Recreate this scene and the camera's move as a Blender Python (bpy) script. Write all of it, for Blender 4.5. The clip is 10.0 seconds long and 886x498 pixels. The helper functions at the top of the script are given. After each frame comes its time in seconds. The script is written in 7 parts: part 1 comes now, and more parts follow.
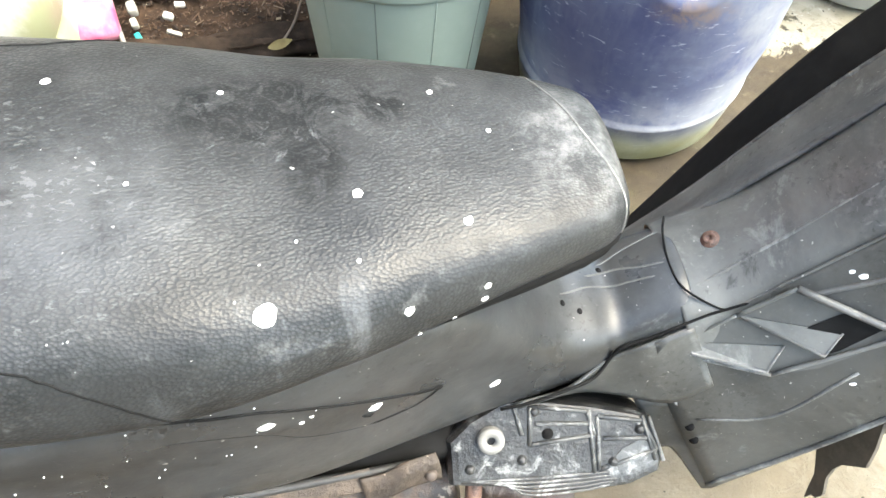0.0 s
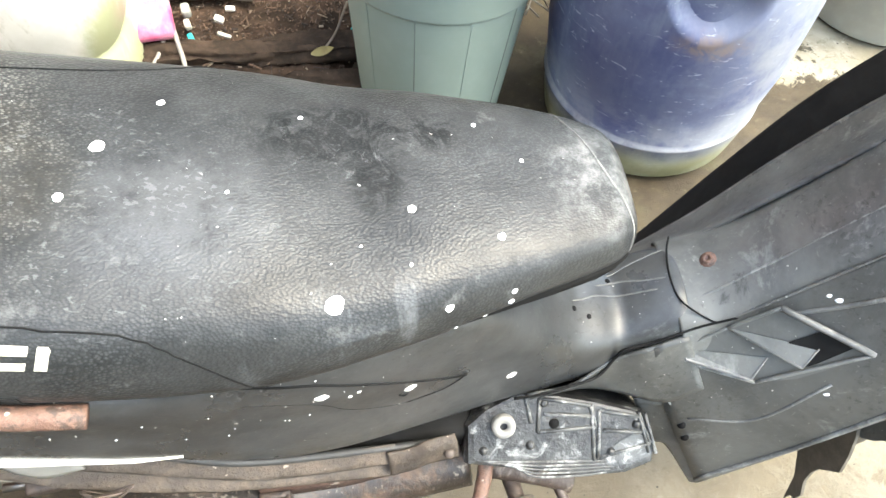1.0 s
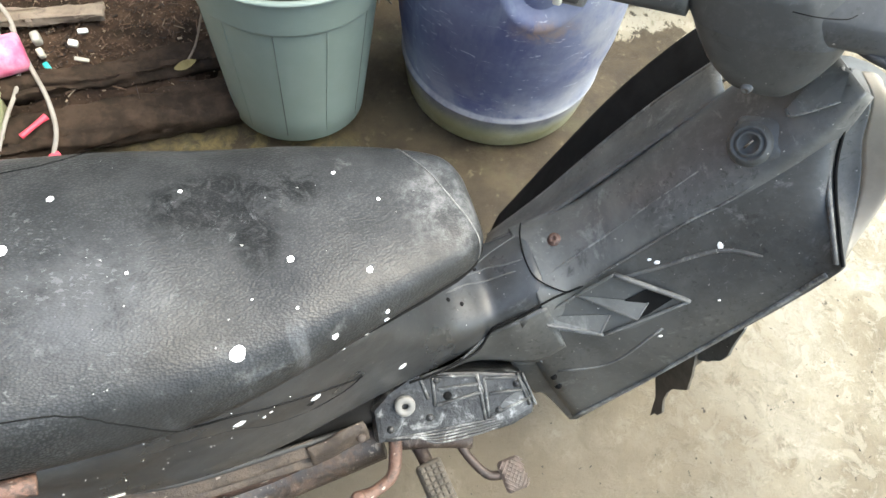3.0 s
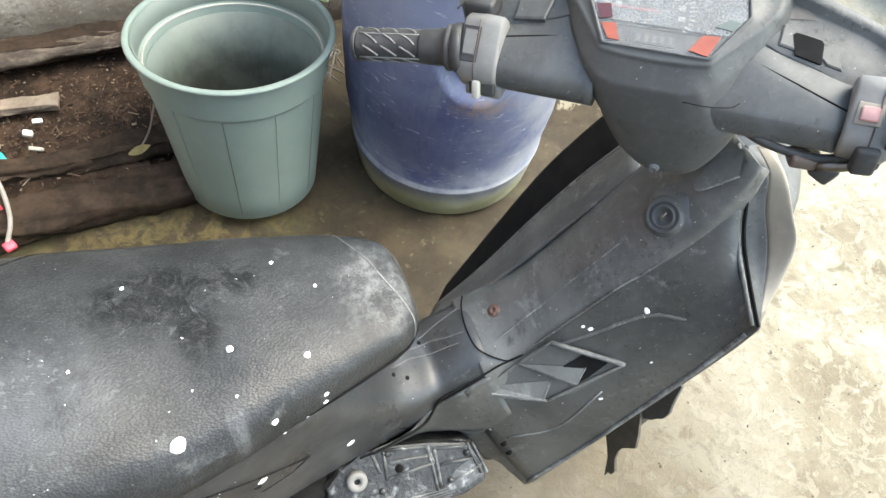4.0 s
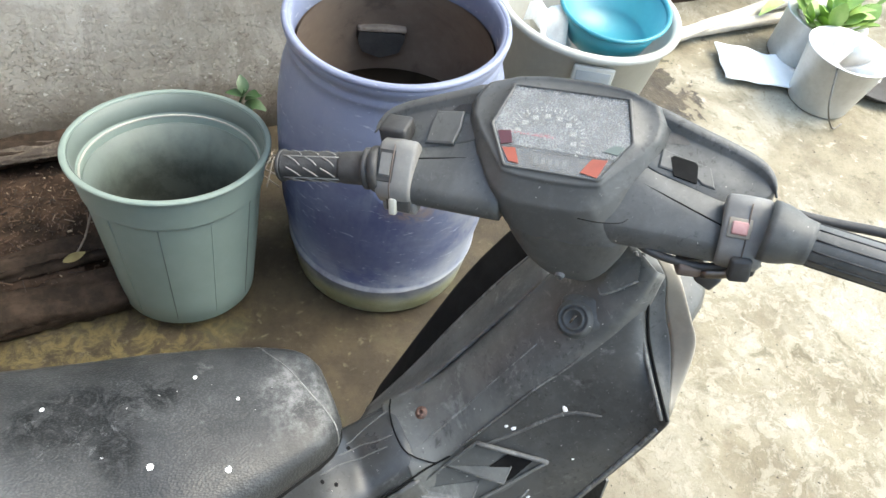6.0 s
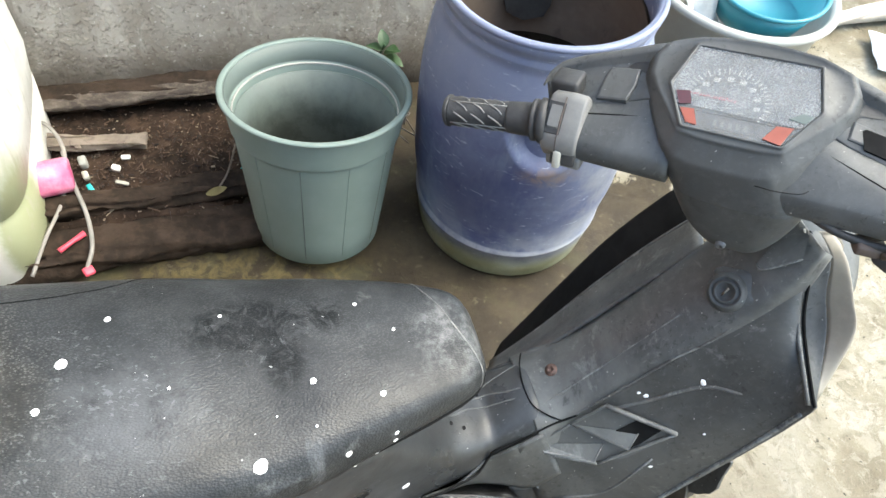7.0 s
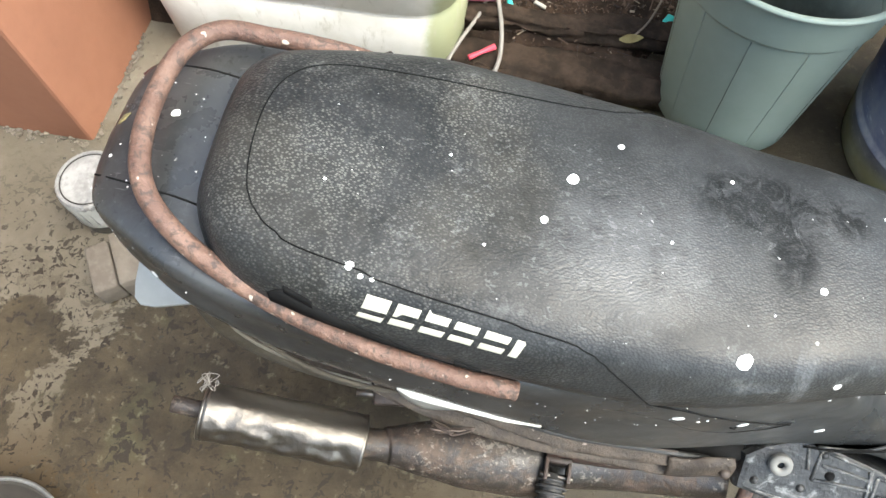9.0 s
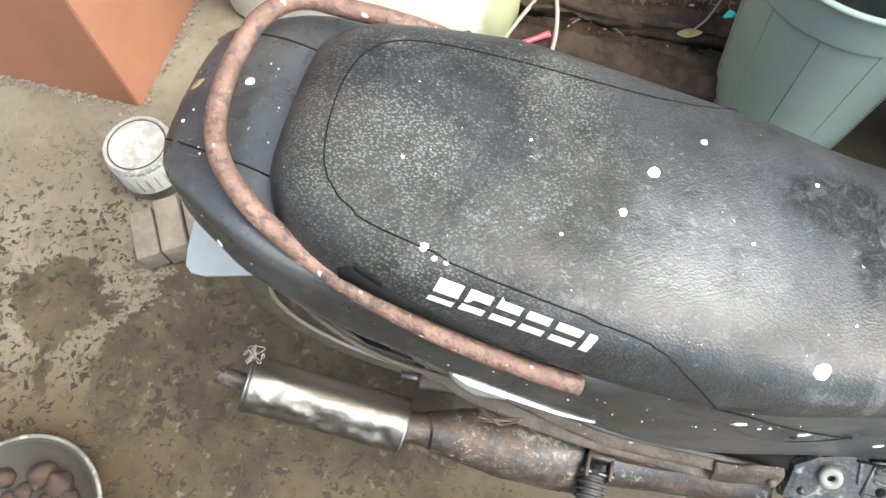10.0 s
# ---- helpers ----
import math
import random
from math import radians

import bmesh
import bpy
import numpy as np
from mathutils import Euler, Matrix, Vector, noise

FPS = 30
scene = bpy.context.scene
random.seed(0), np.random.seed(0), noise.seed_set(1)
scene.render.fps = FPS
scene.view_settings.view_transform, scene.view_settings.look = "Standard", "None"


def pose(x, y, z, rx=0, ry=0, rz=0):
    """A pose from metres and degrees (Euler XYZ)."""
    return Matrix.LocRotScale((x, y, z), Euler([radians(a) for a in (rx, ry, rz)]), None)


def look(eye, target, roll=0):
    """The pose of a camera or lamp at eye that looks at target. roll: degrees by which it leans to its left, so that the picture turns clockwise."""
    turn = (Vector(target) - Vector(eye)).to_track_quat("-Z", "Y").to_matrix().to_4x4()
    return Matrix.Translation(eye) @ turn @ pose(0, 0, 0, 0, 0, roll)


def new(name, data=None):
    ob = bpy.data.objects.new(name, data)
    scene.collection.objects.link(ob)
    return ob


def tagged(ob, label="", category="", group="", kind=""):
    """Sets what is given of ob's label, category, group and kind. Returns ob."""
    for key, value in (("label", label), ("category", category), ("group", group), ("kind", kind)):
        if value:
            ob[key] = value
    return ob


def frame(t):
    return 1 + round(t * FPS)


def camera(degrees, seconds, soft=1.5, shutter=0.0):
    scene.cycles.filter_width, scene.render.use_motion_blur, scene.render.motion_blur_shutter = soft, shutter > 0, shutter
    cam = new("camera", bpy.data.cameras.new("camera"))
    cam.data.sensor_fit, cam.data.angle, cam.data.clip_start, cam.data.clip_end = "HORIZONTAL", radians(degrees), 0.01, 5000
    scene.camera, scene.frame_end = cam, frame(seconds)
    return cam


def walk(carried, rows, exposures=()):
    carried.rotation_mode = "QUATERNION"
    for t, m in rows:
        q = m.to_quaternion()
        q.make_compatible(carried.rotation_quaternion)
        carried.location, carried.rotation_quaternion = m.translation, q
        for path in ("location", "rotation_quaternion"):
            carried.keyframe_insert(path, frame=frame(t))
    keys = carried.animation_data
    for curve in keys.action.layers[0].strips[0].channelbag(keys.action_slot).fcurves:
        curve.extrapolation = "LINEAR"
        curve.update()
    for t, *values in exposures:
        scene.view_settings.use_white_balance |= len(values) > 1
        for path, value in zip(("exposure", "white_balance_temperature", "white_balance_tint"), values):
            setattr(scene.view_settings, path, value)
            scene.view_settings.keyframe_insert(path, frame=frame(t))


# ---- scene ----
# The camera and its walk
cam = camera(63.61, 10.0)
PATH = [
    (0, (0.0718, -0.3232, 1.0691), (0.1964, 0.1730, 0.2099), 4.67),
    (0.5, (0.0550, -0.3406, 1.0917), (0.1292, 0.1099, 0.2020), 3.00),
    (1, (0.0425, -0.3584, 1.1510), (0.1516, 0.1364, 0.2889), 6.47),
    (1.5, (0.0545, -0.3671, 1.1823), (0.1625, 0.0661, 0.2875), 5.86),
    (2, (0.0460, -0.3498, 1.2301), (0.1741, 0.0698, 0.3315), 4.83),
    (2.5, (0.0591, -0.3456, 1.2488), (0.2338, -0.0017, 0.3262), 12.58),
    (3, (0.0640, -0.3545, 1.2784), (0.2935, 0.0493, 0.3928), 12.97),
    (3.2, (0.0669, -0.3600, 1.2909), (0.3384, 0.0533, 0.4216), 15.34),
    (4.3, (0.1003, -0.3668, 1.3433), (0.3896, 0.1194, 0.5188), 11.12),
    (4.5, (0.0982, -0.3713, 1.3572), (0.3631, 0.1492, 0.5454), 9.23),
    (5, (0.1146, -0.3750, 1.3739), (0.4754, 0.1579, 0.6086), 13.11),
    (5.2, (0.1266, -0.3720, 1.3811), (0.5120, 0.1582, 0.6259), 13.74),
    (6.5, (0.0960, -0.3817, 1.3715), (0.4489, 0.1464, 0.5991), 13.67),
    (7, (0.0407, -0.3796, 1.3570), (0.2978, 0.1626, 0.5570), 11.65),
    (7.5, (-0.0285, -0.3671, 1.3192), (0.1258, 0.1318, 0.4664), 12.29),
    (8, (-0.0819, -0.3465, 1.2903), (-0.0361, 0.1016, 0.3975), 6.73),
    (8.5, (-0.1307, -0.3371, 1.2688), (-0.1769, 0.1013, 0.3712), -0.71),
    (9, (-0.1747, -0.3379, 1.2650), (-0.2733, 0.0684, 0.3566), -2.77),
    (9.5, (-0.2051, -0.3394, 1.2588), (-0.3101, 0.0521, 0.3446), -1.28),
    (10, (-0.2175, -0.3438, 1.2540), (-0.3387, 0.0395, 0.3383), -2.79),
]
walk(cam, [(t, look(eye, target, roll)) for t, eye, target, roll in PATH], [(0.0, 3.4, 6750.0, 0.0), (0.5, 3.55, 6750.0, 0.0), (1.0, 3.4, 6750.0, 0.0), (1.5, 3.2, 6750.0, 0.0), (2.0, 2.9, 6750.0, 0.0), (2.5, 2.75, 6750.0, 0.0), (3.0, 2.75, 6600.0, 0.0), (4.5, 2.78, 6600.0, 0.0), (5.0, 2.74, 6500.0, 0.0), (6.5, 2.52, 6550.0, 0.0), (7.0, 2.58, 6450.0, 0.0), (7.5, 2.6, 6450.0, 0.0), (8.0, 2.65, 6450.0, 0.0), (8.5, 2.58, 6450.0, 0.0), (9.5, 2.8, 6450.0, 0.0), (10.0, 2.93, 6450.0, 0.0)])

# World, sun and exposure
world = bpy.data.worlds.new("sky_world")
scene.world = world
world.use_nodes = True
wn = world.node_tree
sky = wn.nodes.new("ShaderNodeTexSky")
sky.sky_type = "NISHITA"
sky.sun_disc = False
sky.sun_elevation, sky.sun_rotation = radians(58), radians(100)
sky.air_density, sky.dust_density, sky.ozone_density = 1.0, 4.0, 1.0
bg = wn.nodes["Background"]
bg.inputs["Strength"].default_value = 0.15
wn.links.new(sky.outputs[0], bg.inputs[0])
sun = new("sun", bpy.data.lights.new("sun", "SUN"))
sun.data.energy, sun.data.angle, sun.data.color = 0.22, radians(50), (1.0, 0.98, 0.95)
sun.matrix_world = look((3.9, -0.7, 6.3), (0.0, 0.0, 0.0))


# Materials
def mat(name, base, rough=0.6, metal=0.0, second=None, scale=6.0, amount=0.5, fine=60.0, bump=0.15, third=None, third_scale=2.0, third_at=0.6, coat=0.0, spots=None, spots_scale=90.0, spots_at=0.72):
    m = bpy.data.materials.new(name)
    m.use_nodes = True
    t = m.node_tree
    b = t.nodes["Principled BSDF"]
    b.inputs["Metallic"].default_value = metal
    b.inputs["Coat Weight"].default_value = coat
    co = t.nodes.new("ShaderNodeTexCoord")

    def tex(sc, detail=6.0, rgh=0.6, dist=0.0):
        n = t.nodes.new("ShaderNodeTexNoise")
        n.inputs["Scale"].default_value, n.inputs["Detail"].default_value = sc, detail
        n.inputs["Roughness"].default_value, n.inputs["Distortion"].default_value = rgh, dist
        t.links.new(co.outputs["Object"], n.inputs["Vector"])
        return n.outputs["Fac"]

    def ramp(src, lo, hi):
        n = t.nodes.new("ShaderNodeMapRange")
        n.inputs["From Min"].default_value, n.inputs["From Max"].default_value = lo, hi
        n.interpolation_type = "SMOOTHSTEP"
        t.links.new(src, n.inputs["Value"])
        return n.outputs[0]

    def mix(fac, a, c):
        n = t.nodes.new("ShaderNodeMix")
        n.data_type = "RGBA"
        if isinstance(fac, float):
            n.inputs[0].default_value = fac
        else:
            t.links.new(fac, n.inputs[0])
        for sock, v in ((n.inputs[6], a), (n.inputs[7], c)):
            if isinstance(v, tuple):
                sock.default_value = (*v, 1)
            else:
                t.links.new(v, sock)
        return n.outputs[2]

    def mul(a, k):
        n = t.nodes.new("ShaderNodeMath")
        n.operation = "MULTIPLY"
        t.links.new(a, n.inputs[0])
        n.inputs[1].default_value = k
        return n.outputs[0]

    col = base
    grain = tex(fine)
    if second:
        col = mix(mul(ramp(tex(scale), 0.38, 0.68), amount), col, second)
        col = mix(mul(ramp(grain, 0.45, 0.75), amount * 0.6), col, second)
    if third:
        col = mix(mul(ramp(tex(third_scale, 8.0, 0.7, 0.6), third_at - 0.07, third_at + 0.07), 0.85), col, third)
    if spots:
        col = mix(ramp(tex(spots_scale, 2.0, 0.4), spots_at, spots_at + 0.03), col, spots)
    if isinstance(col, tuple):
        b.inputs["Base Color"].default_value = (*col, 1)
    else:
        t.links.new(col, b.inputs["Base Color"])
    rr = t.nodes.new("ShaderNodeMapRange")
    rr.inputs["To Min"].default_value, rr.inputs["To Max"].default_value = max(rough - 0.12, 0.03), min(rough + 0.15, 1)
    t.links.new(tex(scale * 2.3), rr.inputs["Value"])
    t.links.new(rr.outputs[0], b.inputs["Roughness"])
    if bump:
        bp = t.nodes.new("ShaderNodeBump")
        bp.inputs["Strength"].default_value, bp.inputs["Distance"].default_value = bump, 0.004
        t.links.new(grain, bp.inputs["Height"])
        t.links.new(bp.outputs[0], b.inputs["Normal"])
    return m


M_SOIL = mat("dark_soil", (0.03, 0.02, 0.0145), 0.95, second=(0.1, 0.064, 0.042), scale=14, fine=90, bump=1.0, third=(0.015, 0.011, 0.008), third_scale=6, third_at=0.55)
M_LOG = mat("rotten_wood", (0.022, 0.016, 0.012), 0.85, second=(0.078, 0.054, 0.038), scale=14, fine=60, bump=0.9)
M_PLANK = mat("split_wood", (0.2, 0.165, 0.13), 0.8, second=(0.07, 0.05, 0.036), scale=16, fine=90, bump=0.5, third=(0.045, 0.032, 0.024), third_scale=14, third_at=0.58)
M_MOULD = mat("mouldy_wood", (0.06, 0.047, 0.036), 0.9, second=(0.19, 0.162, 0.13), scale=26, fine=120, bump=0.6, third=(0.028, 0.021, 0.016), third_scale=11, third_at=0.5)
# Board wood made paler to stand for the sun in the far corner
M_SUNLIT_BOARD = mat("sunlit_board_wood", (0.42, 0.385, 0.325), 0.85, second=(0.3, 0.27, 0.22), scale=16, fine=90, bump=0.4)
M_ORANGE = mat("orange_paint", (0.25, 0.112, 0.066), 0.75, second=(0.2, 0.087, 0.052), scale=4, fine=50, bump=0.12, third=(0.3, 0.2, 0.15), third_scale=5.0, third_at=0.72)
M_GREEN = mat("grey_green_plastic", (0.15, 0.193, 0.174), 0.55, second=(0.178, 0.222, 0.203), scale=5, fine=40, bump=0.04, third=(0.19, 0.225, 0.21), third_scale=9, third_at=0.68)
M_TUB = mat("grey_plastic", (0.3, 0.3, 0.27), 0.5, second=(0.38, 0.38, 0.34), scale=5, fine=40, bump=0.05)
M_BASIN = mat("turquoise_plastic", (0.016, 0.165, 0.215), 0.35, second=(0.032, 0.21, 0.26), scale=5, fine=40, bump=0.02)
# Near-black of real parts and joints, also laid where only shade falls
M_DARK = mat("black_parts_and_shade", (0.005, 0.005, 0.005), 0.85, second=(0.014, 0.014, 0.014), scale=20, fine=90, bump=0.05)
M_TAN = mat("dusty_tan_plastic", (0.2, 0.18, 0.145), 0.55, second=(0.31, 0.285, 0.235), scale=9, fine=90, bump=0.08)
M_RUST = mat("rusty_rail_steel", (0.095, 0.05, 0.035), 0.6, second=(0.205, 0.128, 0.094), scale=45, fine=230, bump=0.5, third=(0.035, 0.024, 0.02), third_scale=120, third_at=0.55, spots=(0.4, 0.34, 0.28), spots_scale=85, spots_at=0.68)
M_RUST2 = mat("burnt_rusty_steel", (0.026, 0.0225, 0.021), 0.5, metal=0.2, second=(0.085, 0.053, 0.037), scale=11, fine=120, bump=0.5, third=(0.19, 0.16, 0.13), third_scale=30, third_at=0.62, spots=(0.02, 0.018, 0.016), spots_scale=75, spots_at=0.66)
M_FRAME = mat("brown_flaking_steel", (0.034, 0.026, 0.02), 0.65, metal=0.1, second=(0.105, 0.079, 0.058), scale=34, fine=150, bump=0.6, third=(0.03, 0.024, 0.021), third_scale=24, third_at=0.6, spots=(0.28, 0.24, 0.2), spots_scale=110, spots_at=0.72)
M_BLOCK = mat("weathered_board", (0.1, 0.082, 0.064), 0.85, second=(0.2, 0.17, 0.135), scale=14, fine=80, bump=0.4)
M_PEDAL = mat("worn_brown_steel", (0.06, 0.047, 0.039), 0.6, metal=0.2, second=(0.13, 0.095, 0.078), scale=40, fine=150, bump=0.2)
M_STEEL = mat("dented_steel", (0.165, 0.153, 0.138), 0.4, metal=1.0, second=(0.15, 0.132, 0.112), scale=16, fine=110, bump=0.25, third=(0.14, 0.12, 0.1), third_scale=20, third_at=0.66)
M_ENGINE = mat("oily_engine_alloy", (0.01, 0.0102, 0.0105), 0.36, second=(0.055, 0.056, 0.055), scale=30, fine=170, bump=0.5, third=(0.2, 0.205, 0.2), third_scale=34, third_at=0.62)
M_WORN = mat("rubbed_engine_alloy", (0.075, 0.077, 0.076), 0.42, metal=0.3, second=(0.02, 0.02, 0.021), scale=36, fine=150, bump=0.4, third=(0.3, 0.305, 0.3), third_scale=30, third_at=0.58)
M_RUBBER = mat("black_rubber", (0.02, 0.02, 0.02), 0.6, second=(0.06, 0.058, 0.055), scale=20, fine=120, bump=0.15)
M_PEG = mat("dusty_brown_rubber", (0.05, 0.043, 0.033), 0.8, second=(0.11, 0.095, 0.073), scale=40, fine=150, bump=0.2)
M_GRIP = mat("dusty_grip_rubber", (0.016, 0.016, 0.016), 0.6, second=(0.055, 0.055, 0.054), scale=45, fine=200, bump=0.2)
M_SWITCH = mat("faded_grey_plastic", (0.13, 0.129, 0.122), 0.55, second=(0.2, 0.195, 0.18), scale=25, fine=120, bump=0.1, third=(0.12, 0.115, 0.1), third_scale=30, third_at=0.66)
M_TYRE = mat("dusty_tyre_rubber", (0.06, 0.05, 0.036), 0.85, second=(0.11, 0.092, 0.066), scale=14, fine=130, bump=0.5)
M_PAINT = mat("white_paint_drip", (0.8, 0.8, 0.78), 0.5, second=(0.7, 0.7, 0.68), scale=60, fine=150, bump=0.1)
M_LOGO = mat("cream_print", (0.4, 0.39, 0.33), 0.65, second=(0.3, 0.29, 0.24), scale=60, fine=150, bump=0.05)
M_PINK = mat("pink_plastic", (0.42, 0.075, 0.17), 0.35, second=(0.55, 0.33, 0.42), scale=26, fine=60, bump=0.1)
M_RED = mat("red_plastic", (0.6, 0.06, 0.1), 0.45, second=(0.5, 0.05, 0.08), scale=20, fine=60, bump=0.05)
M_CORD = mat("grey_cord", (0.24, 0.225, 0.205), 0.7, second=(0.17, 0.155, 0.135), scale=20, fine=90, bump=0.1)
M_BIT = mat("white_scrap", (0.7, 0.69, 0.64), 0.6, second=(0.5, 0.48, 0.42), scale=30, fine=90, bump=0.1)
M_TEAL = mat("teal_plastic", (0.02, 0.35, 0.33), 0.4, second=(0.03, 0.4, 0.38), scale=30, fine=90, bump=0.05)
M_LEAF = mat("green_leaf", (0.022, 0.055, 0.018), 0.5, second=(0.04, 0.085, 0.026), scale=40, fine=120, bump=0.2)
M_LETTUCE = mat("pale_green_leaf", (0.22, 0.34, 0.07), 0.5, second=(0.34, 0.45, 0.14), scale=25, fine=90, bump=0.2)
M_DRY = mat("dry_leaf", (0.2, 0.165, 0.065), 0.8, second=(0.1, 0.07, 0.03), scale=40, fine=120, bump=0.2)
M_ALU = mat("dull_aluminium", (0.62, 0.61, 0.58), 0.5, metal=0.5, second=(0.45, 0.43, 0.39), scale=12, fine=80, bump=0.08)
M_PAPER = mat("pale_sheet", (0.8, 0.8, 0.78), 0.7, second=(0.7, 0.72, 0.73), scale=14, fine=50, bump=0.1)
M_POTATO = mat("muddy_tuber_skin", (0.02, 0.012, 0.009), 0.85, second=(0.065, 0.034, 0.021), scale=25, fine=90, bump=0.4)
M_TRAY = mat("dark_enamel", (0.02, 0.017, 0.014), 0.75, second=(0.042, 0.035, 0.028), scale=9, fine=70, bump=0.1)
M_CLEAR = mat("milky_plastic", (0.19, 0.188, 0.175), 0.3, second=(0.36, 0.355, 0.335), scale=8, fine=50, bump=0.05, third=(0.28, 0.27, 0.25), third_scale=10, third_at=0.62)
M_LID = mat("paint_stained_lid", (0.17, 0.165, 0.16), 0.5, second=(0.4, 0.39, 0.38), scale=34, fine=70, bump=0.2, third=(0.11, 0.11, 0.11), third_scale=26, third_at=0.6)
M_AMBER = mat("orange_lens", (0.24, 0.062, 0.035), 0.35, second=(0.18, 0.045, 0.025), scale=30, fine=120, bump=0.05)
M_MAROON = mat("maroon_gloss_paint", (0.06, 0.018, 0.02), 0.3, second=(0.09, 0.025, 0.03), scale=9, fine=90, bump=0.03)
M_FLAP = mat("grey_flap", (0.2, 0.215, 0.218), 0.5, second=(0.26, 0.275, 0.28), scale=12, fine=60, bump=0.05)
M_BUTTON = mat("faded_red_button", (0.33, 0.17, 0.165), 0.55, second=(0.42, 0.29, 0.28), scale=40, fine=150, bump=0.05)
M_FACE = mat("dial_face", (0.05, 0.05, 0.05), 0.5, second=(0.08, 0.08, 0.08), scale=30, fine=120, bump=0.02)


class Net:
    """Small helper to wire node materials."""

    def __init__(self, name):
        self.m = bpy.data.materials.new(name)
        self.m.use_nodes = True
        self.t = self.m.node_tree
        self.b = self.t.nodes["Principled BSDF"]
        self.co = self.t.nodes.new("ShaderNodeTexCoord").outputs["Object"]

    def put(self, sock, v):
        if isinstance(v, (int, float)):
            sock.default_value = v
        elif isinstance(v, tuple):
            sock.default_value = (*v, 1) if len(v) == 3 and sock.type == "RGBA" else v
        else:
            self.t.links.new(v, sock)

    def noise(self, scale, detail=6.0, rough=0.6, dist=0.0, stretch=None):
        n = self.t.nodes.new("ShaderNodeTexNoise")
        n.inputs["Scale"].default_value, n.inputs["Detail"].default_value = scale, detail
        n.inputs["Roughness"].default_value, n.inputs["Distortion"].default_value = rough, dist
        src = self.co
        if stretch:
            mp = self.t.nodes.new("ShaderNodeMapping")
            mp.inputs["Scale"].default_value = stretch
            self.t.links.new(src, mp.inputs["Vector"])
            src = mp.outputs[0]
        self.t.links.new(src, n.inputs["Vector"])
        return n.outputs["Fac"]

    def cells(self, scale, feature="F1", stretch=None, out="Distance"):
        n = self.t.nodes.new("ShaderNodeTexVoronoi")
        n.feature = feature
        n.inputs["Scale"].default_value = scale
        src = self.co
        if stretch:
            mp = self.t.nodes.new("ShaderNodeMapping")
            mp.inputs["Scale"].default_value = stretch
            self.t.links.new(src, mp.inputs["Vector"])
            src = mp.outputs[0]
        self.t.links.new(src, n.inputs["Vector"])
        return n.outputs[out]

    def step(self, v, lo, hi, a=0.0, b=1.0):
        n = self.t.nodes.new("ShaderNodeMapRange")
        n.interpolation_type = "SMOOTHSTEP"
        for k, x in zip(("From Min", "From Max", "To Min", "To Max"), (lo, hi, a, b)):
            n.inputs[k].default_value = x
        self.t.links.new(v, n.inputs["Value"])
        return n.outputs[0]

    def op(self, kind, a, b):
        n = self.t.nodes.new("ShaderNodeMath")
        n.operation = kind
        self.put(n.inputs[0], a)
        self.put(n.inputs[1], b)
        return n.outputs[0]

    def mix(self, f, a, b):
        n = self.t.nodes.new("ShaderNodeMix")
        n.data_type = "RGBA"
        self.put(n.inputs[0], f)
        self.put(n.inputs[6], a)
        self.put(n.inputs[7], b)
        return n.outputs[2]

    def blob(self, centre, size, soft=1.0):
        """1 at the centre of an oval, 0 past its edge."""
        mp = self.t.nodes.new("ShaderNodeMapping")
        mp.vector_type = "TEXTURE"
        mp.inputs["Location"].default_value = centre
        mp.inputs["Scale"].default_value = size
        self.t.links.new(self.co, mp.inputs["Vector"])
        ln = self.t.nodes.new("ShaderNodeVectorMath")
        ln.operation = "LENGTH"
        self.t.links.new(mp.outputs[0], ln.inputs[0])
        return self.step(ln.outputs["Value"], 1.0 - soft, 1.0, 1.0, 0.0)

    def bump(self, h, strength, dist=0.003, on=None):
        n = self.t.nodes.new("ShaderNodeBump")
        n.inputs["Strength"].default_value, n.inputs["Distance"].default_value = strength, dist
        self.put(n.inputs["Height"], h)
        if on is not None:
            self.t.links.new(on, n.inputs["Normal"])
        return n.outputs[0]

    def done(self, col, rough, normal=None, metal=0.0):
        self.put(self.b.inputs["Base Color"], col)
        self.put(self.b.inputs["Roughness"], rough)
        self.put(self.b.inputs["Metallic"], metal)
        if normal is not None:
            self.t.links.new(normal, self.b.inputs["Normal"])
        return self.m


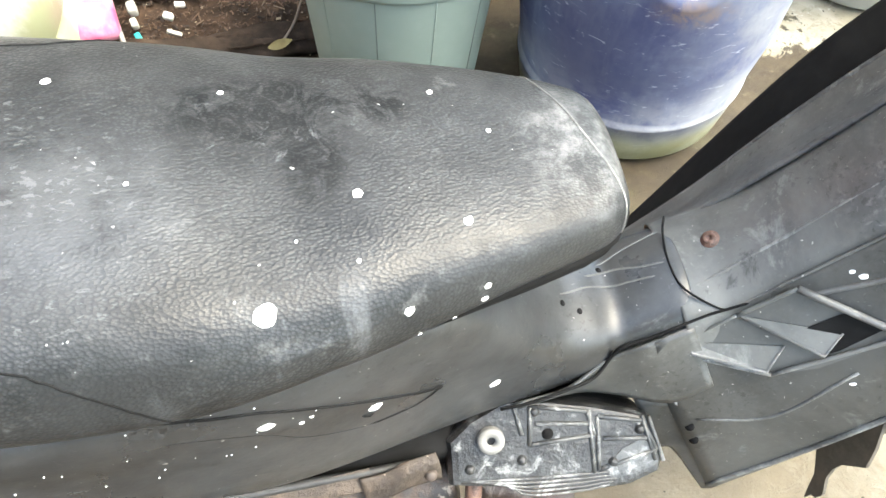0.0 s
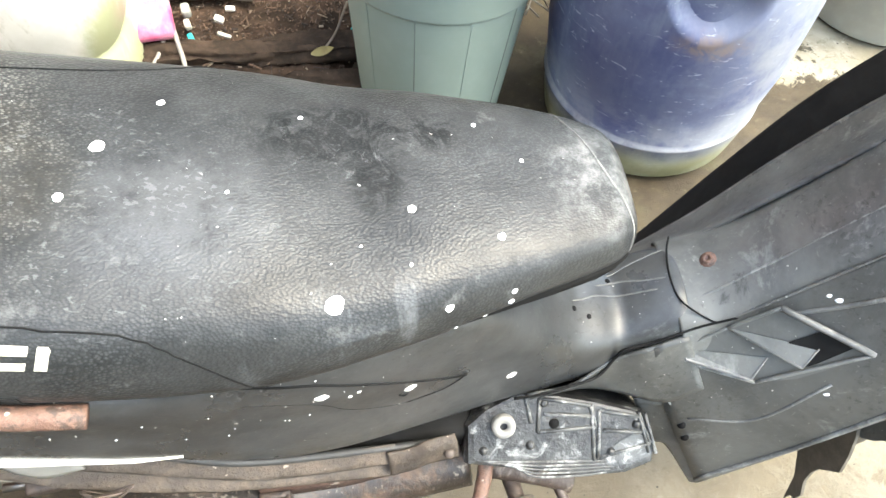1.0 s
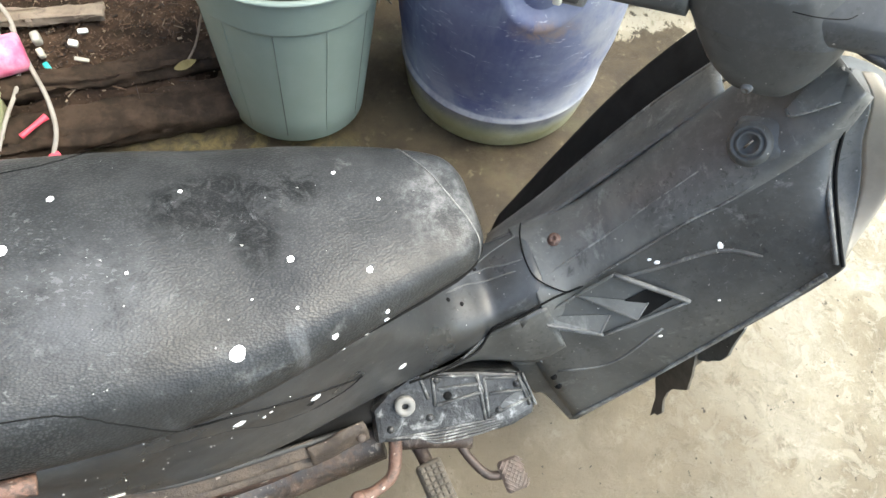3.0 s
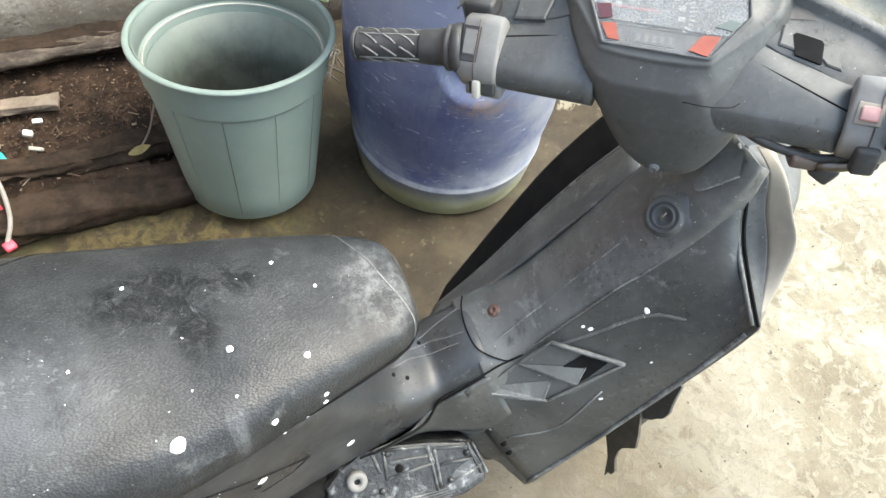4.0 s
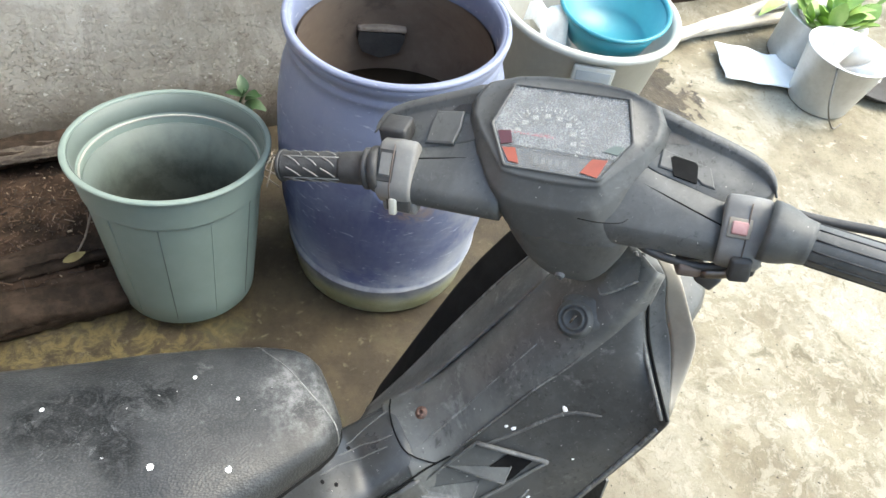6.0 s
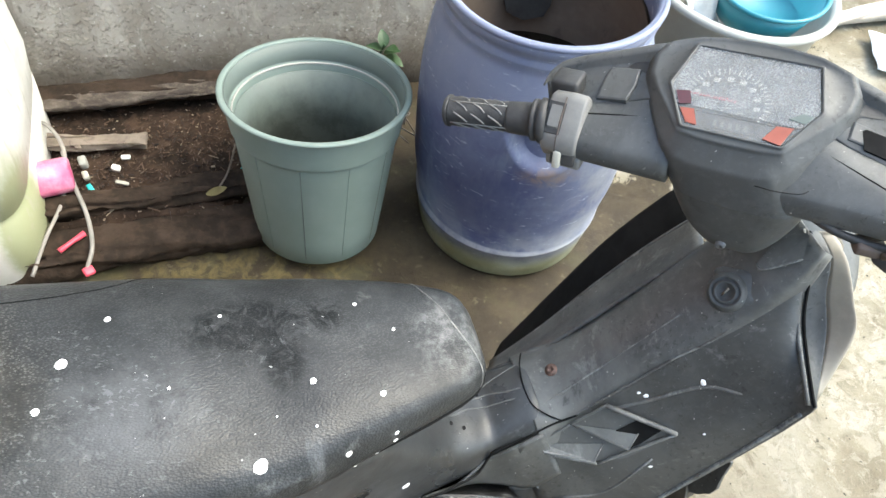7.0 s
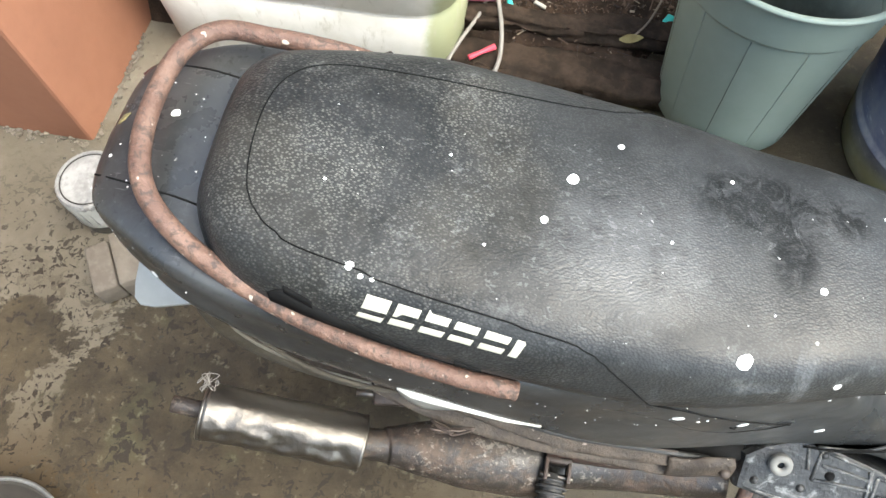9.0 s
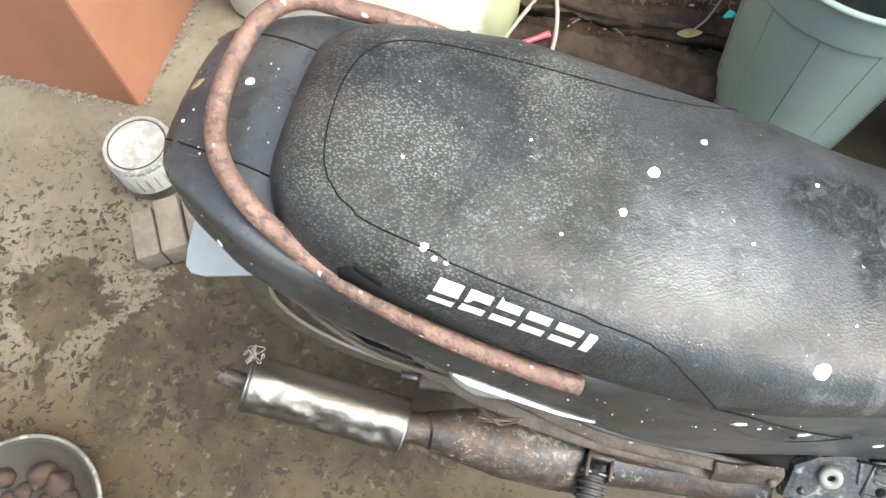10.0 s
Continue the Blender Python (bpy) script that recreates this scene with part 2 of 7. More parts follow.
def floor_material():
    n = Net("stained_concrete")
    edge = n.op("ADD", n.op("MULTIPLY", n.op("SUBTRACT", n.noise(5.5, 10, 0.68, 0.6), 0.5), 1.7), n.op("MULTIPLY", n.op("SUBTRACT", n.noise(19, 8, 0.7, 0.5), 0.5), 0.8))
    wet = n.blob((0.25, 0.72, 0), (1.0, 0.66, 9), 0.45)
    for centre, size, k in (((-0.58, -0.12, 0), (0.52, 0.5, 9), 1.25), ((-1.05, -0.1, 0), (0.22, 0.16, 9), 0.75), ((-1.05, -0.55, 0), (0.42, 0.34, 9), 0.75), ((-0.75, -0.5, 0), (0.6, 0.36, 9), 0.55), ((-0.2, -0.45, 0), (0.4, 0.26, 9), 0.5), ((1.0, 0.45, 0), (0.5, 0.45, 9), 1.15), ((1.75, 1.0, 0), (0.35, 0.5, 9), 0.6)):
        wet = n.op("MAXIMUM", wet, n.op("MULTIPLY", n.blob(centre, size), k))
    wet = n.step(n.op("ADD", wet, edge), 0.33, 0.39)
    drip = n.op("MULTIPLY", n.op("MAXIMUM", n.step(n.noise(17, 6, 0.65, 0.5), 0.56, 0.59), n.step(n.op("ADD", n.noise(52, 4, 0.6, 0.4), n.op("MULTIPLY", n.noise(7, 3, 0.5), 0.4)), 0.77, 0.8)), n.blob((-0.85, -0.45, 0), (0.9, 0.65, 9), 0.5))
    gap = n.op("MULTIPLY", n.step(n.noise(10, 9, 0.72, 0.5), 0.5, 0.56), n.blob((-0.72, -0.55, 0), (0.75, 0.36, 9), 0.6))
    wet = n.op("MULTIPLY", wet, n.op("SUBTRACT", 1.0, n.op("MULTIPLY", gap, 0.8)))
    wet = n.op("MAXIMUM", wet, drip)
    # pale scoured cement out in the open, sandy near the wall
    dry = n.mix(n.step(n.noise(6, 9, 0.68), 0.36, 0.64), (0.148, 0.126, 0.086), (0.215, 0.19, 0.134))
    dry = n.mix(n.step(n.noise(3.1, 8, 0.65, 0.5), 0.47, 0.63), dry, (0.265, 0.244, 0.188))
    dry = n.mix(n.op("MULTIPLY", n.step(n.noise(13, 8, 0.7, 0.7), 0.55, 0.66), 0.75), dry, (0.11, 0.095, 0.06))
    dry = n.mix(n.op("MULTIPLY", n.step(n.noise(20, 7, 0.7, 0.4), 0.58, 0.66), 0.6), dry, (0.36, 0.337, 0.272))
    dry = n.mix(n.op("MULTIPLY", n.step(n.noise(75, 4, 0.7), 0.5, 0.75), 0.55), dry, (0.12, 0.104, 0.072))
    grey = n.op("MULTIPLY", n.blob((-1.35, 0.1, 0), (0.75, 0.8, 9), 0.5), n.step(n.noise(4, 6, 0.6), 0.3, 0.55))
    dry = n.mix(n.op("MULTIPLY", grey, 0.6), dry, (0.28, 0.255, 0.218))
    crumb = n.op("MULTIPLY", n.step(n.noise(34, 7, 0.75, 0.5), 0.58, 0.64), n.blob((-1.2, 0.0, 0), (0.9, 0.9, 9), 0.4))
    dry = n.mix(n.op("MULTIPLY", crumb, 0.7), dry, (0.09, 0.076, 0.058))
    crust = n.op("MULTIPLY", n.step(n.noise(21, 8, 0.72, 0.8), 0.5, 0.57), n.blob((1.3, -0.1, 0), (1.1, 0.9, 9), 0.6))
    dry = n.mix(n.op("MULTIPLY", crust, 0.32), dry, (0.38, 0.355, 0.285))
    # Broad dirty tone round the bike, also painting the shade it stands in
    dirt_and_shade = n.op("MULTIPLY", n.blob((-0.5, -0.25, 0), (1.9, 1.25, 9), 0.5), n.step(n.noise(3.5, 7, 0.65), 0.25, 0.6, 0.6, 0.92))
    dry = n.mix(dirt_and_shade, dry, (0.08, 0.067, 0.048))
    # Brown mud, deepened to paint the shade over the near left corner too
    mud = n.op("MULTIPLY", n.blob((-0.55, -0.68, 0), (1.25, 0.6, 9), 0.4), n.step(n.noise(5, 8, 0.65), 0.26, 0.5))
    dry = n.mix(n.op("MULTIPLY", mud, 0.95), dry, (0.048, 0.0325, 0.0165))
    damp = n.mix(n.step(n.noise(8, 9, 0.7), 0.38, 0.64), (0.022, 0.0158, 0.0088), (0.051, 0.0385, 0.0215))
    damp = n.mix(n.op("MULTIPLY", n.step(n.noise(6, 5), 0.52, 0.68), 0.6), damp, (0.058, 0.056, 0.027))
    damp = n.mix(n.op("MULTIPLY", n.step(n.noise(48, 4, 0.6), 0.6, 0.7), 0.4), damp, (0.15, 0.13, 0.088))
    col = n.mix(n.op("MULTIPLY", wet, 0.94), dry, damp)
    col = n.mix(n.step(n.noise(85, 3, 0.5), 0.7, 0.74), col, (0.03, 0.026, 0.021))
    left = n.blob((-0.95, -0.35, 0), (0.95, 0.75, 9), 0.5)
    col = n.mix(n.op("MULTIPLY", n.op("MULTIPLY", n.op("MAXIMUM", n.step(n.noise(38, 5, 0.6, 0.6), 0.62, 0.65), n.step(n.op("ADD", n.noise(62, 4, 0.6, 0.8), n.op("MULTIPLY", n.noise(6, 4), 0.35)), 0.755, 0.775)), left), 0.9), col, (0.017, 0.0125, 0.009))
    moss = n.op("MULTIPLY", n.blob((-0.02, 0.54, 0), (0.42, 0.13, 9), 0.6), n.step(n.noise(26, 8, 0.72, 0.6), 0.42, 0.62))
    col = n.mix(n.op("MULTIPLY", moss, 0.8), col, (0.13, 0.105, 0.042))
    rough = n.step(wet, 0.0, 1.0, 0.9, 0.55)
    n.put(n.b.inputs["Specular IOR Level"], 0.24)
    nb = n.bump(n.noise(24, 9, 0.75), 0.6, 0.007)
    nb = n.bump(crust, 0.5, 0.003, nb)
    nb = n.bump(n.noise(150, 4, 0.7), 0.35, 0.002, nb)
    return n.done(col, rough, nb)


def seat_material():
    n = Net("worn_black_vinyl")
    grain = (0.85, 1.25, 1.0)
    pebble = n.cells(440, stretch=grain)
    each = n.cells(440, stretch=grain, out="Color")
    top = n.step(pebble, 0.15, 0.62, 1.0, 0.0)
    rear = n.blob((-0.29, -0.045, 0.76), (0.165, 0.16, 0.2), 0.3)
    worn = n.op("MULTIPLY", n.blob((-0.085, -0.075, 0.735), (0.09, 0.08, 0.1), 0.7), n.step(n.noise(22, 6, 0.7), 0.3, 0.6))
    film = n.step(n.noise(9, 8, 0.7, 0.4), 0.34, 0.7)
    col = n.mix(film, (0.0115, 0.0124, 0.013), (0.023, 0.0244, 0.025))
    col = n.mix(n.op("MULTIPLY", n.op("MULTIPLY", top, n.step(n.noise(14, 6, 0.7), 0.3, 0.62)), 0.55), col, (0.05, 0.0522, 0.053))
    col = n.mix(n.op("MULTIPLY", worn, 0.55), col, (0.062, 0.065, 0.067))
    # rear cushion: dark, with pale crust left on single grains
    col = n.mix(n.op("MULTIPLY", rear, 0.6), col, (0.0095, 0.0102, 0.0108))
    cloud = n.op("ADD", n.op("MULTIPLY", n.noise(12, 5, 0.65, 0.3), 1.0), n.op("MULTIPLY", n.noise(55, 4, 0.7), 0.45))
    dense = n.op("MULTIPLY", n.blob((-0.35, -0.1, 0.77), (0.13, 0.09, 0.2), 0.8), 0.16)
    crust = n.op("MULTIPLY", n.step(n.op("ADD", n.op("ADD", n.op("MULTIPLY", each, 0.3), cloud), dense), 0.7, 1.16), n.step(top, 0.0, 1.0, 0.12, 1.0))
    crust = n.op("MULTIPLY", crust, rear)
    col = n.mix(n.op("MULTIPLY", crust, 0.85), col, (0.13, 0.13, 0.118))
    tint = n.op("MULTIPLY", n.op("MULTIPLY", n.step(n.noise(8, 5), 0.48, 0.66), rear), 0.25)
    col = n.mix(tint, col, (0.05, 0.045, 0.034))
    scuff = n.step(n.op("ADD", n.noise(24, 8, 0.72, 0.3), n.op("MULTIPLY", n.noise(150, 3, 0.6), 0.3)), 0.72, 0.88)
    col = n.mix(n.op("MULTIPLY", scuff, 0.35), col, (0.13, 0.132, 0.13))
    # water-run streaks down the near side
    run = n.op("MULTIPLY", n.step(n.noise(30, 5, 0.6, 0.2, (1.0, 0.2, 0.2)), 0.53, 0.62), n.blob((0.02, -0.15, 0.68), (0.16, 0.045, 0.06), 0.6))
    col = n.mix(n.op("MULTIPLY", run, 0.4), col, (0.1, 0.105, 0.11))
    # rubbed nose and a dark smeared patch before the middle
    nose_ = n.op("MULTIPLY", n.blob((0.235, -0.04, 0.69), (0.07, 0.075, 0.06), 0.8), n.step(n.noise(45, 7, 0.75), 0.4, 0.7))
    col = n.mix(n.op("MULTIPLY", nose_, 0.5), col, (0.25, 0.25, 0.245))
    lobe = n.op("MAXIMUM", n.blob((0.03, -0.002, 0.715), (0.085, 0.042, 0.08), 0.5), n.op("MAXIMUM", n.blob((0.1, 0.0, 0.715), (0.032, 0.03, 0.08), 0.7), n.blob((0.055, -0.045, 0.715), (0.03, 0.045, 0.08), 0.7)))
    smear = n.op("MULTIPLY", n.op("MULTIPLY", lobe, n.step(n.noise(30, 9, 0.66, 2.6), 0.4, 0.56)), n.step(top, 0.0, 1.0, 1.0, 0.75))
    col = n.mix(n.op("MULTIPLY", smear, 0.85), col, (0.006, 0.0065, 0.007))
    chalk = n.op("MULTIPLY", n.blob((0.04, -0.012, 0.715), (0.11, 0.065, 0.08), 0.7), n.step(n.noise(58, 8, 0.75, 0.9), 0.57, 0.67))
    col = n.mix(n.op("MULTIPLY", chalk, 0.3), col, (0.2, 0.21, 0.215))
    fleck = n.step(n.noise(190, 2, 0.4), 0.772, 0.79)
    col = n.mix(n.op("MULTIPLY", fleck, 0.6), col, (0.4, 0.4, 0.385))
    # Pale specks stand for wet glints, put into the base colour
    glint = n.op("MULTIPLY", n.step(n.op("ADD", n.noise(210, 3, 0.6, 0.5, (0.7, 1.2, 1.0)), n.op("MULTIPLY", n.noise(18, 4), 0.4)), 0.83, 0.88), n.blob((-0.16, -0.07, 0.74), (0.2, 0.13, 0.2), 0.5))
    col = n.mix(n.op("MULTIPLY", glint, 0.14), col, (0.3, 0.31, 0.31))
    rough = n.op("ADD", n.step(n.noise(18, 6), 0.3, 0.7, 0.34, 0.46), n.op("MULTIPLY", crust, 0.35))
    rough = n.op("ADD", rough, n.op("MULTIPLY", smear, 0.28))
    spec = n.step(n.op("ADD", n.noise(26, 7, 0.7), n.op("MULTIPLY", n.noise(7, 4), 0.6)), 0.55, 1.0, 0.19, 0.36)
    spec = n.op("ADD", spec, n.op("MULTIPLY", worn, 0.18))
    n.put(n.b.inputs["Specular IOR Level"], n.op("SUBTRACT", n.op("SUBTRACT", spec, n.op("MULTIPLY", smear, 0.13)), n.op("MULTIPLY", rear, 0.12)))
    nb = n.bump(pebble, 0.34, 0.001)
    nb = n.bump(n.noise(14, 3, 0.5), 0.15, 0.008, nb)
    nb = n.bump(n.noise(75, 3, 0.5, 0.6, (1.0, 0.35, 0.35)), 0.05, 0.003, nb)
    return n.done(col, rough, nb)


def plastic_material(name, dark, dusty, pale, dust_lo, rough):
    """Old black moulding: dust film, rub marks, thin scratches and specks."""
    n = Net(name)
    col = n.mix(n.step(n.noise(7, 8, 0.65, 0.4), 0.36, 0.66), dark, dusty)
    col = n.mix(n.op("MULTIPLY", n.step(n.noise(90, 5, 0.75), 0.46, 0.72), 0.5), col, dusty)
    pit = n.op("MULTIPLY", n.step(n.noise(120, 5, 0.7, 0.5), 0.55, 0.64), n.step(n.noise(9, 5, 0.6), 0.42, 0.6))
    col = n.mix(n.op("MULTIPLY", pit, 0.6), col, tuple(c * 0.3 for c in dark))
    rub = n.step(n.op("ADD", n.noise(15, 9, 0.72, 0.8), n.op("MULTIPLY", n.noise(160, 3, 0.6), 0.18)), dust_lo, dust_lo + 0.14)
    col = n.mix(n.op("MULTIPLY", rub, 0.5), col, pale)
    for stretch, k in (((0.16, 1.3, 1.3), 0.4), ((1.3, 0.2, 0.5), 0.22), ((0.5, 0.9, 0.14), 0.22)):
        scr = n.step(n.noise(260, 2, 0.5, 0.3, stretch), 0.7, 0.76)
        col = n.mix(n.op("MULTIPLY", scr, k), col, pale)
    speck = n.step(n.noise(230, 2, 0.4), 0.755, 0.775)
    col = n.mix(n.op("MULTIPLY", speck, 0.7), col, (0.42, 0.41, 0.38))
    grime = n.step(n.noise(24, 7, 0.7, 0.6), 0.6, 0.7)
    col = n.mix(n.op("MULTIPLY", grime, 0.6), col, (0.012, 0.011, 0.01))
    r = n.op("ADD", n.step(n.noise(11, 6), 0.32, 0.68, rough - 0.08, rough + 0.12), n.op("MULTIPLY", rub, 0.12))
    n.put(n.b.inputs["Specular IOR Level"], 0.45)
    nb = n.bump(n.noise(170, 4, 0.7), 0.12, 0.0015)
    nb = n.bump(n.noise(10, 3, 0.5), 0.2, 0.006, nb)
    return n.done(col, r, nb)


def wall_material():
    """Weathered cement plaster: pale runs, scoured patches, a gravelly foot."""
    n = Net("cement_plaster")
    sep = n.t.nodes.new("ShaderNodeSeparateXYZ")
    n.t.links.new(n.co, sep.inputs[0])
    col = n.mix(n.step(n.noise(7, 9, 0.7, 0.3), 0.36, 0.64), (0.255, 0.235, 0.2), (0.36, 0.338, 0.292))
    run = n.step(n.noise(6, 8, 0.7, 0.4, (1.0, 1.0, 0.22)), 0.5, 0.66)
    col = n.mix(n.op("MULTIPLY", run, 0.55), col, (0.25, 0.224, 0.182))
    pale = n.step(n.noise(13, 7, 0.68, 0.5, (1.0, 1.0, 0.3)), 0.52, 0.64)
    col = n.mix(n.op("MULTIPLY", pale, 0.5), col, (0.5, 0.475, 0.42))
    col = n.mix(n.op("MULTIPLY", n.step(n.noise(3, 7, 0.65, 0.6), 0.55, 0.66), 0.5), col, (0.54, 0.515, 0.465))
    foot = n.step(n.op("ADD", sep.outputs[2], n.op("MULTIPLY", n.op("SUBTRACT", n.noise(6, 7, 0.65, 0.5), 0.5), 0.5)), 0.12, 0.5, 1.0, 0.15)
    stones = n.cells(95)
    gravel = n.op("MULTIPLY", n.step(n.op("SUBTRACT", n.noise(40, 6, 0.7), n.op("MULTIPLY", stones, 0.25)), 0.38, 0.48), foot)
    col = n.mix(n.op("MULTIPLY", gravel, 0.45), col, (0.46, 0.425, 0.36))
    grit = n.op("MULTIPLY", n.step(n.noise(70, 4, 0.65), 0.62, 0.67), foot)
    col = n.mix(n.op("MULTIPLY", grit, 0.8), col, (0.66, 0.64, 0.59))
    hollow = n.op("MULTIPLY", n.step(n.noise(58, 6, 0.72, 0.6), 0.57, 0.65), n.step(foot, 0.1, 0.9, 0.25, 1.0))
    col = n.mix(n.op("MULTIPLY", hollow, 0.65), col, (0.13, 0.112, 0.088))
    damp = n.op("MULTIPLY", n.step(n.op("ADD", sep.outputs[2], n.op("MULTIPLY", n.noise(9, 7, 0.7, 0.4), 0.16)), 0.17, 0.3, 1.0, 0.0), 0.75)
    col = n.mix(damp, col, (0.105, 0.082, 0.058))
    nb = n.bump(n.noise(32, 8, 0.75), 0.6, 0.008)
    nb = n.bump(n.op("SUBTRACT", gravel, hollow), 0.7, 0.005, nb)
    return n.done(col, 0.92, n.bump(n.noise(140, 4, 0.7), 0.3, 0.002, nb))


def tank_material():
    n = Net("dirty_white_plastic")
    col = n.mix(n.step(n.noise(4, 7, 0.65), 0.38, 0.66), (0.62, 0.61, 0.57), (0.48, 0.47, 0.42))
    # Algae, spread wider over the right face to carry its shade as well
    algae = n.op("ADD", n.op("MULTIPLY", n.blob((-0.36, 0.62, 0.1), (0.12, 0.3, 0.5)), 0.8), n.op("MULTIPLY", n.noise(9, 8, 0.7, 0.4, (1.0, 1.0, 0.5)), 0.6))
    col = n.mix(n.op("MULTIPLY", n.step(algae, 0.58, 0.85), 0.85), col, (0.21, 0.23, 0.11))
    col = n.mix(n.op("MULTIPLY", n.step(n.noise(30, 6, 0.7, 0.3, (1.0, 1.0, 0.3)), 0.55, 0.68), 0.55), col, (0.3, 0.285, 0.225))
    return n.done(col, 0.5, n.bump(n.noise(40, 5), 0.1, 0.003))


def drum_material():
    n = Net("scuffed_blue_plastic")
    sep = n.t.nodes.new("ShaderNodeSeparateXYZ")
    n.t.links.new(n.co, sep.inputs[0])
    low = sep.outputs[2]
    col = n.mix(n.step(n.noise(5, 7, 0.65), 0.38, 0.62), (0.053, 0.066, 0.148), (0.115, 0.136, 0.215))
    streak = n.step(n.noise(16, 7, 0.7, 0.2, (1.0, 1.0, 0.25)), 0.5, 0.68)
    col = n.mix(n.op("MULTIPLY", streak, 0.5), col, (0.17, 0.195, 0.25))
    col = n.mix(n.op("MULTIPLY", n.step(n.noise(3.2, 7, 0.65, 0.5), 0.48, 0.64), 0.5), col, (0.25, 0.275, 0.31))
    # Pale right side: dust haze and the yard's light there, both as colour
    film = n.blob((0.8, 0.45, 0.3), (0.26, 0.26, 0.36), 0.7)
    col = n.mix(n.op("MULTIPLY", n.op("MULTIPLY", film, n.step(n.noise(14, 8, 0.7), 0.35, 0.6)), 0.5), col, (0.26, 0.272, 0.275))
    col = n.mix(n.step(n.op("ADD", low, n.op("MULTIPLY", n.noise(8, 6, 0.7), 0.14)), 0.44, 0.6, 0.0, 0.6), col, (0.2, 0.222, 0.3))
    bare = n.op("MULTIPLY", n.blob((0.54, 0.43, 0.25), (0.2, 0.2, 0.19), 0.6), n.step(n.noise(7, 7, 0.65, 0.5), 0.34, 0.5))
    col = n.mix(n.op("MULTIPLY", bare, 0.5), col, (0.028, 0.037, 0.1))
    smudge = n.op("MULTIPLY", n.blob((0.6, 0.41, 0.375), (0.085, 0.06, 0.035), 0.8), n.step(n.noise(30, 6, 0.7, 0.6), 0.36, 0.6))
    col = n.mix(n.op("MULTIPLY", smudge, 0.75), col, (0.2, 0.15, 0.12))
    scr = n.step(n.noise(75, 5, 0.7, 0.8, (0.35, 0.35, 1.5)), 0.61, 0.67)
    col = n.mix(n.op("MULTIPLY", scr, 0.6), col, (0.42, 0.45, 0.5))
    band = n.op("MULTIPLY", n.step(low, 0.1, 0.24, 1.0, 0.0), n.step(n.noise(11, 8, 0.7, 0.4), 0.36, 0.62))
    col = n.mix(n.op("MULTIPLY", band, 0.6), col, (0.25, 0.26, 0.275))
    ring = n.op("MULTIPLY", n.step(low, 0.098, 0.106), n.step(low, 0.112, 0.122, 1.0, 0.0))
    col = n.mix(n.op("MULTIPLY", ring, n.step(n.noise(20, 6, 0.7), 0.3, 0.6, 0.3, 0.85)), col, (0.36, 0.37, 0.4))
    base = n.step(n.op("ADD", low, n.op("MULTIPLY", n.noise(9, 5), 0.03)), 0.055, 0.125, 1.0, 0.0)
    moss = n.mix(n.step(n.noise(10, 6), 0.4, 0.65), (0.2, 0.198, 0.095), (0.3, 0.295, 0.185))
    col = n.mix(n.op("MULTIPLY", base, 0.92), col, moss)
    return n.done(col, n.step(n.noise(12), 0.3, 0.7, 0.42, 0.62), n.bump(n.noise(60, 5), 0.12, 0.003))


def shaded_green_material():
    n = Net("shaded_grey_green_plastic")
    sep = n.t.nodes.new("ShaderNodeSeparateXYZ")
    n.t.links.new(n.co, sep.inputs[0])
    # Bucket inside: dimmer green, and darker towards the bottom, as painted shade
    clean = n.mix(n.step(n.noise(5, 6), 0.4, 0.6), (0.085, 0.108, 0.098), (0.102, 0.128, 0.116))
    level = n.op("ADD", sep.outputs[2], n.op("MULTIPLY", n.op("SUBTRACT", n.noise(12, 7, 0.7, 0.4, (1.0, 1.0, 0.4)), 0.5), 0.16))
    inner_shade = n.mix(n.step(n.noise(20, 6, 0.7), 0.4, 0.62), (0.022, 0.024, 0.018), (0.05, 0.056, 0.045))
    col = n.mix(n.step(level, 0.14, 0.33, 0.96, 0.0), clean, inner_shade)
    return n.done(col, 0.55, n.bump(n.noise(60, 5), 0.15, 0.002))


def chip_material():
    n = Net("mixed_wood_crumbs")
    each = n.t.nodes.new("ShaderNodeNewGeometry").outputs["Random Per Island"]
    col = n.mix(n.step(each, 0.1, 0.75), (0.018, 0.012, 0.009), (0.1, 0.06, 0.036))
    col = n.mix(n.step(each, 0.88, 0.99), col, (0.3, 0.25, 0.18))
    col = n.mix(n.op("MULTIPLY", n.noise(160, 4), 0.5), col, (0.04, 0.026, 0.018))
    return n.done(col, 0.9, n.bump(n.noise(200, 3), 0.3, 0.001))


def lens_material(name, low, high):
    n = Net(name)
    dust = n.step(n.op("ADD", n.noise(620, 3, 0.8), n.op("MULTIPLY", n.noise(22, 4), 0.35)), 0.55, 0.8, low, high)
    tr = n.t.nodes.new("ShaderNodeBsdfTransparent")
    mx = n.t.nodes.new("ShaderNodeMixShader")
    n.t.links.new(dust, mx.inputs[0])
    n.t.links.new(tr.outputs[0], mx.inputs[1])
    n.t.links.new(n.b.outputs[0], mx.inputs[2])
    out = n.t.nodes["Material Output"]
    n.t.links.new(mx.outputs[0], out.inputs["Surface"])
    return n.done((0.26, 0.27, 0.27), 0.5, n.bump(n.noise(500, 3, 0.7), 0.5, 0.001))


for dull in (M_DARK, M_SOIL, M_LOG):
    dull.node_tree.nodes["Principled BSDF"].inputs["Specular IOR Level"].default_value = 0.12
M_PLASTIC = plastic_material("worn_black_plastic", (0.055, 0.0563, 0.0545), (0.108, 0.11, 0.105), (0.235, 0.237, 0.224), 0.64, 0.44)
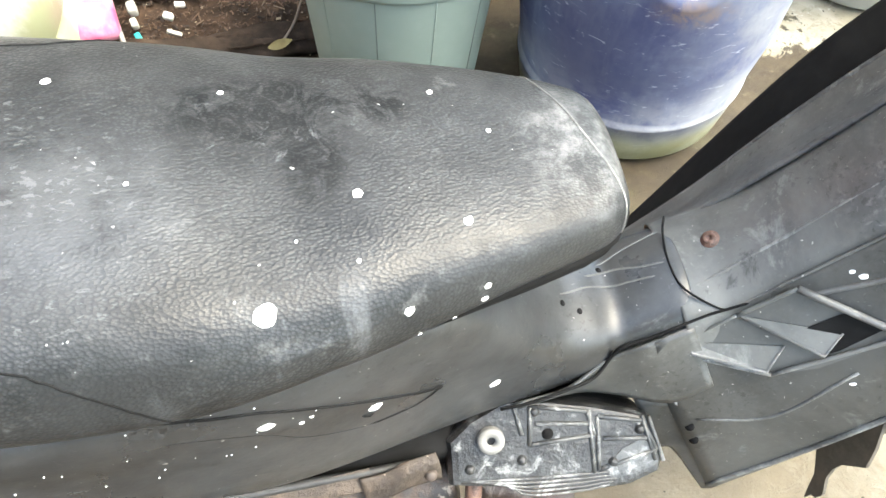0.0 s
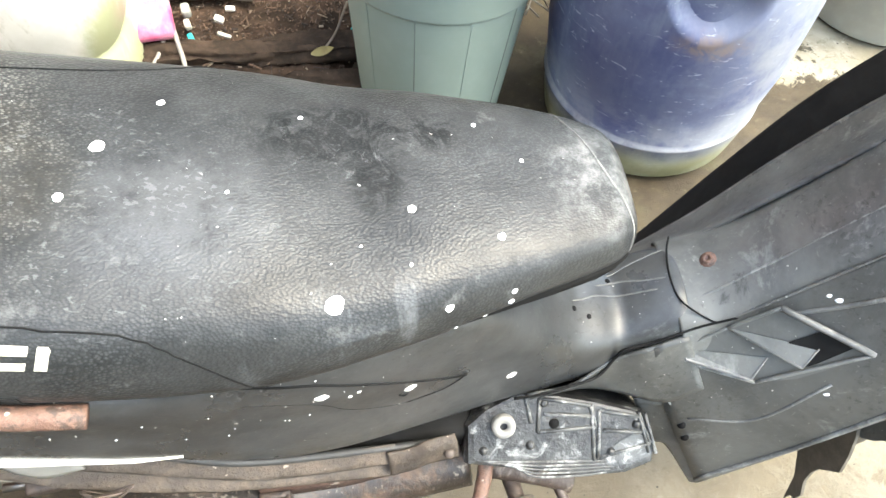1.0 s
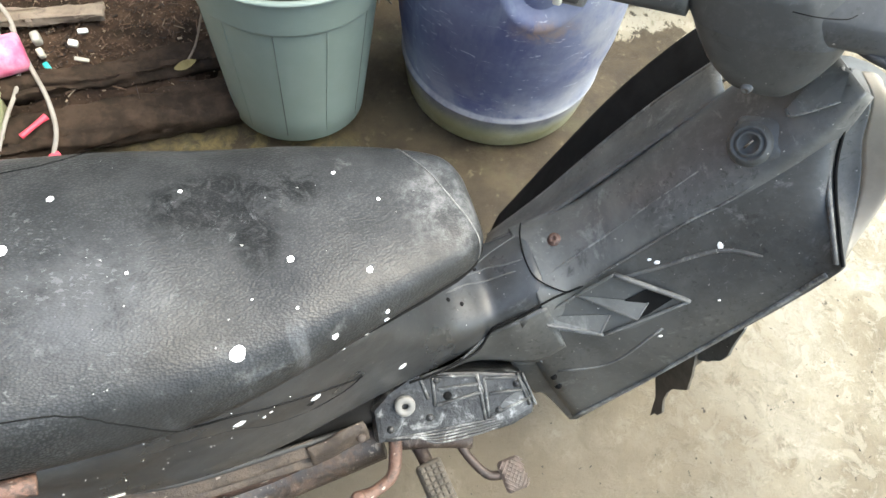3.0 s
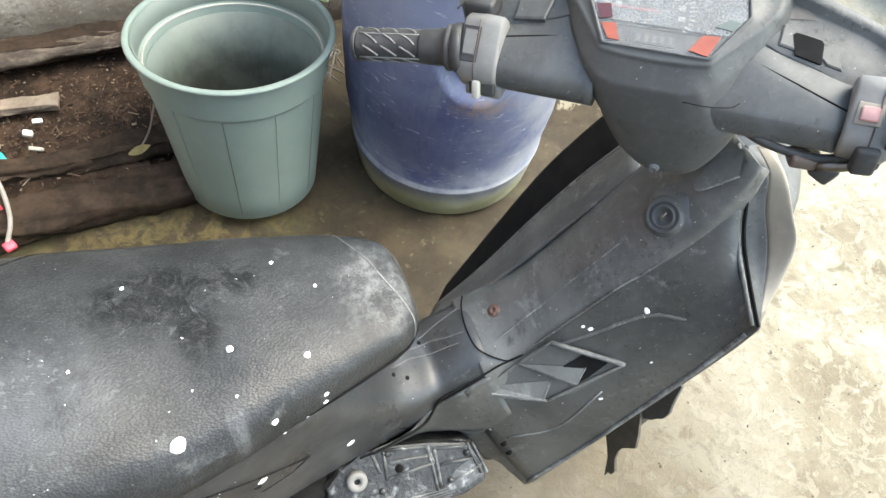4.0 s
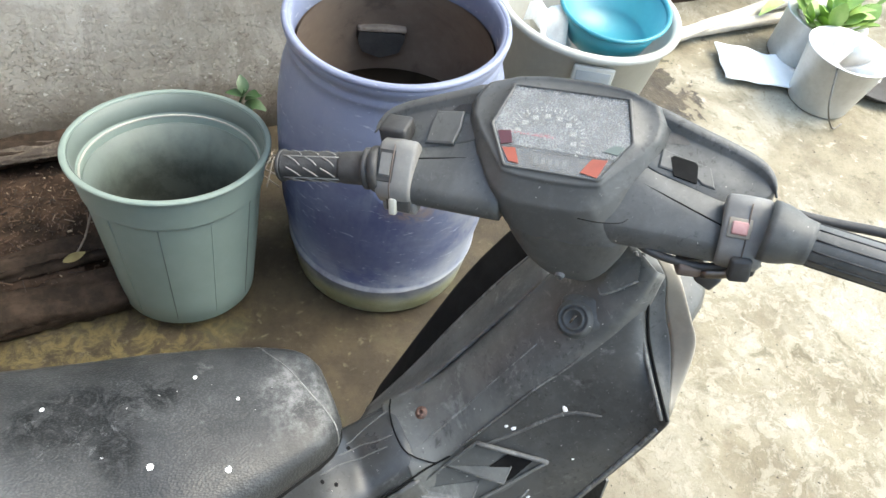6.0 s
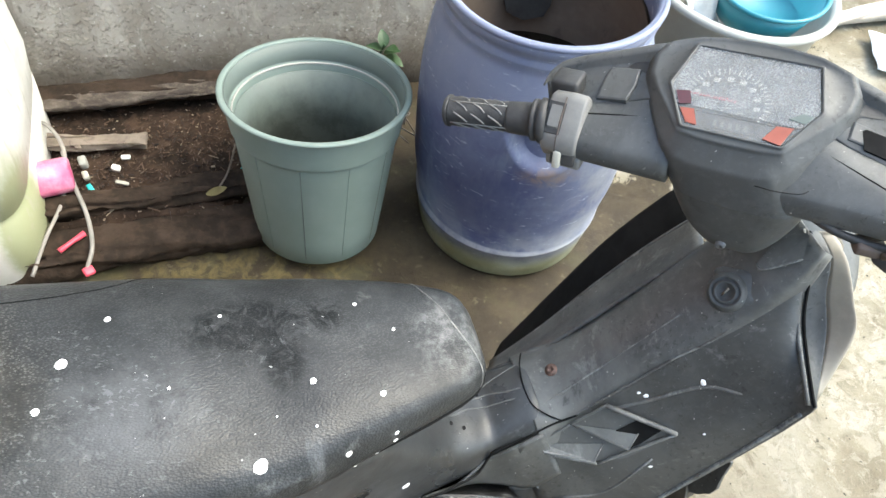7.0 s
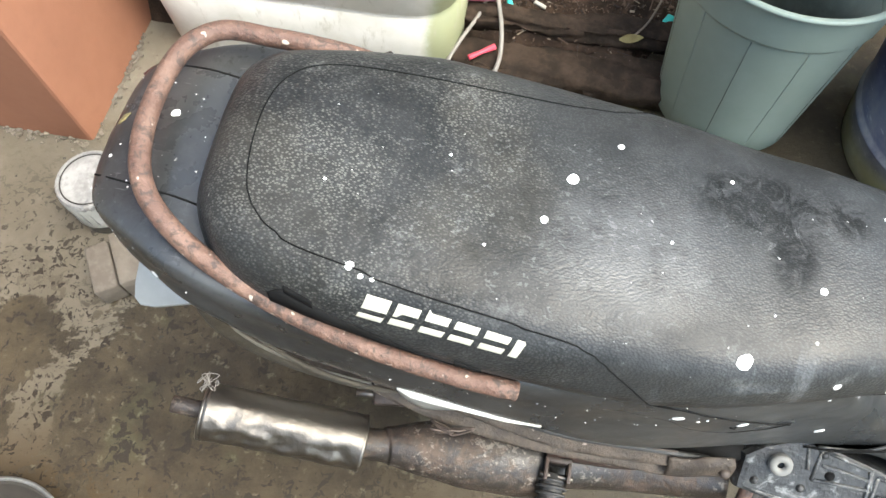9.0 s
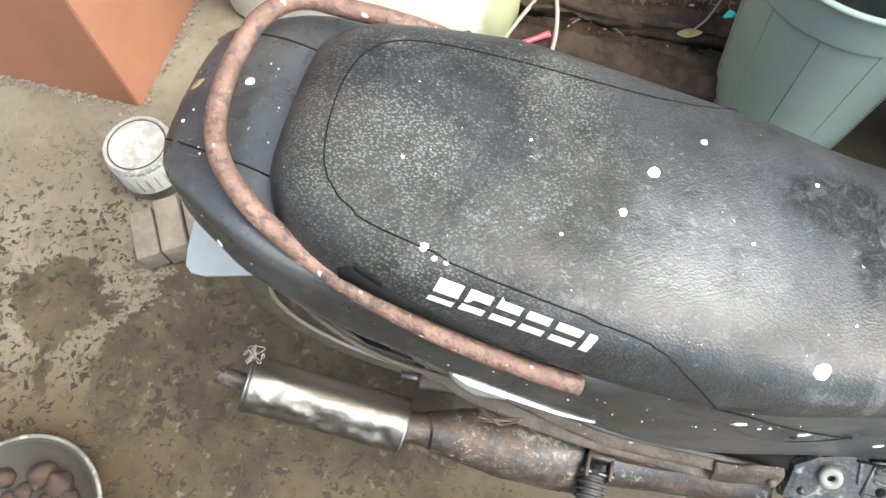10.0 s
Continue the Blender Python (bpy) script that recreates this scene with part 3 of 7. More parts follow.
M_BODY = plastic_material("worn_gloss_black_plastic", (0.021, 0.0222, 0.0232), (0.046, 0.048, 0.049), (0.13, 0.132, 0.13), 0.7, 0.32)
M_SHIELD = plastic_material("dusty_gloss_plastic", (0.036, 0.037, 0.0352), (0.07, 0.071, 0.0675), (0.2, 0.202, 0.192), 0.66, 0.36)
M_EDGE = plastic_material("rubbed_pale_plastic", (0.05, 0.05, 0.048), (0.12, 0.12, 0.115), (0.32, 0.32, 0.3), 0.58, 0.5)
M_COWL = plastic_material("faded_black_plastic", (0.048, 0.0502, 0.0488), (0.082, 0.0845, 0.0825), (0.142, 0.144, 0.139), 0.73, 0.52)
M_LINING = mat("brown_stained_plastic", (0.13, 0.095, 0.07), 0.8, second=(0.2, 0.155, 0.115), scale=6, fine=50, bump=0.1, third=(0.07, 0.05, 0.04), third_scale=5, third_at=0.6)
M_WATER = mat("murky_water", (0.02, 0.015, 0.01), 0.15)
M_SHADED_GREEN = shaded_green_material()
M_WALL, M_WHITE = wall_material(), tank_material()


def exhaust_material():
    """Burnt black paint flaking off to rust, with pale ash flecks."""
    n = Net("burnt_flaking_steel")
    col = n.mix(n.step(n.noise(48, 7, 0.72), 0.36, 0.64), (0.026, 0.0175, 0.0135), (0.078, 0.051, 0.036))
    col = n.mix(n.op("MULTIPLY", n.step(n.noise(9, 6, 0.65), 0.42, 0.6), 0.3), col, (0.11, 0.085, 0.062))
    col = n.mix(n.op("MULTIPLY", n.step(n.noise(95, 5, 0.7), 0.52, 0.66), 0.3), col, (0.2, 0.155, 0.115))
    paint = n.step(n.op("ADD", n.noise(13, 9, 0.75, 0.4), n.op("MULTIPLY", n.noise(110, 4, 0.7), 0.4)), 0.56, 0.74)
    col = n.mix(n.op("MULTIPLY", paint, 0.85), col, (0.012, 0.0115, 0.011))
    ash = n.step(n.op("ADD", n.noise(150, 4, 0.7), n.op("MULTIPLY", n.noise(11, 4, 0.6), 0.6)), 0.9, 0.98)
    col = n.mix(n.op("MULTIPLY", ash, 0.45), col, (0.3, 0.27, 0.225))
    return n.done(col, n.step(paint, 0.0, 1.0, 0.75, 0.36), n.bump(n.op("ADD", n.noise(90, 6, 0.7), n.op("MULTIPLY", paint, 0.5)), 0.45, 0.002))


M_EXHAUST = exhaust_material()
M_CHIP = chip_material()
M_FLOOR, M_SEAT, M_BLUE, M_LENS = floor_material(), seat_material(), drum_material(), lens_material("pebbled_clear_lens", 0.22, 0.7)
M_LENS2 = lens_material("scratched_clear_lens", 0.12, 0.4)


# Mesh helpers
def mesh_ob(name, bm, material, smooth=True):
    me = bpy.data.meshes.new(name)
    bmesh.ops.recalc_face_normals(bm, faces=bm.faces)
    bm.to_mesh(me)
    bm.free()
    if smooth:
        me.polygons.foreach_set("use_smooth", [True] * len(me.polygons))
    me.materials.append(material)
    return new(name, me)


def part(name, bm, material, parent, label="", smooth=True):
    ob = mesh_ob(name, bm, material, smooth)
    ob.parent = parent
    return tagged(ob, label)


def thing(name, bm, material, label, category, group="", kind="", smooth=True):
    return tagged(mesh_ob(name, bm, material, smooth), label, category, group, kind)


def empty(name, label, category, group=""):
    return tagged(new(name), label, category, group)


def loft(rings, close=True, caps=True, bm=None):
    bm = bm or bmesh.new()
    rows = [[bm.verts.new(p) for p in r] for r in rings]
    n = len(rows[0])
    for a, b in zip(rows, rows[1:]):
        for j in range(n if close else n - 1):
            k = (j + 1) % n
            bm.faces.new((a[j], a[k], b[k], b[j]))
    if caps and close:
        bm.faces.new(rows[0])
        bm.faces.new(rows[-1])
    return bm


def spline(points, steps):
    """Points on a smooth curve through the given ones."""
    p = [Vector(q) for q in points]
    p = [p[0] * 2 - p[1], *p, p[-1] * 2 - p[-2]]
    out = []
    for i in range(1, len(p) - 2):
        a, b, c, d = p[i - 1:i + 3]
        for k in range(steps):
            t = k / steps
            out.append(0.5 * ((2 * b) + (c - a) * t + (2 * a - 5 * b + 4 * c - d) * t * t + (3 * b - a - 3 * c + d) * t ** 3))
    out.append(p[-2])
    return out


def spline5(rows, steps):
    """The same smooth curve through rows of any length."""
    cols = [[q.x for q in spline([Vector((v, 0, 0)) for v in c], steps)] for c in zip(*rows)]
    return list(zip(*cols))


def tube(points, radius, sides=10, steps=6, bm=None, flat=1.0):
    """A bar along a smooth curve; radius is a number or one for each given point."""
    pts = spline(points, steps)
    if isinstance(radius, (int, float)):
        radius = [radius] * len(points)
    rad = [radius[min(int(i / steps), len(radius) - 1)] * (1 - (i / steps) % 1) + radius[min(int(i / steps) + 1, len(radius) - 1)] * ((i / steps) % 1) for i in range(len(pts))]
    rings, side = [], None
    for i, p in enumerate(pts):
        d = (pts[min(i + 1, len(pts) - 1)] - pts[max(i - 1, 0)]).normalized()
        if side is None:
            side = d.cross(Vector((0, 0, 1)) if abs(d.z) < 0.9 else Vector((1, 0, 0))).normalized()
        side = (side - d * side.dot(d)).normalized()
        up = side.cross(d)
        rings.append([p + (side * math.cos(2 * math.pi * k / sides) + up * math.sin(2 * math.pi * k / sides) * flat) * rad[i] for k in range(sides)])
    return loft(rings, bm=bm)


def box(size, m=None, bevel=0.0, segments=2, bm=None):
    own = bmesh.new()
    bmesh.ops.create_cube(own, size=1.0)
    bmesh.ops.scale(own, vec=size, verts=own.verts)
    if bevel:
        bmesh.ops.bevel(own, geom=own.edges[:], offset=bevel, segments=segments, affect="EDGES", profile=0.5)
    if m is not None:
        bmesh.ops.transform(own, matrix=m, verts=own.verts)
    if bm is None:
        return own
    me = bpy.data.meshes.new("tmp")
    own.to_mesh(me)
    own.free()
    bm.from_mesh(me)
    bpy.data.meshes.remove(me)
    return bm


def lathe(profile, sides=64, m=None):
    """A turned shape from (radius, height) pairs."""
    rings = [[Vector((r * math.cos(2 * math.pi * k / sides), r * math.sin(2 * math.pi * k / sides), z)) for k in range(sides)] for r, z in profile]
    bm = loft(rings, caps=False)
    if m is not None:
        bmesh.ops.transform(bm, matrix=m, verts=bm.verts)
    return bm


def solid(ob, thick, offset=-1.0):
    md = ob.modifiers.new("thickness", "SOLIDIFY")
    md.thickness, md.offset = thick, offset
    return ob


def patch(grid, sub):
    """A smooth sheet through a grid of points."""
    rows = [spline(r, sub) for r in grid]
    cols = [spline([r[j] for r in rows], sub) for j in range(len(rows[0]))]
    return loft([[c[i] for c in cols] for i in range(len(cols[0]))], close=False)


from mathutils.bvhtree import BVHTree


def hull_bvh(bm):
    bmesh.ops.recalc_face_normals(bm, faces=bm.faces)
    return BVHTree.FromBMesh(bm)


def spot(bvh, at, r, bm, squash=1.0, seed=0):
    """A drop of dried paint laid on a surface near a place."""
    rnd = random.Random(seed)
    p, nrm, _, _ = bvh.find_nearest(Vector(at))
    a = nrm.orthogonal().normalized()
    b = nrm.cross(a)
    n = 14
    rim, mid = [], []
    for k in range(n):
        t = 2 * math.pi * k / n
        rr = r * (1 + rnd.uniform(-.13, .13))
        d = a * math.cos(t) * rr + b * math.sin(t) * rr * squash
        q, qn, _, _ = bvh.find_nearest(p + d)
        rim.append(bm.verts.new(q + qn * .0001))
        q, qn, _, _ = bvh.find_nearest(p + d * .75)
        mid.append(bm.verts.new(q + qn * (.0006 + r * .04)))
    for k in range(n):
        bm.faces.new((rim[k], rim[(k + 1) % n], mid[(k + 1) % n], mid[k]))
    bm.faces.new(mid)


def laid(bvh, points, lift):
    out = []
    for p in points:
        q, nrm, _, _ = bvh.find_nearest(Vector(p))
        out.append(q + nrm * lift)
    return out


# Large structure
def sheet_ground():
    bm = bmesh.new()
    bmesh.ops.create_grid(bm, x_segments=200, y_segments=200, size=4.0)
    for v in bm.verts:
        v.co.z = 0.006 * noise.noise(v.co * 1.3) + 0.004 * noise.noise(v.co * 6) - 0.004
        v.co.x, v.co.y = v.co.x * (1 if abs(v.co.x) < 3.95 else 60), v.co.y * (1 if abs(v.co.y) < 3.95 else 60)
    return bm


def rough_slab(size, m, cuts, amp, scale):
    bm = box(size)
    bmesh.ops.subdivide_edges(bm, edges=bm.edges[:], cuts=cuts, use_grid_fill=True)
    for v in bm.verts:
        v.co += Vector((noise.noise(v.co * scale), noise.noise(v.co * scale + Vector((7, 3, 1))), noise.noise(v.co * scale + Vector((2, 9, 4))))) * amp
    bmesh.ops.transform(bm, matrix=m, verts=bm.verts)
    return bm


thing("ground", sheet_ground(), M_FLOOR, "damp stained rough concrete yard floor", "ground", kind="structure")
thing("wall_north", rough_slab((3.2, 0.15, 2.7), pose(-0.68, 1.205, 1.32), 24, 0.006, 5), M_WALL, "weathered grey cement-plastered wall", "wall", kind="structure")
thing("wall_west", box((1.6, 0.8, 2.6), pose(-1.89, 0.74, 1.29), 0.008), M_ORANGE, "orange painted masonry wall corner on the concrete floor", "wall", kind="structure", smooth=False)

# Two walls out of view, added to dim the sky light on the left
thing("sky_block_south", rough_slab((3.6, 0.15, 2.2), pose(-1.5, -1.9, 1.07), 12, 0.006, 5), M_WALL, "plain unseen wall added to hold sky light off the yard's left side", "wall", kind="structure")
thing("sky_block_west", rough_slab((0.15, 2.2, 2.8), pose(-2.6, -0.75, 1.37), 12, 0.006, 5), M_WALL, "plain unseen wall added to hold sky light off the yard's left side", "wall", kind="structure")


def soil_mesh():
    bm = bmesh.new()
    bmesh.ops.create_grid(bm, x_segments=260, y_segments=110, size=1.0)
    for v in bm.verts:
        x, y = -0.42 + v.co.x * 0.95, 0.88 + v.co.y * 0.27
        front = 0.66 if x < 0.0 else 0.66 + 0.26 * min(1, (x - 0.0) / 0.12)
        k = max(0, min(1, (y - front) / 0.07)) * max(0, min(1, (0.5 - x) / 0.08))
        k = k * k * (3 - 2 * k)
        lump = 0.006 * noise.noise(Vector((x, y, 8)) * 140) + 0.012 * noise.noise(Vector((x, y, 0)) * 9) + 0.008 * noise.noise(Vector((x, y, 3)) * 32) + 0.005 * noise.noise(Vector((x, y, 5)) * 80)
        v.co = Vector((x, y, -0.02 + k * (0.082 + lump + 0.02 * (y - 0.7))))
    return bm


thing("soil", soil_mesh(), M_SOIL, "dark crumbly soil heaped along the foot of the wall", "soil", kind="structure")


def wood_bar(length, w, h, m, seed, amp=0.006):
    bm = bmesh.new()
    n, sides = 110, 28
    rings = []
    for i in range(n + 1):
        x = length * (i / n - .5)
        ring = []
        for k in range(sides):
            t = 2 * math.pi * k / sides
            c, s2 = math.cos(t), math.sin(t)
            p = Vector((x, w * math.copysign(abs(c) ** .6, c) / 2, h * math.copysign(abs(s2) ** .6, s2) / 2))
            a = Vector((c, s2, 0)) * 1.9
            fibre = noise.noise(Vector((x * 2.5, k * 2.9, seed + 9))) + .6 * noise.noise(Vector((x * 16, k * 2.9, seed + 4)))
            p += Vector((noise.noise(p * 20 + Vector((seed, 0, 0))) * .5, noise.noise(Vector((x * 7, 0, seed)) + a), noise.noise(Vector((x * 9, 0, seed + 5)) + a) + .6 * noise.noise(Vector((x * 40, 0, seed)) + a * 2))) * amp
            p += Vector((0, c, s2)) * fibre * min(.0035, amp * .3)
            ring.append(m @ p)
        rings.append(ring)
    return loft(rings, bm=bm)


thing("log", wood_bar(0.82, 0.085, 0.07, pose(-0.33, 0.655, 0.035, 0, 0, 1.5), 1, 0.018), M_LOG, "dark rotten log lying along the soil edge", "log")
thing("beam", wood_bar(1.1, 0.05, 0.045, pose(-0.45, 0.745, 0.08, 0, 0, 1), 2, 0.016), M_LOG, "rotten dark beam half sunk in the soil", "beam")
thing("beam", wood_bar(0.9, 0.06, 0.05, pose(-0.2, 1.06, 0.11, 0, 0, 0.5), 3, 0.01), M_LOG, "blackened beam along the foot of the wall", "beam")
thing("plank", wood_bar(0.3, 0.034, 0.016, pose(-0.3, 0.92, 0.1, 4, 1, -5), 4, 0.01), M_PLANK, "pale split plank lying on the soil by the wall", "plank", "planks by the wall")
thing("plank", wood_bar(0.6, 0.045, 0.02, pose(-0.25, 1.03, 0.122, -6, 0, 2), 5, 0.011), M_MOULD, "grey mouldy split plank lying along the wall", "plank", "planks by the wall")


# Bucket, drum, tub
def bucket():
    lean = pose(0.202, 0.662, 0.014) @ Vector((0.033, 0.14, 1)).to_track_quat("Z", "Y").to_matrix().to_4x4()
    e = empty("bucket", "large empty grey-green plastic bucket leaning towards the wall", "bucket")
    prof = [(0.0, 0.012), (0.128, 0.012), (0.134, 0.0), (0.139, 0.004), (0.145, 0.06), (0.1690, 0.290), (0.1695, 0.294), (0.1735, 0.2955), (0.1745, 0.2965), (0.1750, 0.300), (0.1838, 0.360), (0.1845, 0.3645), (0.1852, 0.365), (0.1900, 0.3655), (0.1915, 0.3665), (0.1918, 0.3695), (0.1908, 0.3718), (0.1885, 0.3728), (0.182, 0.3728), (0.1802, 0.3718), (0.1795, 0.369), (0.1738, 0.328), (0.1733, 0.3262), (0.166, 0.3225), (0.1645, 0.318), (0.137, 0.06), (0.13, 0.026), (0.0, 0.02)]
    part("shell", lathe(prof, 96, lean), M_GREEN, e)
    ring = [lean @ Vector((0.1665 * math.cos(t), 0.1665 * math.sin(t), 0.3235)) for t in [2 * math.pi * k / 48 for k in range(49)]]
    part("inner_ledge", tube(ring, 0.0021, 6, 1), M_TUB, e, "pale worn ledge inside the bucket")
    # Every other line is a darker bar that paints a crease's shade
    for k in range(11):
        t = 2 * math.pi * k / 11 + 0.3
        rb = [lean @ Vector((r * math.cos(t), r * math.sin(t), z)) for r, z in ((0.1405, 0.02), (0.1449, 0.06), (0.1586, 0.19), (0.1692, 0.29))]
        part("rib" if k % 2 else "crease", tube(rb, 0.0012 if k % 2 else 0.0008, 6, 4), M_GREEN if k % 2 else M_SHADED_GREEN, e)
    # Inner skins carry the bucket's inside shade in their colour
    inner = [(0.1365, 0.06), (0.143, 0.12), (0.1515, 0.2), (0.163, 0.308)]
    part("inner_face", lathe([(0.0, 0.0215), (0.1285, 0.0275)] + [(r - 0.0005, z) for r, z in inner] + [(r - 0.002, z) for r, z in inner[::-1]] + [(0.1265, 0.029), (0.0, 0.023)], 72, lean), M_SHADED_GREEN, e, "inner face painted darker towards the bottom as shade")
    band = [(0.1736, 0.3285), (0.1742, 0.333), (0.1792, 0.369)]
    part("inner_band", lathe([(r - 0.0006, z) for r, z in band] + [(r - 0.002, z) for r, z in band[::-1]], 96, lean), M_SHADED_GREEN, e, "inner band below the rim, its shade put into the colour")
    return e


def press_hold(bm):
    """Push a hand hold into the side: straight upper lip, round lower edge."""
    for v in bm.verts:
        a = math.atan2(v.co.y, v.co.x)
        u = (math.degrees(a) + 103) / 21
        if abs(u) < 1.2 and v.co.z > 0.2 and v.co.z < 0.545:
            low = 0.478 - 0.092 * max(0, 1 - u * u) ** 0.6
            k = max(0, min(1, (0.478 - v.co.z) / 0.007)) * max(0, min(1, (v.co.z - low) / 0.035)) * (abs(u) < 1)
            lip = math.exp(-((v.co.z - 0.485) / 0.008) ** 2) * max(0, 1 - u ** 4)
            rim = math.exp(-((v.co.z - low + 0.004) / 0.007) ** 2) * (abs(u) < 1)
            f = 1 - 0.13 * k * k * (3 - 2 * k) + 0.02 * lip + 0.012 * rim
            v.co.x, v.co.y = v.co.x * f, v.co.y * f


def drum():
    m = Matrix.Translation((0.654, 0.628, 0.0)) @ Vector((0, 0, 1)).rotation_difference(Vector((-0.025, 0.006, 0.65))).to_matrix().to_4x4()
    e = empty("drum", "scuffed open blue plastic drum with a yellowed mossy base", "drum")
    prof = [(0.0, 0.012), (0.17, 0.006), (0.192, 0.004), (0.2, 0.012), (0.207, 0.06), (0.209, 0.098), (0.2135, 0.104), (0.2135, 0.11), (0.2095, 0.116), (0.222, 0.23), (0.228, 0.36), (0.223, 0.47), (0.212, 0.545), (0.199, 0.585), (0.1965, 0.598), (0.199, 0.604), (0.199, 0.612), (0.1965, 0.616), (0.1965, 0.622), (0.2, 0.628), (0.204, 0.638), (0.204, 0.65), (0.199, 0.656), (0.192, 0.655), (0.188, 0.645), (0.187, 0.6), (0.204, 0.545), (0.216, 0.47), (0.22, 0.36), (0.21, 0.2), (0.195, 0.05), (0.0, 0.04)]
    rows = [(r + (0.005 if r > 0.15 and z < 0.3 else 0.0), z) for r, z in prof]
    k0 = rows.index((0.228, 0.36))
    fine = [tuple(v) for v in spline([Vector((r, z, 0)) for r, z in rows[k0 - 1:k0 + 3]], 14)]
    rows[k0 - 1:k0 + 3] = [(r, z) for r, z, _ in fine]
    bm = lathe(rows, 220)
    press_hold(bm)
    bmesh.ops.transform(bm, matrix=m, verts=bm.verts)
    part("shell", bm, M_BLUE, e)
    part("rim", tube([m @ Vector((0.2005 * math.cos(t), 0.2005 * math.sin(t), 0.652)) for t in [2 * math.pi * k / 60 for k in range(61)]], 0.0062, 8, 1), M_BLUE, e)
    away = Vector((0.3, 0.95, 0)).normalized()
    side = Vector((away.y, -away.x, 0))
    c = Vector((0.63, 0.64, 0.47)) + away * 0.208
    part("inner_grip", loft([[c - away * d + side * x * w + Vector((0, 0, z)) for x, z in ((-1, 0.0), (-0.8, -0.03), (0, -0.045), (0.8, -0.03), (1, 0.0), (0.96, 0.018), (-0.96, 0.018))] for w, d in ((0.055, -0.02), (0.053, 0.012), (0.05, 0.026))]), M_RUBBER, e, smooth=False)
    part("inner_grip", box((0.106, 0.046, 0.012), Matrix.Translation(c - away * 0.004 + Vector((0, 0, 0.022))) @ pose(0, 0, 0, -8, 0, math.degrees(math.atan2(side.y, side.x))), 0.004), M_PLANK, e, "pale moulded hand grip inside the drum")
    outer = [(0.186, 0.598), (0.2025, 0.545), *[(0.2145 + 0.004 * k / 12, 0.47 - 0.11 * k / 12) for k in range(13)], (0.2085, 0.2)]
    lin = lathe(outer + [(r - 0.004, z) for r, z in outer[::-1]], 150)
    press_hold(lin)
    bmesh.ops.transform(lin, matrix=m, verts=lin.verts)
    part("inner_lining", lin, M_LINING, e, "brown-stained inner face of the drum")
    part("water", lathe([(0.0, 0.38), (0.212, 0.38), (0.212, 0.378), (0.0, 0.378)], 64, m), M_WATER, e, "dark still water inside the drum")
    return e


def round_tub():
    m = pose(1.34, 0.94, 0.0)
    e = empty("tub", "large grey plastic tub with a rolled rim on the floor", "tub")
    prof = [(0.0, 0.01), (0.185, 0.0), (0.195, 0.01), (0.236, 0.38), (0.248, 0.384), (0.254, 0.394), (0.25, 0.404), (0.236, 0.405), (0.228, 0.39), (0.19, 0.03), (0.0, 0.02)]
    part("shell", lathe(prof, 80, m), M_TUB, e)
    for a in (-2.05, 1.1):
        f = m @ pose(0, 0, 0.345, 0, 0, math.degrees(a)) @ pose(0.245, 0, 0, 0, -6, 0)
        part("handle", box((0.012, 0.105, 0.058), f, 0.004), M_TUB, e)
        part("handle_recess", box((0.004, 0.088, 0.04), f @ pose(0.0055, 0, -0.002), 0.001), M_FLAP, e, "grey recess of the moulded handle")
    return e


bucket()
drum()
round_tub()
bm_ = pose(1.37, 0.875, 0.335, 4, -5, 0)
basin = empty("basin", "turquoise plastic basin resting inside the grey tub", "basin")
part("bowl", lathe([(0.0, 0.012), (0.1, 0.008), (0.108, 0.014), (0.139, 0.1), (0.134, 0.1), (0.104, 0.02), (0.0, 0.017)], 64, bm_), M_BASIN, basin)
part("rim", lathe([(0.1345, 0.0995), (0.139, 0.0985), (0.146, 0.101), (0.1475, 0.107), (0.1425, 0.111), (0.136, 0.107), (0.1345, 0.0995)], 64, bm_), M_BASIN, basin)
thing("washboard_cloth", loft([[(1.165 + 0.014 * i, 0.865 + 0.01 * math.sin(i) + dy, 0.33 + 0.05 * math.sin(i * 1.7) * (dy > 0.02) + dz) for i in range(8)] for dy, dz in ((0, 0.0), (0.03, 0.045), (0.07, 0.05), (0.11, 0.02))], close=False), M_BIT, "crumpled striped cloth hanging inside the tub", "cloth")


def tank():
    e = empty("tank", "dirty white moulded plastic tank with green algae stains", "tank")

    def ring(z, hx, hy, n=40):
        pts = []
        for k in range(n):
            t = 2 * math.pi * k / n
            c, s2 = math.cos(t), math.sin(t)
            pts.append((-0.69 + hx * math.copysign(abs(c) ** 0.3, c), 0.85 + hy * math.copysign(abs(s2) ** 0.3, s2), z))
        return pts

    lv = [(0.002, .322, .246), (0.012, .328, .25), (0.1, .331, .252), (0.2, .336, .255), (0.205, .329, .248), (0.213, .334, .253), (0.3, .345, .258), (0.45, .34, .256), (0.6, .325, .245), (0.7, .3, .22), (0.73, .24, .16)]
    part("body", loft([ring(*q) for q in lv]), M_WHITE, e)
    for x in (-0.86, -0.63):
        part("moulded_line", tube([(x, 0.602, 0.19), (x + 0.03, 0.608, 0.1), (x + 0.05, 0.615, 0.03)], 0.0016, 6, 3), M_CLEAR, e)
    part("moulded_line", tube([(-0.41, 0.63, 0.32), (-0.385, 0.64, 0.2), (-0.375, 0.66, 0.05)], 0.003, 6, 4), M_WHITE, e)
    return e


tank()

# Motorcycle
bike = empty("motorcycle", "old worn black underbone motorcycle parked with its bars turned", "motorcycle")
YC = -0.042
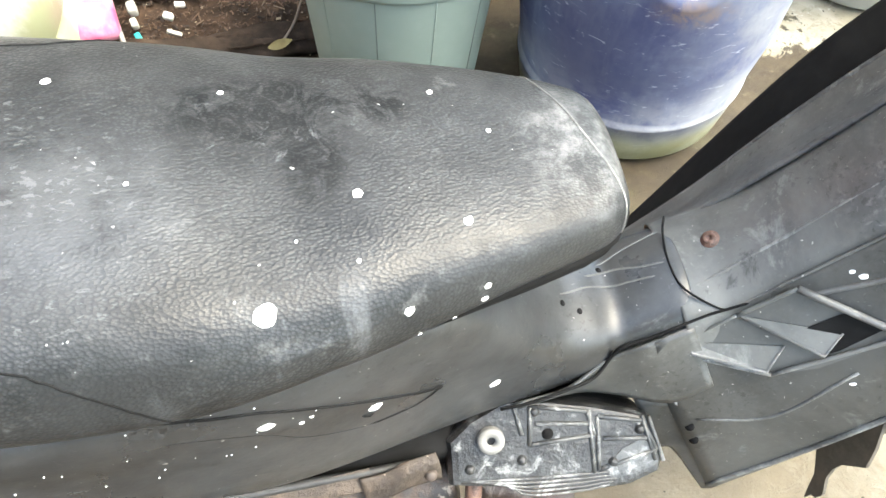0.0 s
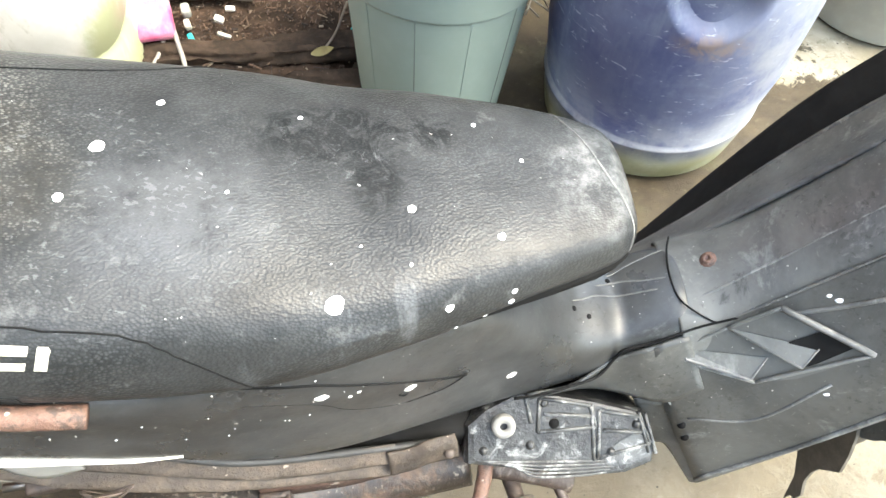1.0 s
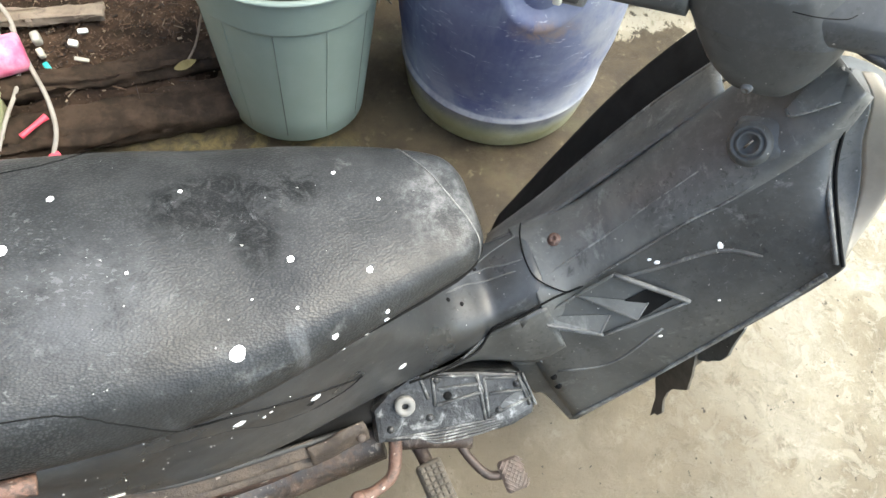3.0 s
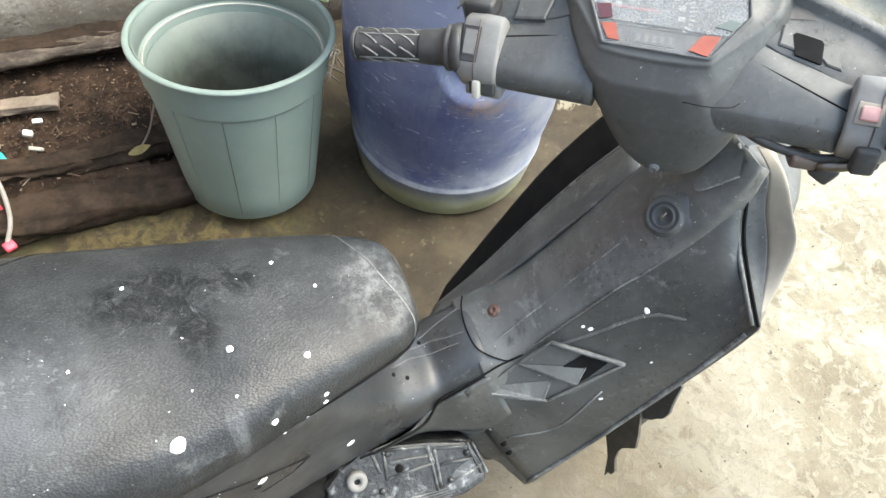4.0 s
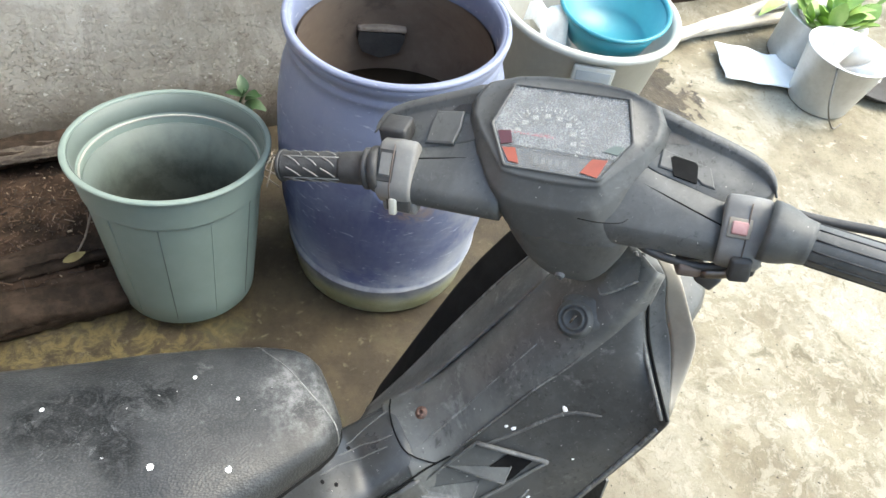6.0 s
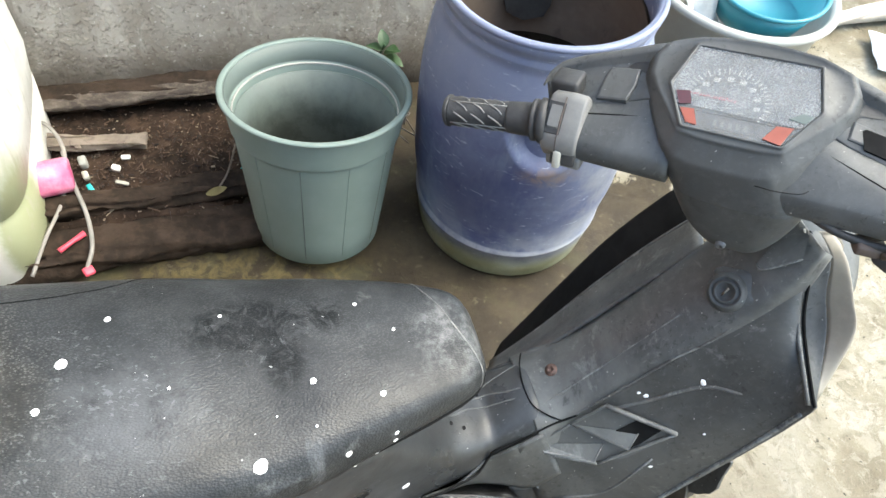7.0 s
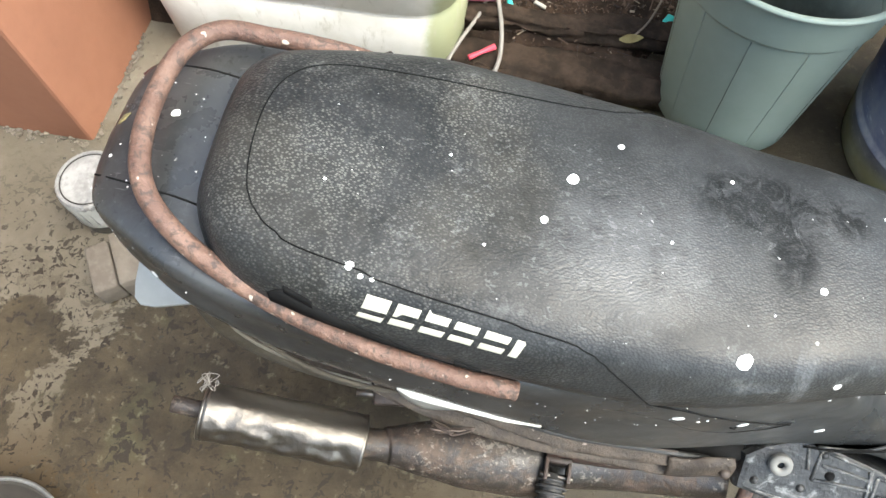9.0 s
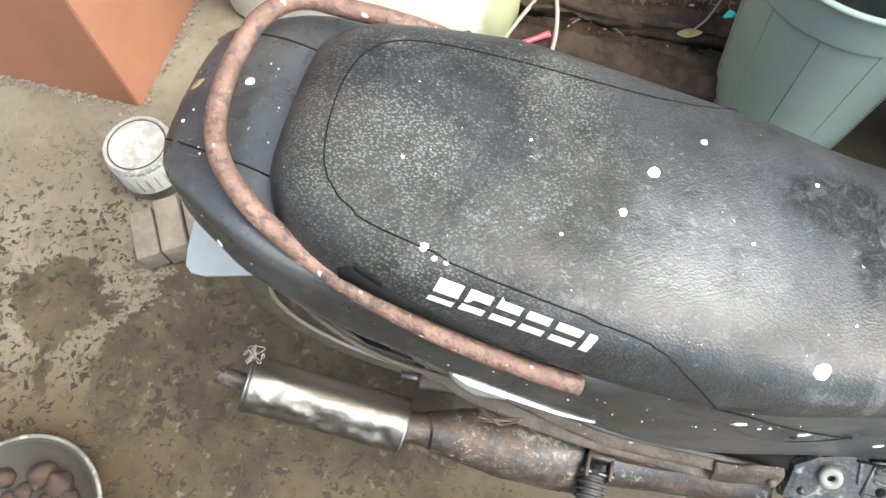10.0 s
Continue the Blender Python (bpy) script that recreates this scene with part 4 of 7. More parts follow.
SEAT = [(-0.440, .035, .745, .715), (-0.436, .07, .768, .712), (-0.42, .096, .784, .708), (-0.39, .116, .79, .712), (-0.34, .128, .786, .708), (-0.27, .135, .773, .689), (-0.17, .139, .752, .664), (-0.04, .134, .731, .645), (0.06, .117, .719, .646), (0.13, .099, .71, .65), (0.19, .083, .702, .654), (0.235, .067, .694, .653), (0.253, .056, .688, .651), (0.264, .042, .675, .65), (0.267, .035, .666, .65)]
SECT = [(.95, .02), (.985, .08), (1.012, .26), (.975, .5), (.885, .75), (.72, .9), (.4, .98), (0, 1.0)]


def mirrored(x, half):
    return [(x, YC - y, z) for y, z in half] + [(x, YC + y, z) for y, z in half[-2::-1]]


def seat_ring(x, hw, zt, zb):
    return spline(mirrored(x, [(hw * a, zb + (zt - zb) * b) for a, b in SECT]), 4)


def seat_mesh():
    st = spline([Vector(q) for q in SEAT], 7)
    bm = loft([seat_ring(*q) for q in st])
    for v in bm.verts:
        far = max(0, v.co.y - YC - 0.05) * max(0, min(1, (-0.27 - v.co.x) / 0.1))
        v.co.y += 0.006 * max(0, min(1, (v.co.x - 0.02) / 0.15)) - far * 0.22
        v.co.z += 0.003 * noise.noise(v.co * 11) - 0.004 * math.exp(-((v.co.x - 0.03) / 0.05) ** 2) * (v.co.z > 0.69)
    return bm


sb = seat_mesh()
sb.normal_update()
SEAT_BVH = hull_bvh(sb)
seat = part("seat", sb, M_SEAT, bike, "worn black grained vinyl seat, dusty at the rear and smeared before the middle")
PIPE_R = [(-0.035, -0.182, .651), (-0.052, -.173, .675), (-0.082, -.16, .70), (-0.116, -.152, .715), (-0.19, -.147, .73), (-0.28, -.139, .745), (-0.345, -.129, .757), (-0.378, -.11, .77), (-0.391, -.077, .785), (-0.393, -.03, .79), (-0.383, .005, .787), (-0.355, .027, .78), (-0.28, .04, .765), (-0.19, .05, .745), (-0.1, .06, .715), (-0.06, .075, .69), (-0.035, .09, .66)]
part("piping", tube(laid(SEAT_BVH, spline(PIPE_R, 8), 0.0002), 0.0007, 6, 1), M_DARK, seat, "thin black piping round the seat top")
part("nose_seam", tube(laid(SEAT_BVH, spline([(0.264, -0.1, 0.655), (0.259, -0.08, 0.68), (0.243, -0.042, 0.694), (0.228, -0.005, 0.694), (0.212, 0.02, 0.688), (0.2, 0.035, 0.67)], 6), 0.0), 0.0009, 6, 1), M_EDGE, seat, "pale worn seam across the seat nose")
SPOTS = [((0.017, -0.136, .696), .0086), ((0.097, -.131, .681), .0044), ((0.143, -.095, .701), .004), ((0.079, -.072, .714), .0042), ((-0.137, -.022, .741), .0068), ((-0.156, -.066, .744), .0043), ((-0.1, .021, .73), .0038), ((0.136, .009, .70), .0028), ((0.0, .014, .715), .0026), ((0.148, -.117, .675), .0032), ((0.147, -.123, .668), .0034), ((0.074, -.114, .70), .0018), ((0.105, -.141, .66), .0022), ((0.128, -.131, .66), .0026), ((0.17, -.027, .70), .0024), ((-0.3, -.135, .745), .0045), ((-0.29, -.139, .745), .0028), ((-0.281, -.14, .745), .0025), ((-0.24, -.03, .76), .0016), ((-0.2, -.1, .75), .0018), ((-0.05, -.06, .73), .002), ((0.04, -.1, .71), .0014), ((-0.33, -0.08, .78), .0018)]
for i, (p, r) in enumerate(SPOTS):
    b = bmesh.new()
    spot(SEAT_BVH, p, r * 0.82, b, 0.9, i)
    part("paint_spot", b, M_PAINT, seat, "dried white paint drop" if r > 0.004 else "")


def logo_bars():
    """Six cream marks in a row on the seat's side band, each of two stacked slanted bars."""
    a, b2 = Vector((-0.287, -0.1435, 0.7335)), Vector((-0.157, -0.1565, 0.7115))
    for i in range(6):
        b = bmesh.new()
        w = (0.8, 0.78, 0.8, 0.78, 0.8, 0.3)[i]
        for lo, hi in ((0.0, 0.4), (0.6, 1.0)) if i < 5 else ((0.0, 1.0),):
            grid = []
            for s2 in range(7):
                row = []
                for t in range(4):
                    v = lo + (hi - lo) * t / 3
                    p = a.lerp(b2, (i + w * s2 / 6 + .1 * v) / 5.4) + Vector((0.0026, 0.0056, 0.0082)) * (v - .5) * 1.1
                    h, nrm, _, _ = SEAT_BVH.find_nearest(p)
                    row.append(b.verts.new(h + nrm * (0.0005 if s2 in (0, 6) or t in (0, 3) else 0.0009)))
                grid.append(row)
            for g0, g1 in zip(grid, grid[1:]):
                for t in range(3):
                    b.faces.new((g0[t], g0[t + 1], g1[t + 1], g1[t]))
        part("printed_mark", b, M_LOGO, seat, "cream printed mark of two bars" if i < 5 else "cream printed bar")


logo_bars()

# Seat pan under the seat, with black strips painted for its shaded slots
part("seat_pan", loft([spline(mirrored(x, [(hw * k * .92, zb - .03), (hw * k, zb - .012), (hw * k, zb + .012), (0, zb + .02)]), 2) for x, hw, zt, zb, k in [(*q, .985 if q[0] < -.2 else .88) for q in SEAT[1:-1]]]), M_DARK, bike, "black plastic seat pan")



def seat_band(points, up, down):
    """A narrow strip that follows the seat's lower side."""
    b = bmesh.new()
    rows = []
    for p, u, d in zip(points, up, down):
        rows.append([b.verts.new(laid(SEAT_BVH, [Vector(p) + Vector((0, .25, 1)) * h], .0012)[0]) for h in (u, (u - d) / 2, -d)])
    for a, c in zip(rows, rows[1:]):
        for k in range(2):
            b.faces.new((a[k], a[k + 1], c[k + 1], c[k]))
    return b


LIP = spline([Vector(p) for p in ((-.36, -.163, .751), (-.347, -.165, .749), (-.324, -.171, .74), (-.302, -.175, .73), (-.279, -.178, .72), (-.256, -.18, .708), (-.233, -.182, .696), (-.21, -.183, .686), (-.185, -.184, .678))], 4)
# Black bands on the seat's side stand for the shade under its edge
solid(part("edge_shade", seat_band(LIP, [min(.0035, -.008 + .0025 * k) for k in range(len(LIP))], [.02] * len(LIP)), M_DARK, bike, "black band painted as the shade under the seat's edge"), .001)
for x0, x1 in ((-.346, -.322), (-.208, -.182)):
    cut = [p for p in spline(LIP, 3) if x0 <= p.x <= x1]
    solid(part("slot_shade", seat_band(cut, [.0075 if x0 < -.3 else .015] * len(cut), [.0] * len(cut)), M_DARK, bike), .001)
BODY = [(-0.55, .035, .728, .705), (-0.54, .062, .738, .69), (-0.525, .084, .745, .68), (-0.49, .105, .747, .672), (-0.45, .124, .742, .665), (-0.38, .14, .722, .642), (-0.28, .147, .69, .605), (-0.17, .148, .664, .558), (-0.1, .143, .656, .505), (-0.05, .137, .652, .468), (0.0, .13, .65, .453), (0.05, .119, .648, .443), (0.1, .104, .643, .426), (0.15, .09, .62, .413), (0.185, .082, .575, .412), (0.22, .077, .525, .413), (0.25, .072, .495, .416), (0.28, .067, .482, .42), (.305, .061, .474, .423), (.325, .06, .482, .426), (.345, .06, .4915, .43), (.362, .06, .4985, .432), (.372, .057, .5, .435)]


def body_ring(x, hw, zt, zb):
    h = zt - zb
    e = max(0, min(1, (x - .13) / .1))
    return spline(mirrored(x, [(hw * .8, zb - .022), (hw * .97, zb - .008), (hw, zb + h * .15), (hw * (.97 - .02 * e), zb + h * (.5 - .08 * e)), (hw * (.95 - .1 * e), zb + h * (.88 - .16 * e)), (hw * (.82 - .18 * e), zt - .001 - h * .09 * e), (hw * .3, zt), (0, zt + .001)]), 4)


bb = loft([body_ring(*q) for q in spline([Vector(b) for b in BODY], 6)])
bb.normal_update()
BODY_BVH = hull_bvh(bb)
body = part("body_fairing", bb, M_BODY, bike, "scuffed black plastic side fairing and tail")
for i, (p, r) in enumerate([((0.0, -.168, .595), .0062), ((0.073, -.15, .55), .0062), ((0.176, -.115, .479), .0058), ((-0.488, -.02, .748), .0042), ((-0.481, -.15, .69), .0042), ((0.022, -.165, .58), .0022), ((0.03, -.165, .585), .0018), ((-0.53, -.07, .74), .0018)]):
    b = bmesh.new()
    spot(BODY_BVH, p, r, b, 0.9, 50 + i)
    part("paint_spot", b, M_PAINT, body, "dried white paint drop")
b = bmesh.new()
rs = random.Random(5)
for i in range(34):
    spot(BODY_BVH, (rs.uniform(-.3, .06), rs.uniform(-.19, -.165), rs.uniform(.56, .66)), rs.uniform(.0003, .0008), b, 0.9, 200 + i)
for i in range(36):
    spot(BODY_BVH, (rs.uniform(-.56, -.43), rs.uniform(-.16, .05), rs.uniform(.69, .75)), rs.uniform(.0004, .001), b, 0.9, 300 + i)
tagged(part("paint_speckle", b, M_PAINT, body, "fine white paint speckle"), kind="stuff")
b = bmesh.new()
spot(BODY_BVH, (-0.539, -.03, .747), .008, b, 0.5, 77)
part("yellow_stain", b, M_DRY, body, "yellowed smear on the tail")
for pts in ([(-0.56, -.075, .72), (-0.52, -.092, .735), (-0.45, -.1, .74), (-0.42, -.105, .735)], [(-0.52, .03, .745), (-0.48, .032, .745), (-0.43, .03, .742)], [(-0.545, .06, .71), (-0.5, .068, .725), (-0.44, .07, .73)]):
    part("panel_gap", tube(laid(BODY_BVH, spline(pts, 5), -0.0004), 0.0013, 5, 1), M_DARK, body)
SLOT_UP = [(-.06, -.174, .645), (-.03, -.1695, .632), (-.0025, -.1663, .6226), (.024, -.1626, .6056), (.0523, -.1564, .584), (.0834, -.148, .5575), (.1118, -.1392, .5362), (.1263, -.135, .5305)]
SLOT_LOW = [(-.06, -.178, .615), (-.0075, -.1689, .5843), (.0191, -.1644, .5502), (.0498, -.1583, .5293), (.0718, -.1524, .5192), (.1007, -.1435, .515), (.1181, -.1376, .5214), (.1263, -.135, .5305)]
# Black lines and a strip paint the shade inside the slot's groove
part("moulded_edge", tube(laid(BODY_BVH, spline(SLOT_UP, 6), 0.0), [.0004] + [.0014] * 40 + [.002], 6, 1), M_DARK, body)
part("moulded_edge", tube(laid(BODY_BVH, spline(SLOT_LOW, 6), 0.0), [.0002] * 24 + [.0009] * 17 + [.0016], 6, 1), M_DARK, body)
part("slot", tube(laid(BODY_BVH, spline([(.06, -.155, .545), (.085, -.149, .535), (.108, -.141, .5285), (.122, -.137, .5285)], 6), -.003), [.001, .0045, .0055, .003], 8, 1, flat=.6), M_DARK, body, "black strip painting the shade in a moulded slot")
b = bmesh.new()
for k, (x, z, w) in enumerate([(-0.264, .591, .004), (-0.25, .585, .013), (-0.232, .577, .013), (-0.2, .566, .0095), (-0.155, .5515, .006), (-0.118, .54, .0015)]):
    q, nrm, _, _ = BODY_BVH.find_nearest(Vector((x, -.2, z)))
    a1, a2 = b.verts.new(q + nrm * .0008 + Vector((0, .002, .003))), b.verts.new(q + Vector((0, -.9, -.35)) * w * .42 + nrm * .0008)
    if k:
        b.faces.new((p1, a1, a2, p2))
    p1, p2 = a1, a2
solid(part("torn_edge", b, M_BIT, body, "white torn edge of the fairing"), 0.001)
side_pts = [(-0.55, 0.03, .73), (-0.5, 0.052, .728), (-0.45, 0.07, .722), (-0.38, .09, .7)]
part("side_stripe", tube(laid(BODY_BVH, spline(side_pts, 5), 0.0), 0.009, 8, 1, flat=0.5), M_MAROON, body, "glossy maroon side strip")
part("side_stripe", tube(laid(BODY_BVH, spline([(x, y + .022, z - .014) for x, y, z in side_pts], 5), 0.0), 0.008, 8, 1, flat=0.5), M_CLEAR, body, "pale side strip")

# Centre tunnel rising to the steering head
TUN = [(.358, .4945, .055), (.378, .5015, .055), (.405, .514, .055), (.445, .553, .053), (.495, .62, .052), (.545, .69, .051), (.59, .755, .046), (.618, .8, .036)]


def tunnel_mesh():
    rings = []
    for i, (x, z, hw) in enumerate(TUN):
        a, c = TUN[max(i - 1, 0)], TUN[min(i + 1, len(TUN) - 1)]
        t = math.atan2(c[1] - a[1], c[0] - a[0])
        k = (1, 1, 1, 1, 1, .8, .5, .3)[i]
        half = [(hw + .022 * k, -.075 * k), (hw + .016 * k, -.045 * k), (hw + .004, -.02 * k), (hw * .82, -.007 * k), (hw * .4, -.001), (0, .001)]
        pts = [(x - d * math.sin(t), y, z + d * math.cos(t)) for y, d in half]
        rings.append([(q[0], YC - q[1], q[2]) for q in pts] + [(q[0], YC + q[1], q[2]) for q in pts[-2::-1]])
    cols = [spline([r[j] for r in rings], 6) for j in range(len(rings[0]))]
    return loft([spline([c[i] for c in cols], 5) for i in range(len(cols[0]))], close=False)


tb = tunnel_mesh()
tb.normal_update()
TUN_BVH = hull_bvh(tb)
tunnel = part("tunnel_cover", tb, M_PLASTIC, bike, "dusty black centre cover rising to the steering head")
solid(tunnel, 0.003)


seam = [(.375, .012, .4945), (.3655, -.0065, .4998), (.3606, -.034, .4994), (.3621, -.0613, .4992), (.3719, -.0782, .5004), (.3926, -.0926, .4966), (.402, -.094, .4995)]
part("panel_gap", tube(spline(seam, 6), 0.0011, 6, 1), M_DARK, tunnel)


def disc_on(p, nrm, prof, sides=24):
    return lathe(prof, sides, Matrix.Translation(p) @ Vector(nrm).to_track_quat("Z", "Y").to_matrix().to_4x4())


for pts in ([(.3, -.02, .4748), (.32, -.012, .479), (.3449, -.0035, .4912), (.3651, .0037, .4986)], [(.285, -.033, .484), (.3125, -.029, .4758), (.3356, -.0349, .4877), (.357, -.038, .4965)], [(.258, -.055, .505), (.2839, -.045, .4817), (.3225, -.0461, .4816), (.346, -.0488, .4925)]):
    part("moulded_edge", tube(laid(BODY_BVH, spline(pts, 6), -.0004), [.0005] + [.0013] * 17 + [.0005], 6, 1), M_PLASTIC, body)
q, nrm, _, _ = TUN_BVH.find_nearest(Vector((0.4, -0.028, 0.513)))
nrm = nrm if nrm.z > 0 else -nrm
part("screw", disc_on(q, nrm, [(0, .0012), (.0022, .0014), (.0028, .0034), (.005, .0034), (.0062, .0024), (.0066, .0012), (.0088, .001), (.009, -.002)]), M_RUST, tunnel, "rusty orange screw and washer")
for p in ((.2604, -.065, .5068), (.3013, -.0258, .4743), (.272, -.072, .494)):
    q, nrm, _, _ = BODY_BVH.find_nearest(Vector(p))
    part("hole", disc_on(q, nrm, [(0, .0006), (.0028, .0005), (.003, -.001)], 12), M_DARK, body)
part("moulded_ridge", tube(spline([(.375, -.068, .497), (.3957, -.0634, .5066), (.4211, -.0592, .5268), (.4422, -.0574, .549), (.4835, -.0553, .6038), (.5233, -.0544, .659)], 6), [.0006] + [.0017] * 20 + [.001] * 10 + [.0004], 8, 1), M_EDGE, tunnel, "pale rubbed ridge of the tunnel")
KEY_N = Vector((-0.72, -0.25, 0.62)).normalized()
part("lock_boss", disc_on(Vector((0.556, -0.064, 0.712)) - KEY_N * .012, KEY_N, [(.042, -.03), (.031, -.006), (.026, .002), (.02, .004)], 28), M_PLASTIC, bike)
lock = part("ignition_lock", disc_on(Vector((0.551, -0.064, 0.714)) - KEY_N * .008, KEY_N, [(.026, -.014), (.023, .002), (.0185, .0085), (.0165, .009), (.0155, .006), (.014, .006), (.013, .009), (.0105, .0095), (.0095, .006), (.0, .006)], 32), M_COWL, bike, "round black ignition lock")
part("key_slot", box((.0025, .011, .002), Matrix.Translation(Vector((0.551, -0.064, 0.714)) + KEY_N * .001) @ KEY_N.to_track_quat("Z", "Y").to_matrix().to_4x4()), M_STEEL, lock)

# Leg shields with their vents
SHIELD = [[(.335, .063, .468), (.362, .095, .385), (.397, .132, .318), (.438, .162, .238)],
          [(.398, .052, .492), (.428, .088, .455), (.462, .128, .412), (.50, .162, .36)],
          [(.45, .05, .545), (.482, .085, .535), (.518, .128, .515), (.556, .162, .484)],
          [(.512, .05, .622), (.538, .085, .615), (.57, .128, .607), (.60, .162, .59)],
          [(.571, .05, .70), (.585, .075, .692), (.607, .12, .672), (.612, .162, .645)],
          [(.619, .012, .797), (.622, .042, .764), (.622, .08, .71), (.612, .16, .668)]]


def shield(side, c0=0, c1=4):
    return patch([[(x, YC + side * y, z) for x, y, z in r[c0:c1]] for r in SHIELD], 6)


sh = shield(-1)
sh.normal_update()
SH_BVH = hull_bvh(sh)
RIGHT = [(.415, -.0945, .506), (.4, -.0945, .499), (.381, -.095, .4925), (.352, -.1005, .4895), (.329, -.1012, .4745), (.3045, -.1022, .464), (.2985, -.1035, .447), (.2827, -.1145, .4265), (.2525, -.1225, .4265), (.222, -.1265, .421), (.19, -.126, .412)]
part("panel_gap", tube(spline(RIGHT, 6), [.0006] + [.0014] * 25 + [.0019] * 35, 6, 1), M_DARK, body)
WEDGE = [[(.205, .083, .418), (.207, .084, .414), (.209, .085, .41)], [(.255, .079, .424), (.264, .077, .408), (.272, .072, .388)], [(.297, .0615, .441), (.303, .07, .418), (.309, .08, .391)], [(.328, .061, .463), (.345, .078, .428), (.362, .098, .391)], [(.372, .057, .478), (.384, .075, .452), (.396, .098, .424)]]
right_shield = solid(part("leg_shield", sh, M_SHIELD, bike, "scratched black plastic leg shield with moulded vents"), 0.004)
solid(part("shield_side", patch([[(x - .0012, YC - y - .0012, z + .0012) for x, y, z in r] for r in WEDGE], 6), M_SHIELD, right_shield), 0.003)
CORNER = [[(.331, .085, .377), (.366, .116, .308), (.385, .125, .301), (.429, .159, .236)], [(.37, .098, .387), (.385, .115, .345), (.404, .133, .318), (.44, .162, .24)]]
solid(part("shield_corner", patch([[(x + .0015, YC - y, z - .001) for x, y, z in r] for r in CORNER], 6), M_SHIELD, right_shield), 0.003)
# Black sheet added in place of the shade inside this hollow
part("hollow_shade", patch([[(r[-1][0] + d * .1, YC - r[-1][1] + d, r[-1][2] - d * 1.5) for d in (.003, .025, .05)] for r in WEDGE[:4]], 4), M_DARK, right_shield, "black sheet painting the shaded hollow behind the engine cover")
LEFT_EDGE = [(.375, .11, .36), (.44, .108, .453), (.494, .108, .545), (.549, .108, .625), (.593, .1, .694)]
LEFT = [[(.335, .055, .45), (.358, .085, .4)], [(.398, .05, .488), (.424, .082, .46)], [(.45, .05, .545), (.477, .082, .538)], [(.512, .05, .622), (.534, .082, .616)], [(.571, .05, .7), (.583, .075, .694)]]
OUTER = [[(.39, .13, .34), (.418, .162, .315)], [(.452, .128, .455), (.476, .162, .461)], [(.505, .13, .555), (.527, .162, .578)], [(.56, .13, .635), (.58, .162, .656)], [(.6, .12, .695), (.62, .16, .7)]]


def left_side(rows):
    return patch([[(x, YC + y, z) for x, y, z in r] for r in rows], 6)


left_shield = solid(part("leg_shield", left_side([r + [e] for r, e in zip(LEFT, LEFT_EDGE)]), M_PLASTIC, bike, "scratched black plastic leg shield"), 0.004)
solid(part("outer_strip", left_side([[e] + r for r, e in zip(OUTER, LEFT_EDGE)]), M_DARK, left_shield, "jet-black outer strip"), 0.004)
part("worn_edge", tube([(x - .002, YC + y, z + .002) for x, y, z in LEFT_EDGE], .0028, 8, 6), M_EDGE, left_shield, "pale worn edge")
part("moulded_edge", tube([(x - .004, YC + y - .03, z + .012) for x, y, z in LEFT_EDGE], .002, 8, 6), M_PLASTIC, left_shield)


def on_shield(p, lift=0.0):
    q, nrm, _, _ = SH_BVH.find_nearest(Vector(p))
    if nrm.x > 0:
        nrm = -nrm
    return q + nrm * lift


VN = Vector((-.5, -.5, .7)).normalized()


def raised(points, lifts, thick, nrm=VN):
    """A flat moulded blade; each corner stands its own height off the shield."""
    b = bmesh.new()
    top = [b.verts.new(Vector(p) + nrm * h) for p, h in zip(points, lifts)]
    low = [b.verts.new(Vector(p) + nrm * (h - thick)) for p, h in zip(points, lifts)]
    b.faces.new(top)
    b.faces.new(low)
    for i in range(len(top)):
        b.faces.new((top[i], top[(i + 1) % len(top)], low[(i + 1) % len(top)], low[i]))
    return b


F0, F1, F2, F3, F4, F5, F6 = (.335, -.107, .459), (.411, -.103, .491), (.458, -.105, .536), (.518, -.158, .54), (.481, -.152, .489), (.443, -.145, .441), (.372, -.113, .452)
part("vent_recess", raised([(.404, -.102, .498), (.441, -.103, .54), (.519, -.157, .533), (.47, -.155, .477), (.437, -.147, .453), (.375, -.114, .442), (.372, -.104, .455)], [0] * 7, .003), M_COWL, right_shield, smooth=False)
part("vent_opening", raised([(.451, -.128, .509), (.475, -.129, .536), (.502, -.148, .534), (.479, -.15, .503), (.469, -.149, .492)], [0] * 5, .002), M_DARK, right_shield, "dark vent opening", smooth=False)
FINS = [[(.403, -.102, .499), (.478, -.14, .518), (.465, -.152, .5)], [(.372, -.105, .457), (.441, -.133, .487), (.429, -.147, .465), (.372, -.116, .454)]]
for pts in FINS:
    fin = part("vent_fin", raised(pts, [0] * len(pts), .0025), M_PLASTIC, right_shield, smooth=False)
    ring = pts[1:] + pts[:1]
    part("worn_edge", tube(spline([Vector(p) for p in ring], 1), [.0011] + [.0017] * (len(ring) - 2) + [.0011], 6, 1), M_EDGE, fin)
VENT_RIM = [(.377, -.103, .47), (.402, -.103, .502), (.439, -.104, .544), (.517, -.158, .537), (.436, -.148, .457), (.374, -.115, .445)]
for k, (r, m2) in enumerate(((.0016, M_PLASTIC), (.002, M_PLASTIC), (.0034, M_EDGE), (.0022, M_EDGE), (.0022, M_EDGE), (.0016, M_PLASTIC))):
    a, c = Vector(VENT_RIM[k]), Vector(VENT_RIM[(k + 1) % 6])
    part("vent_frame", tube([a, (a + c) / 2, c], r, 8, 3), m2, right_shield)
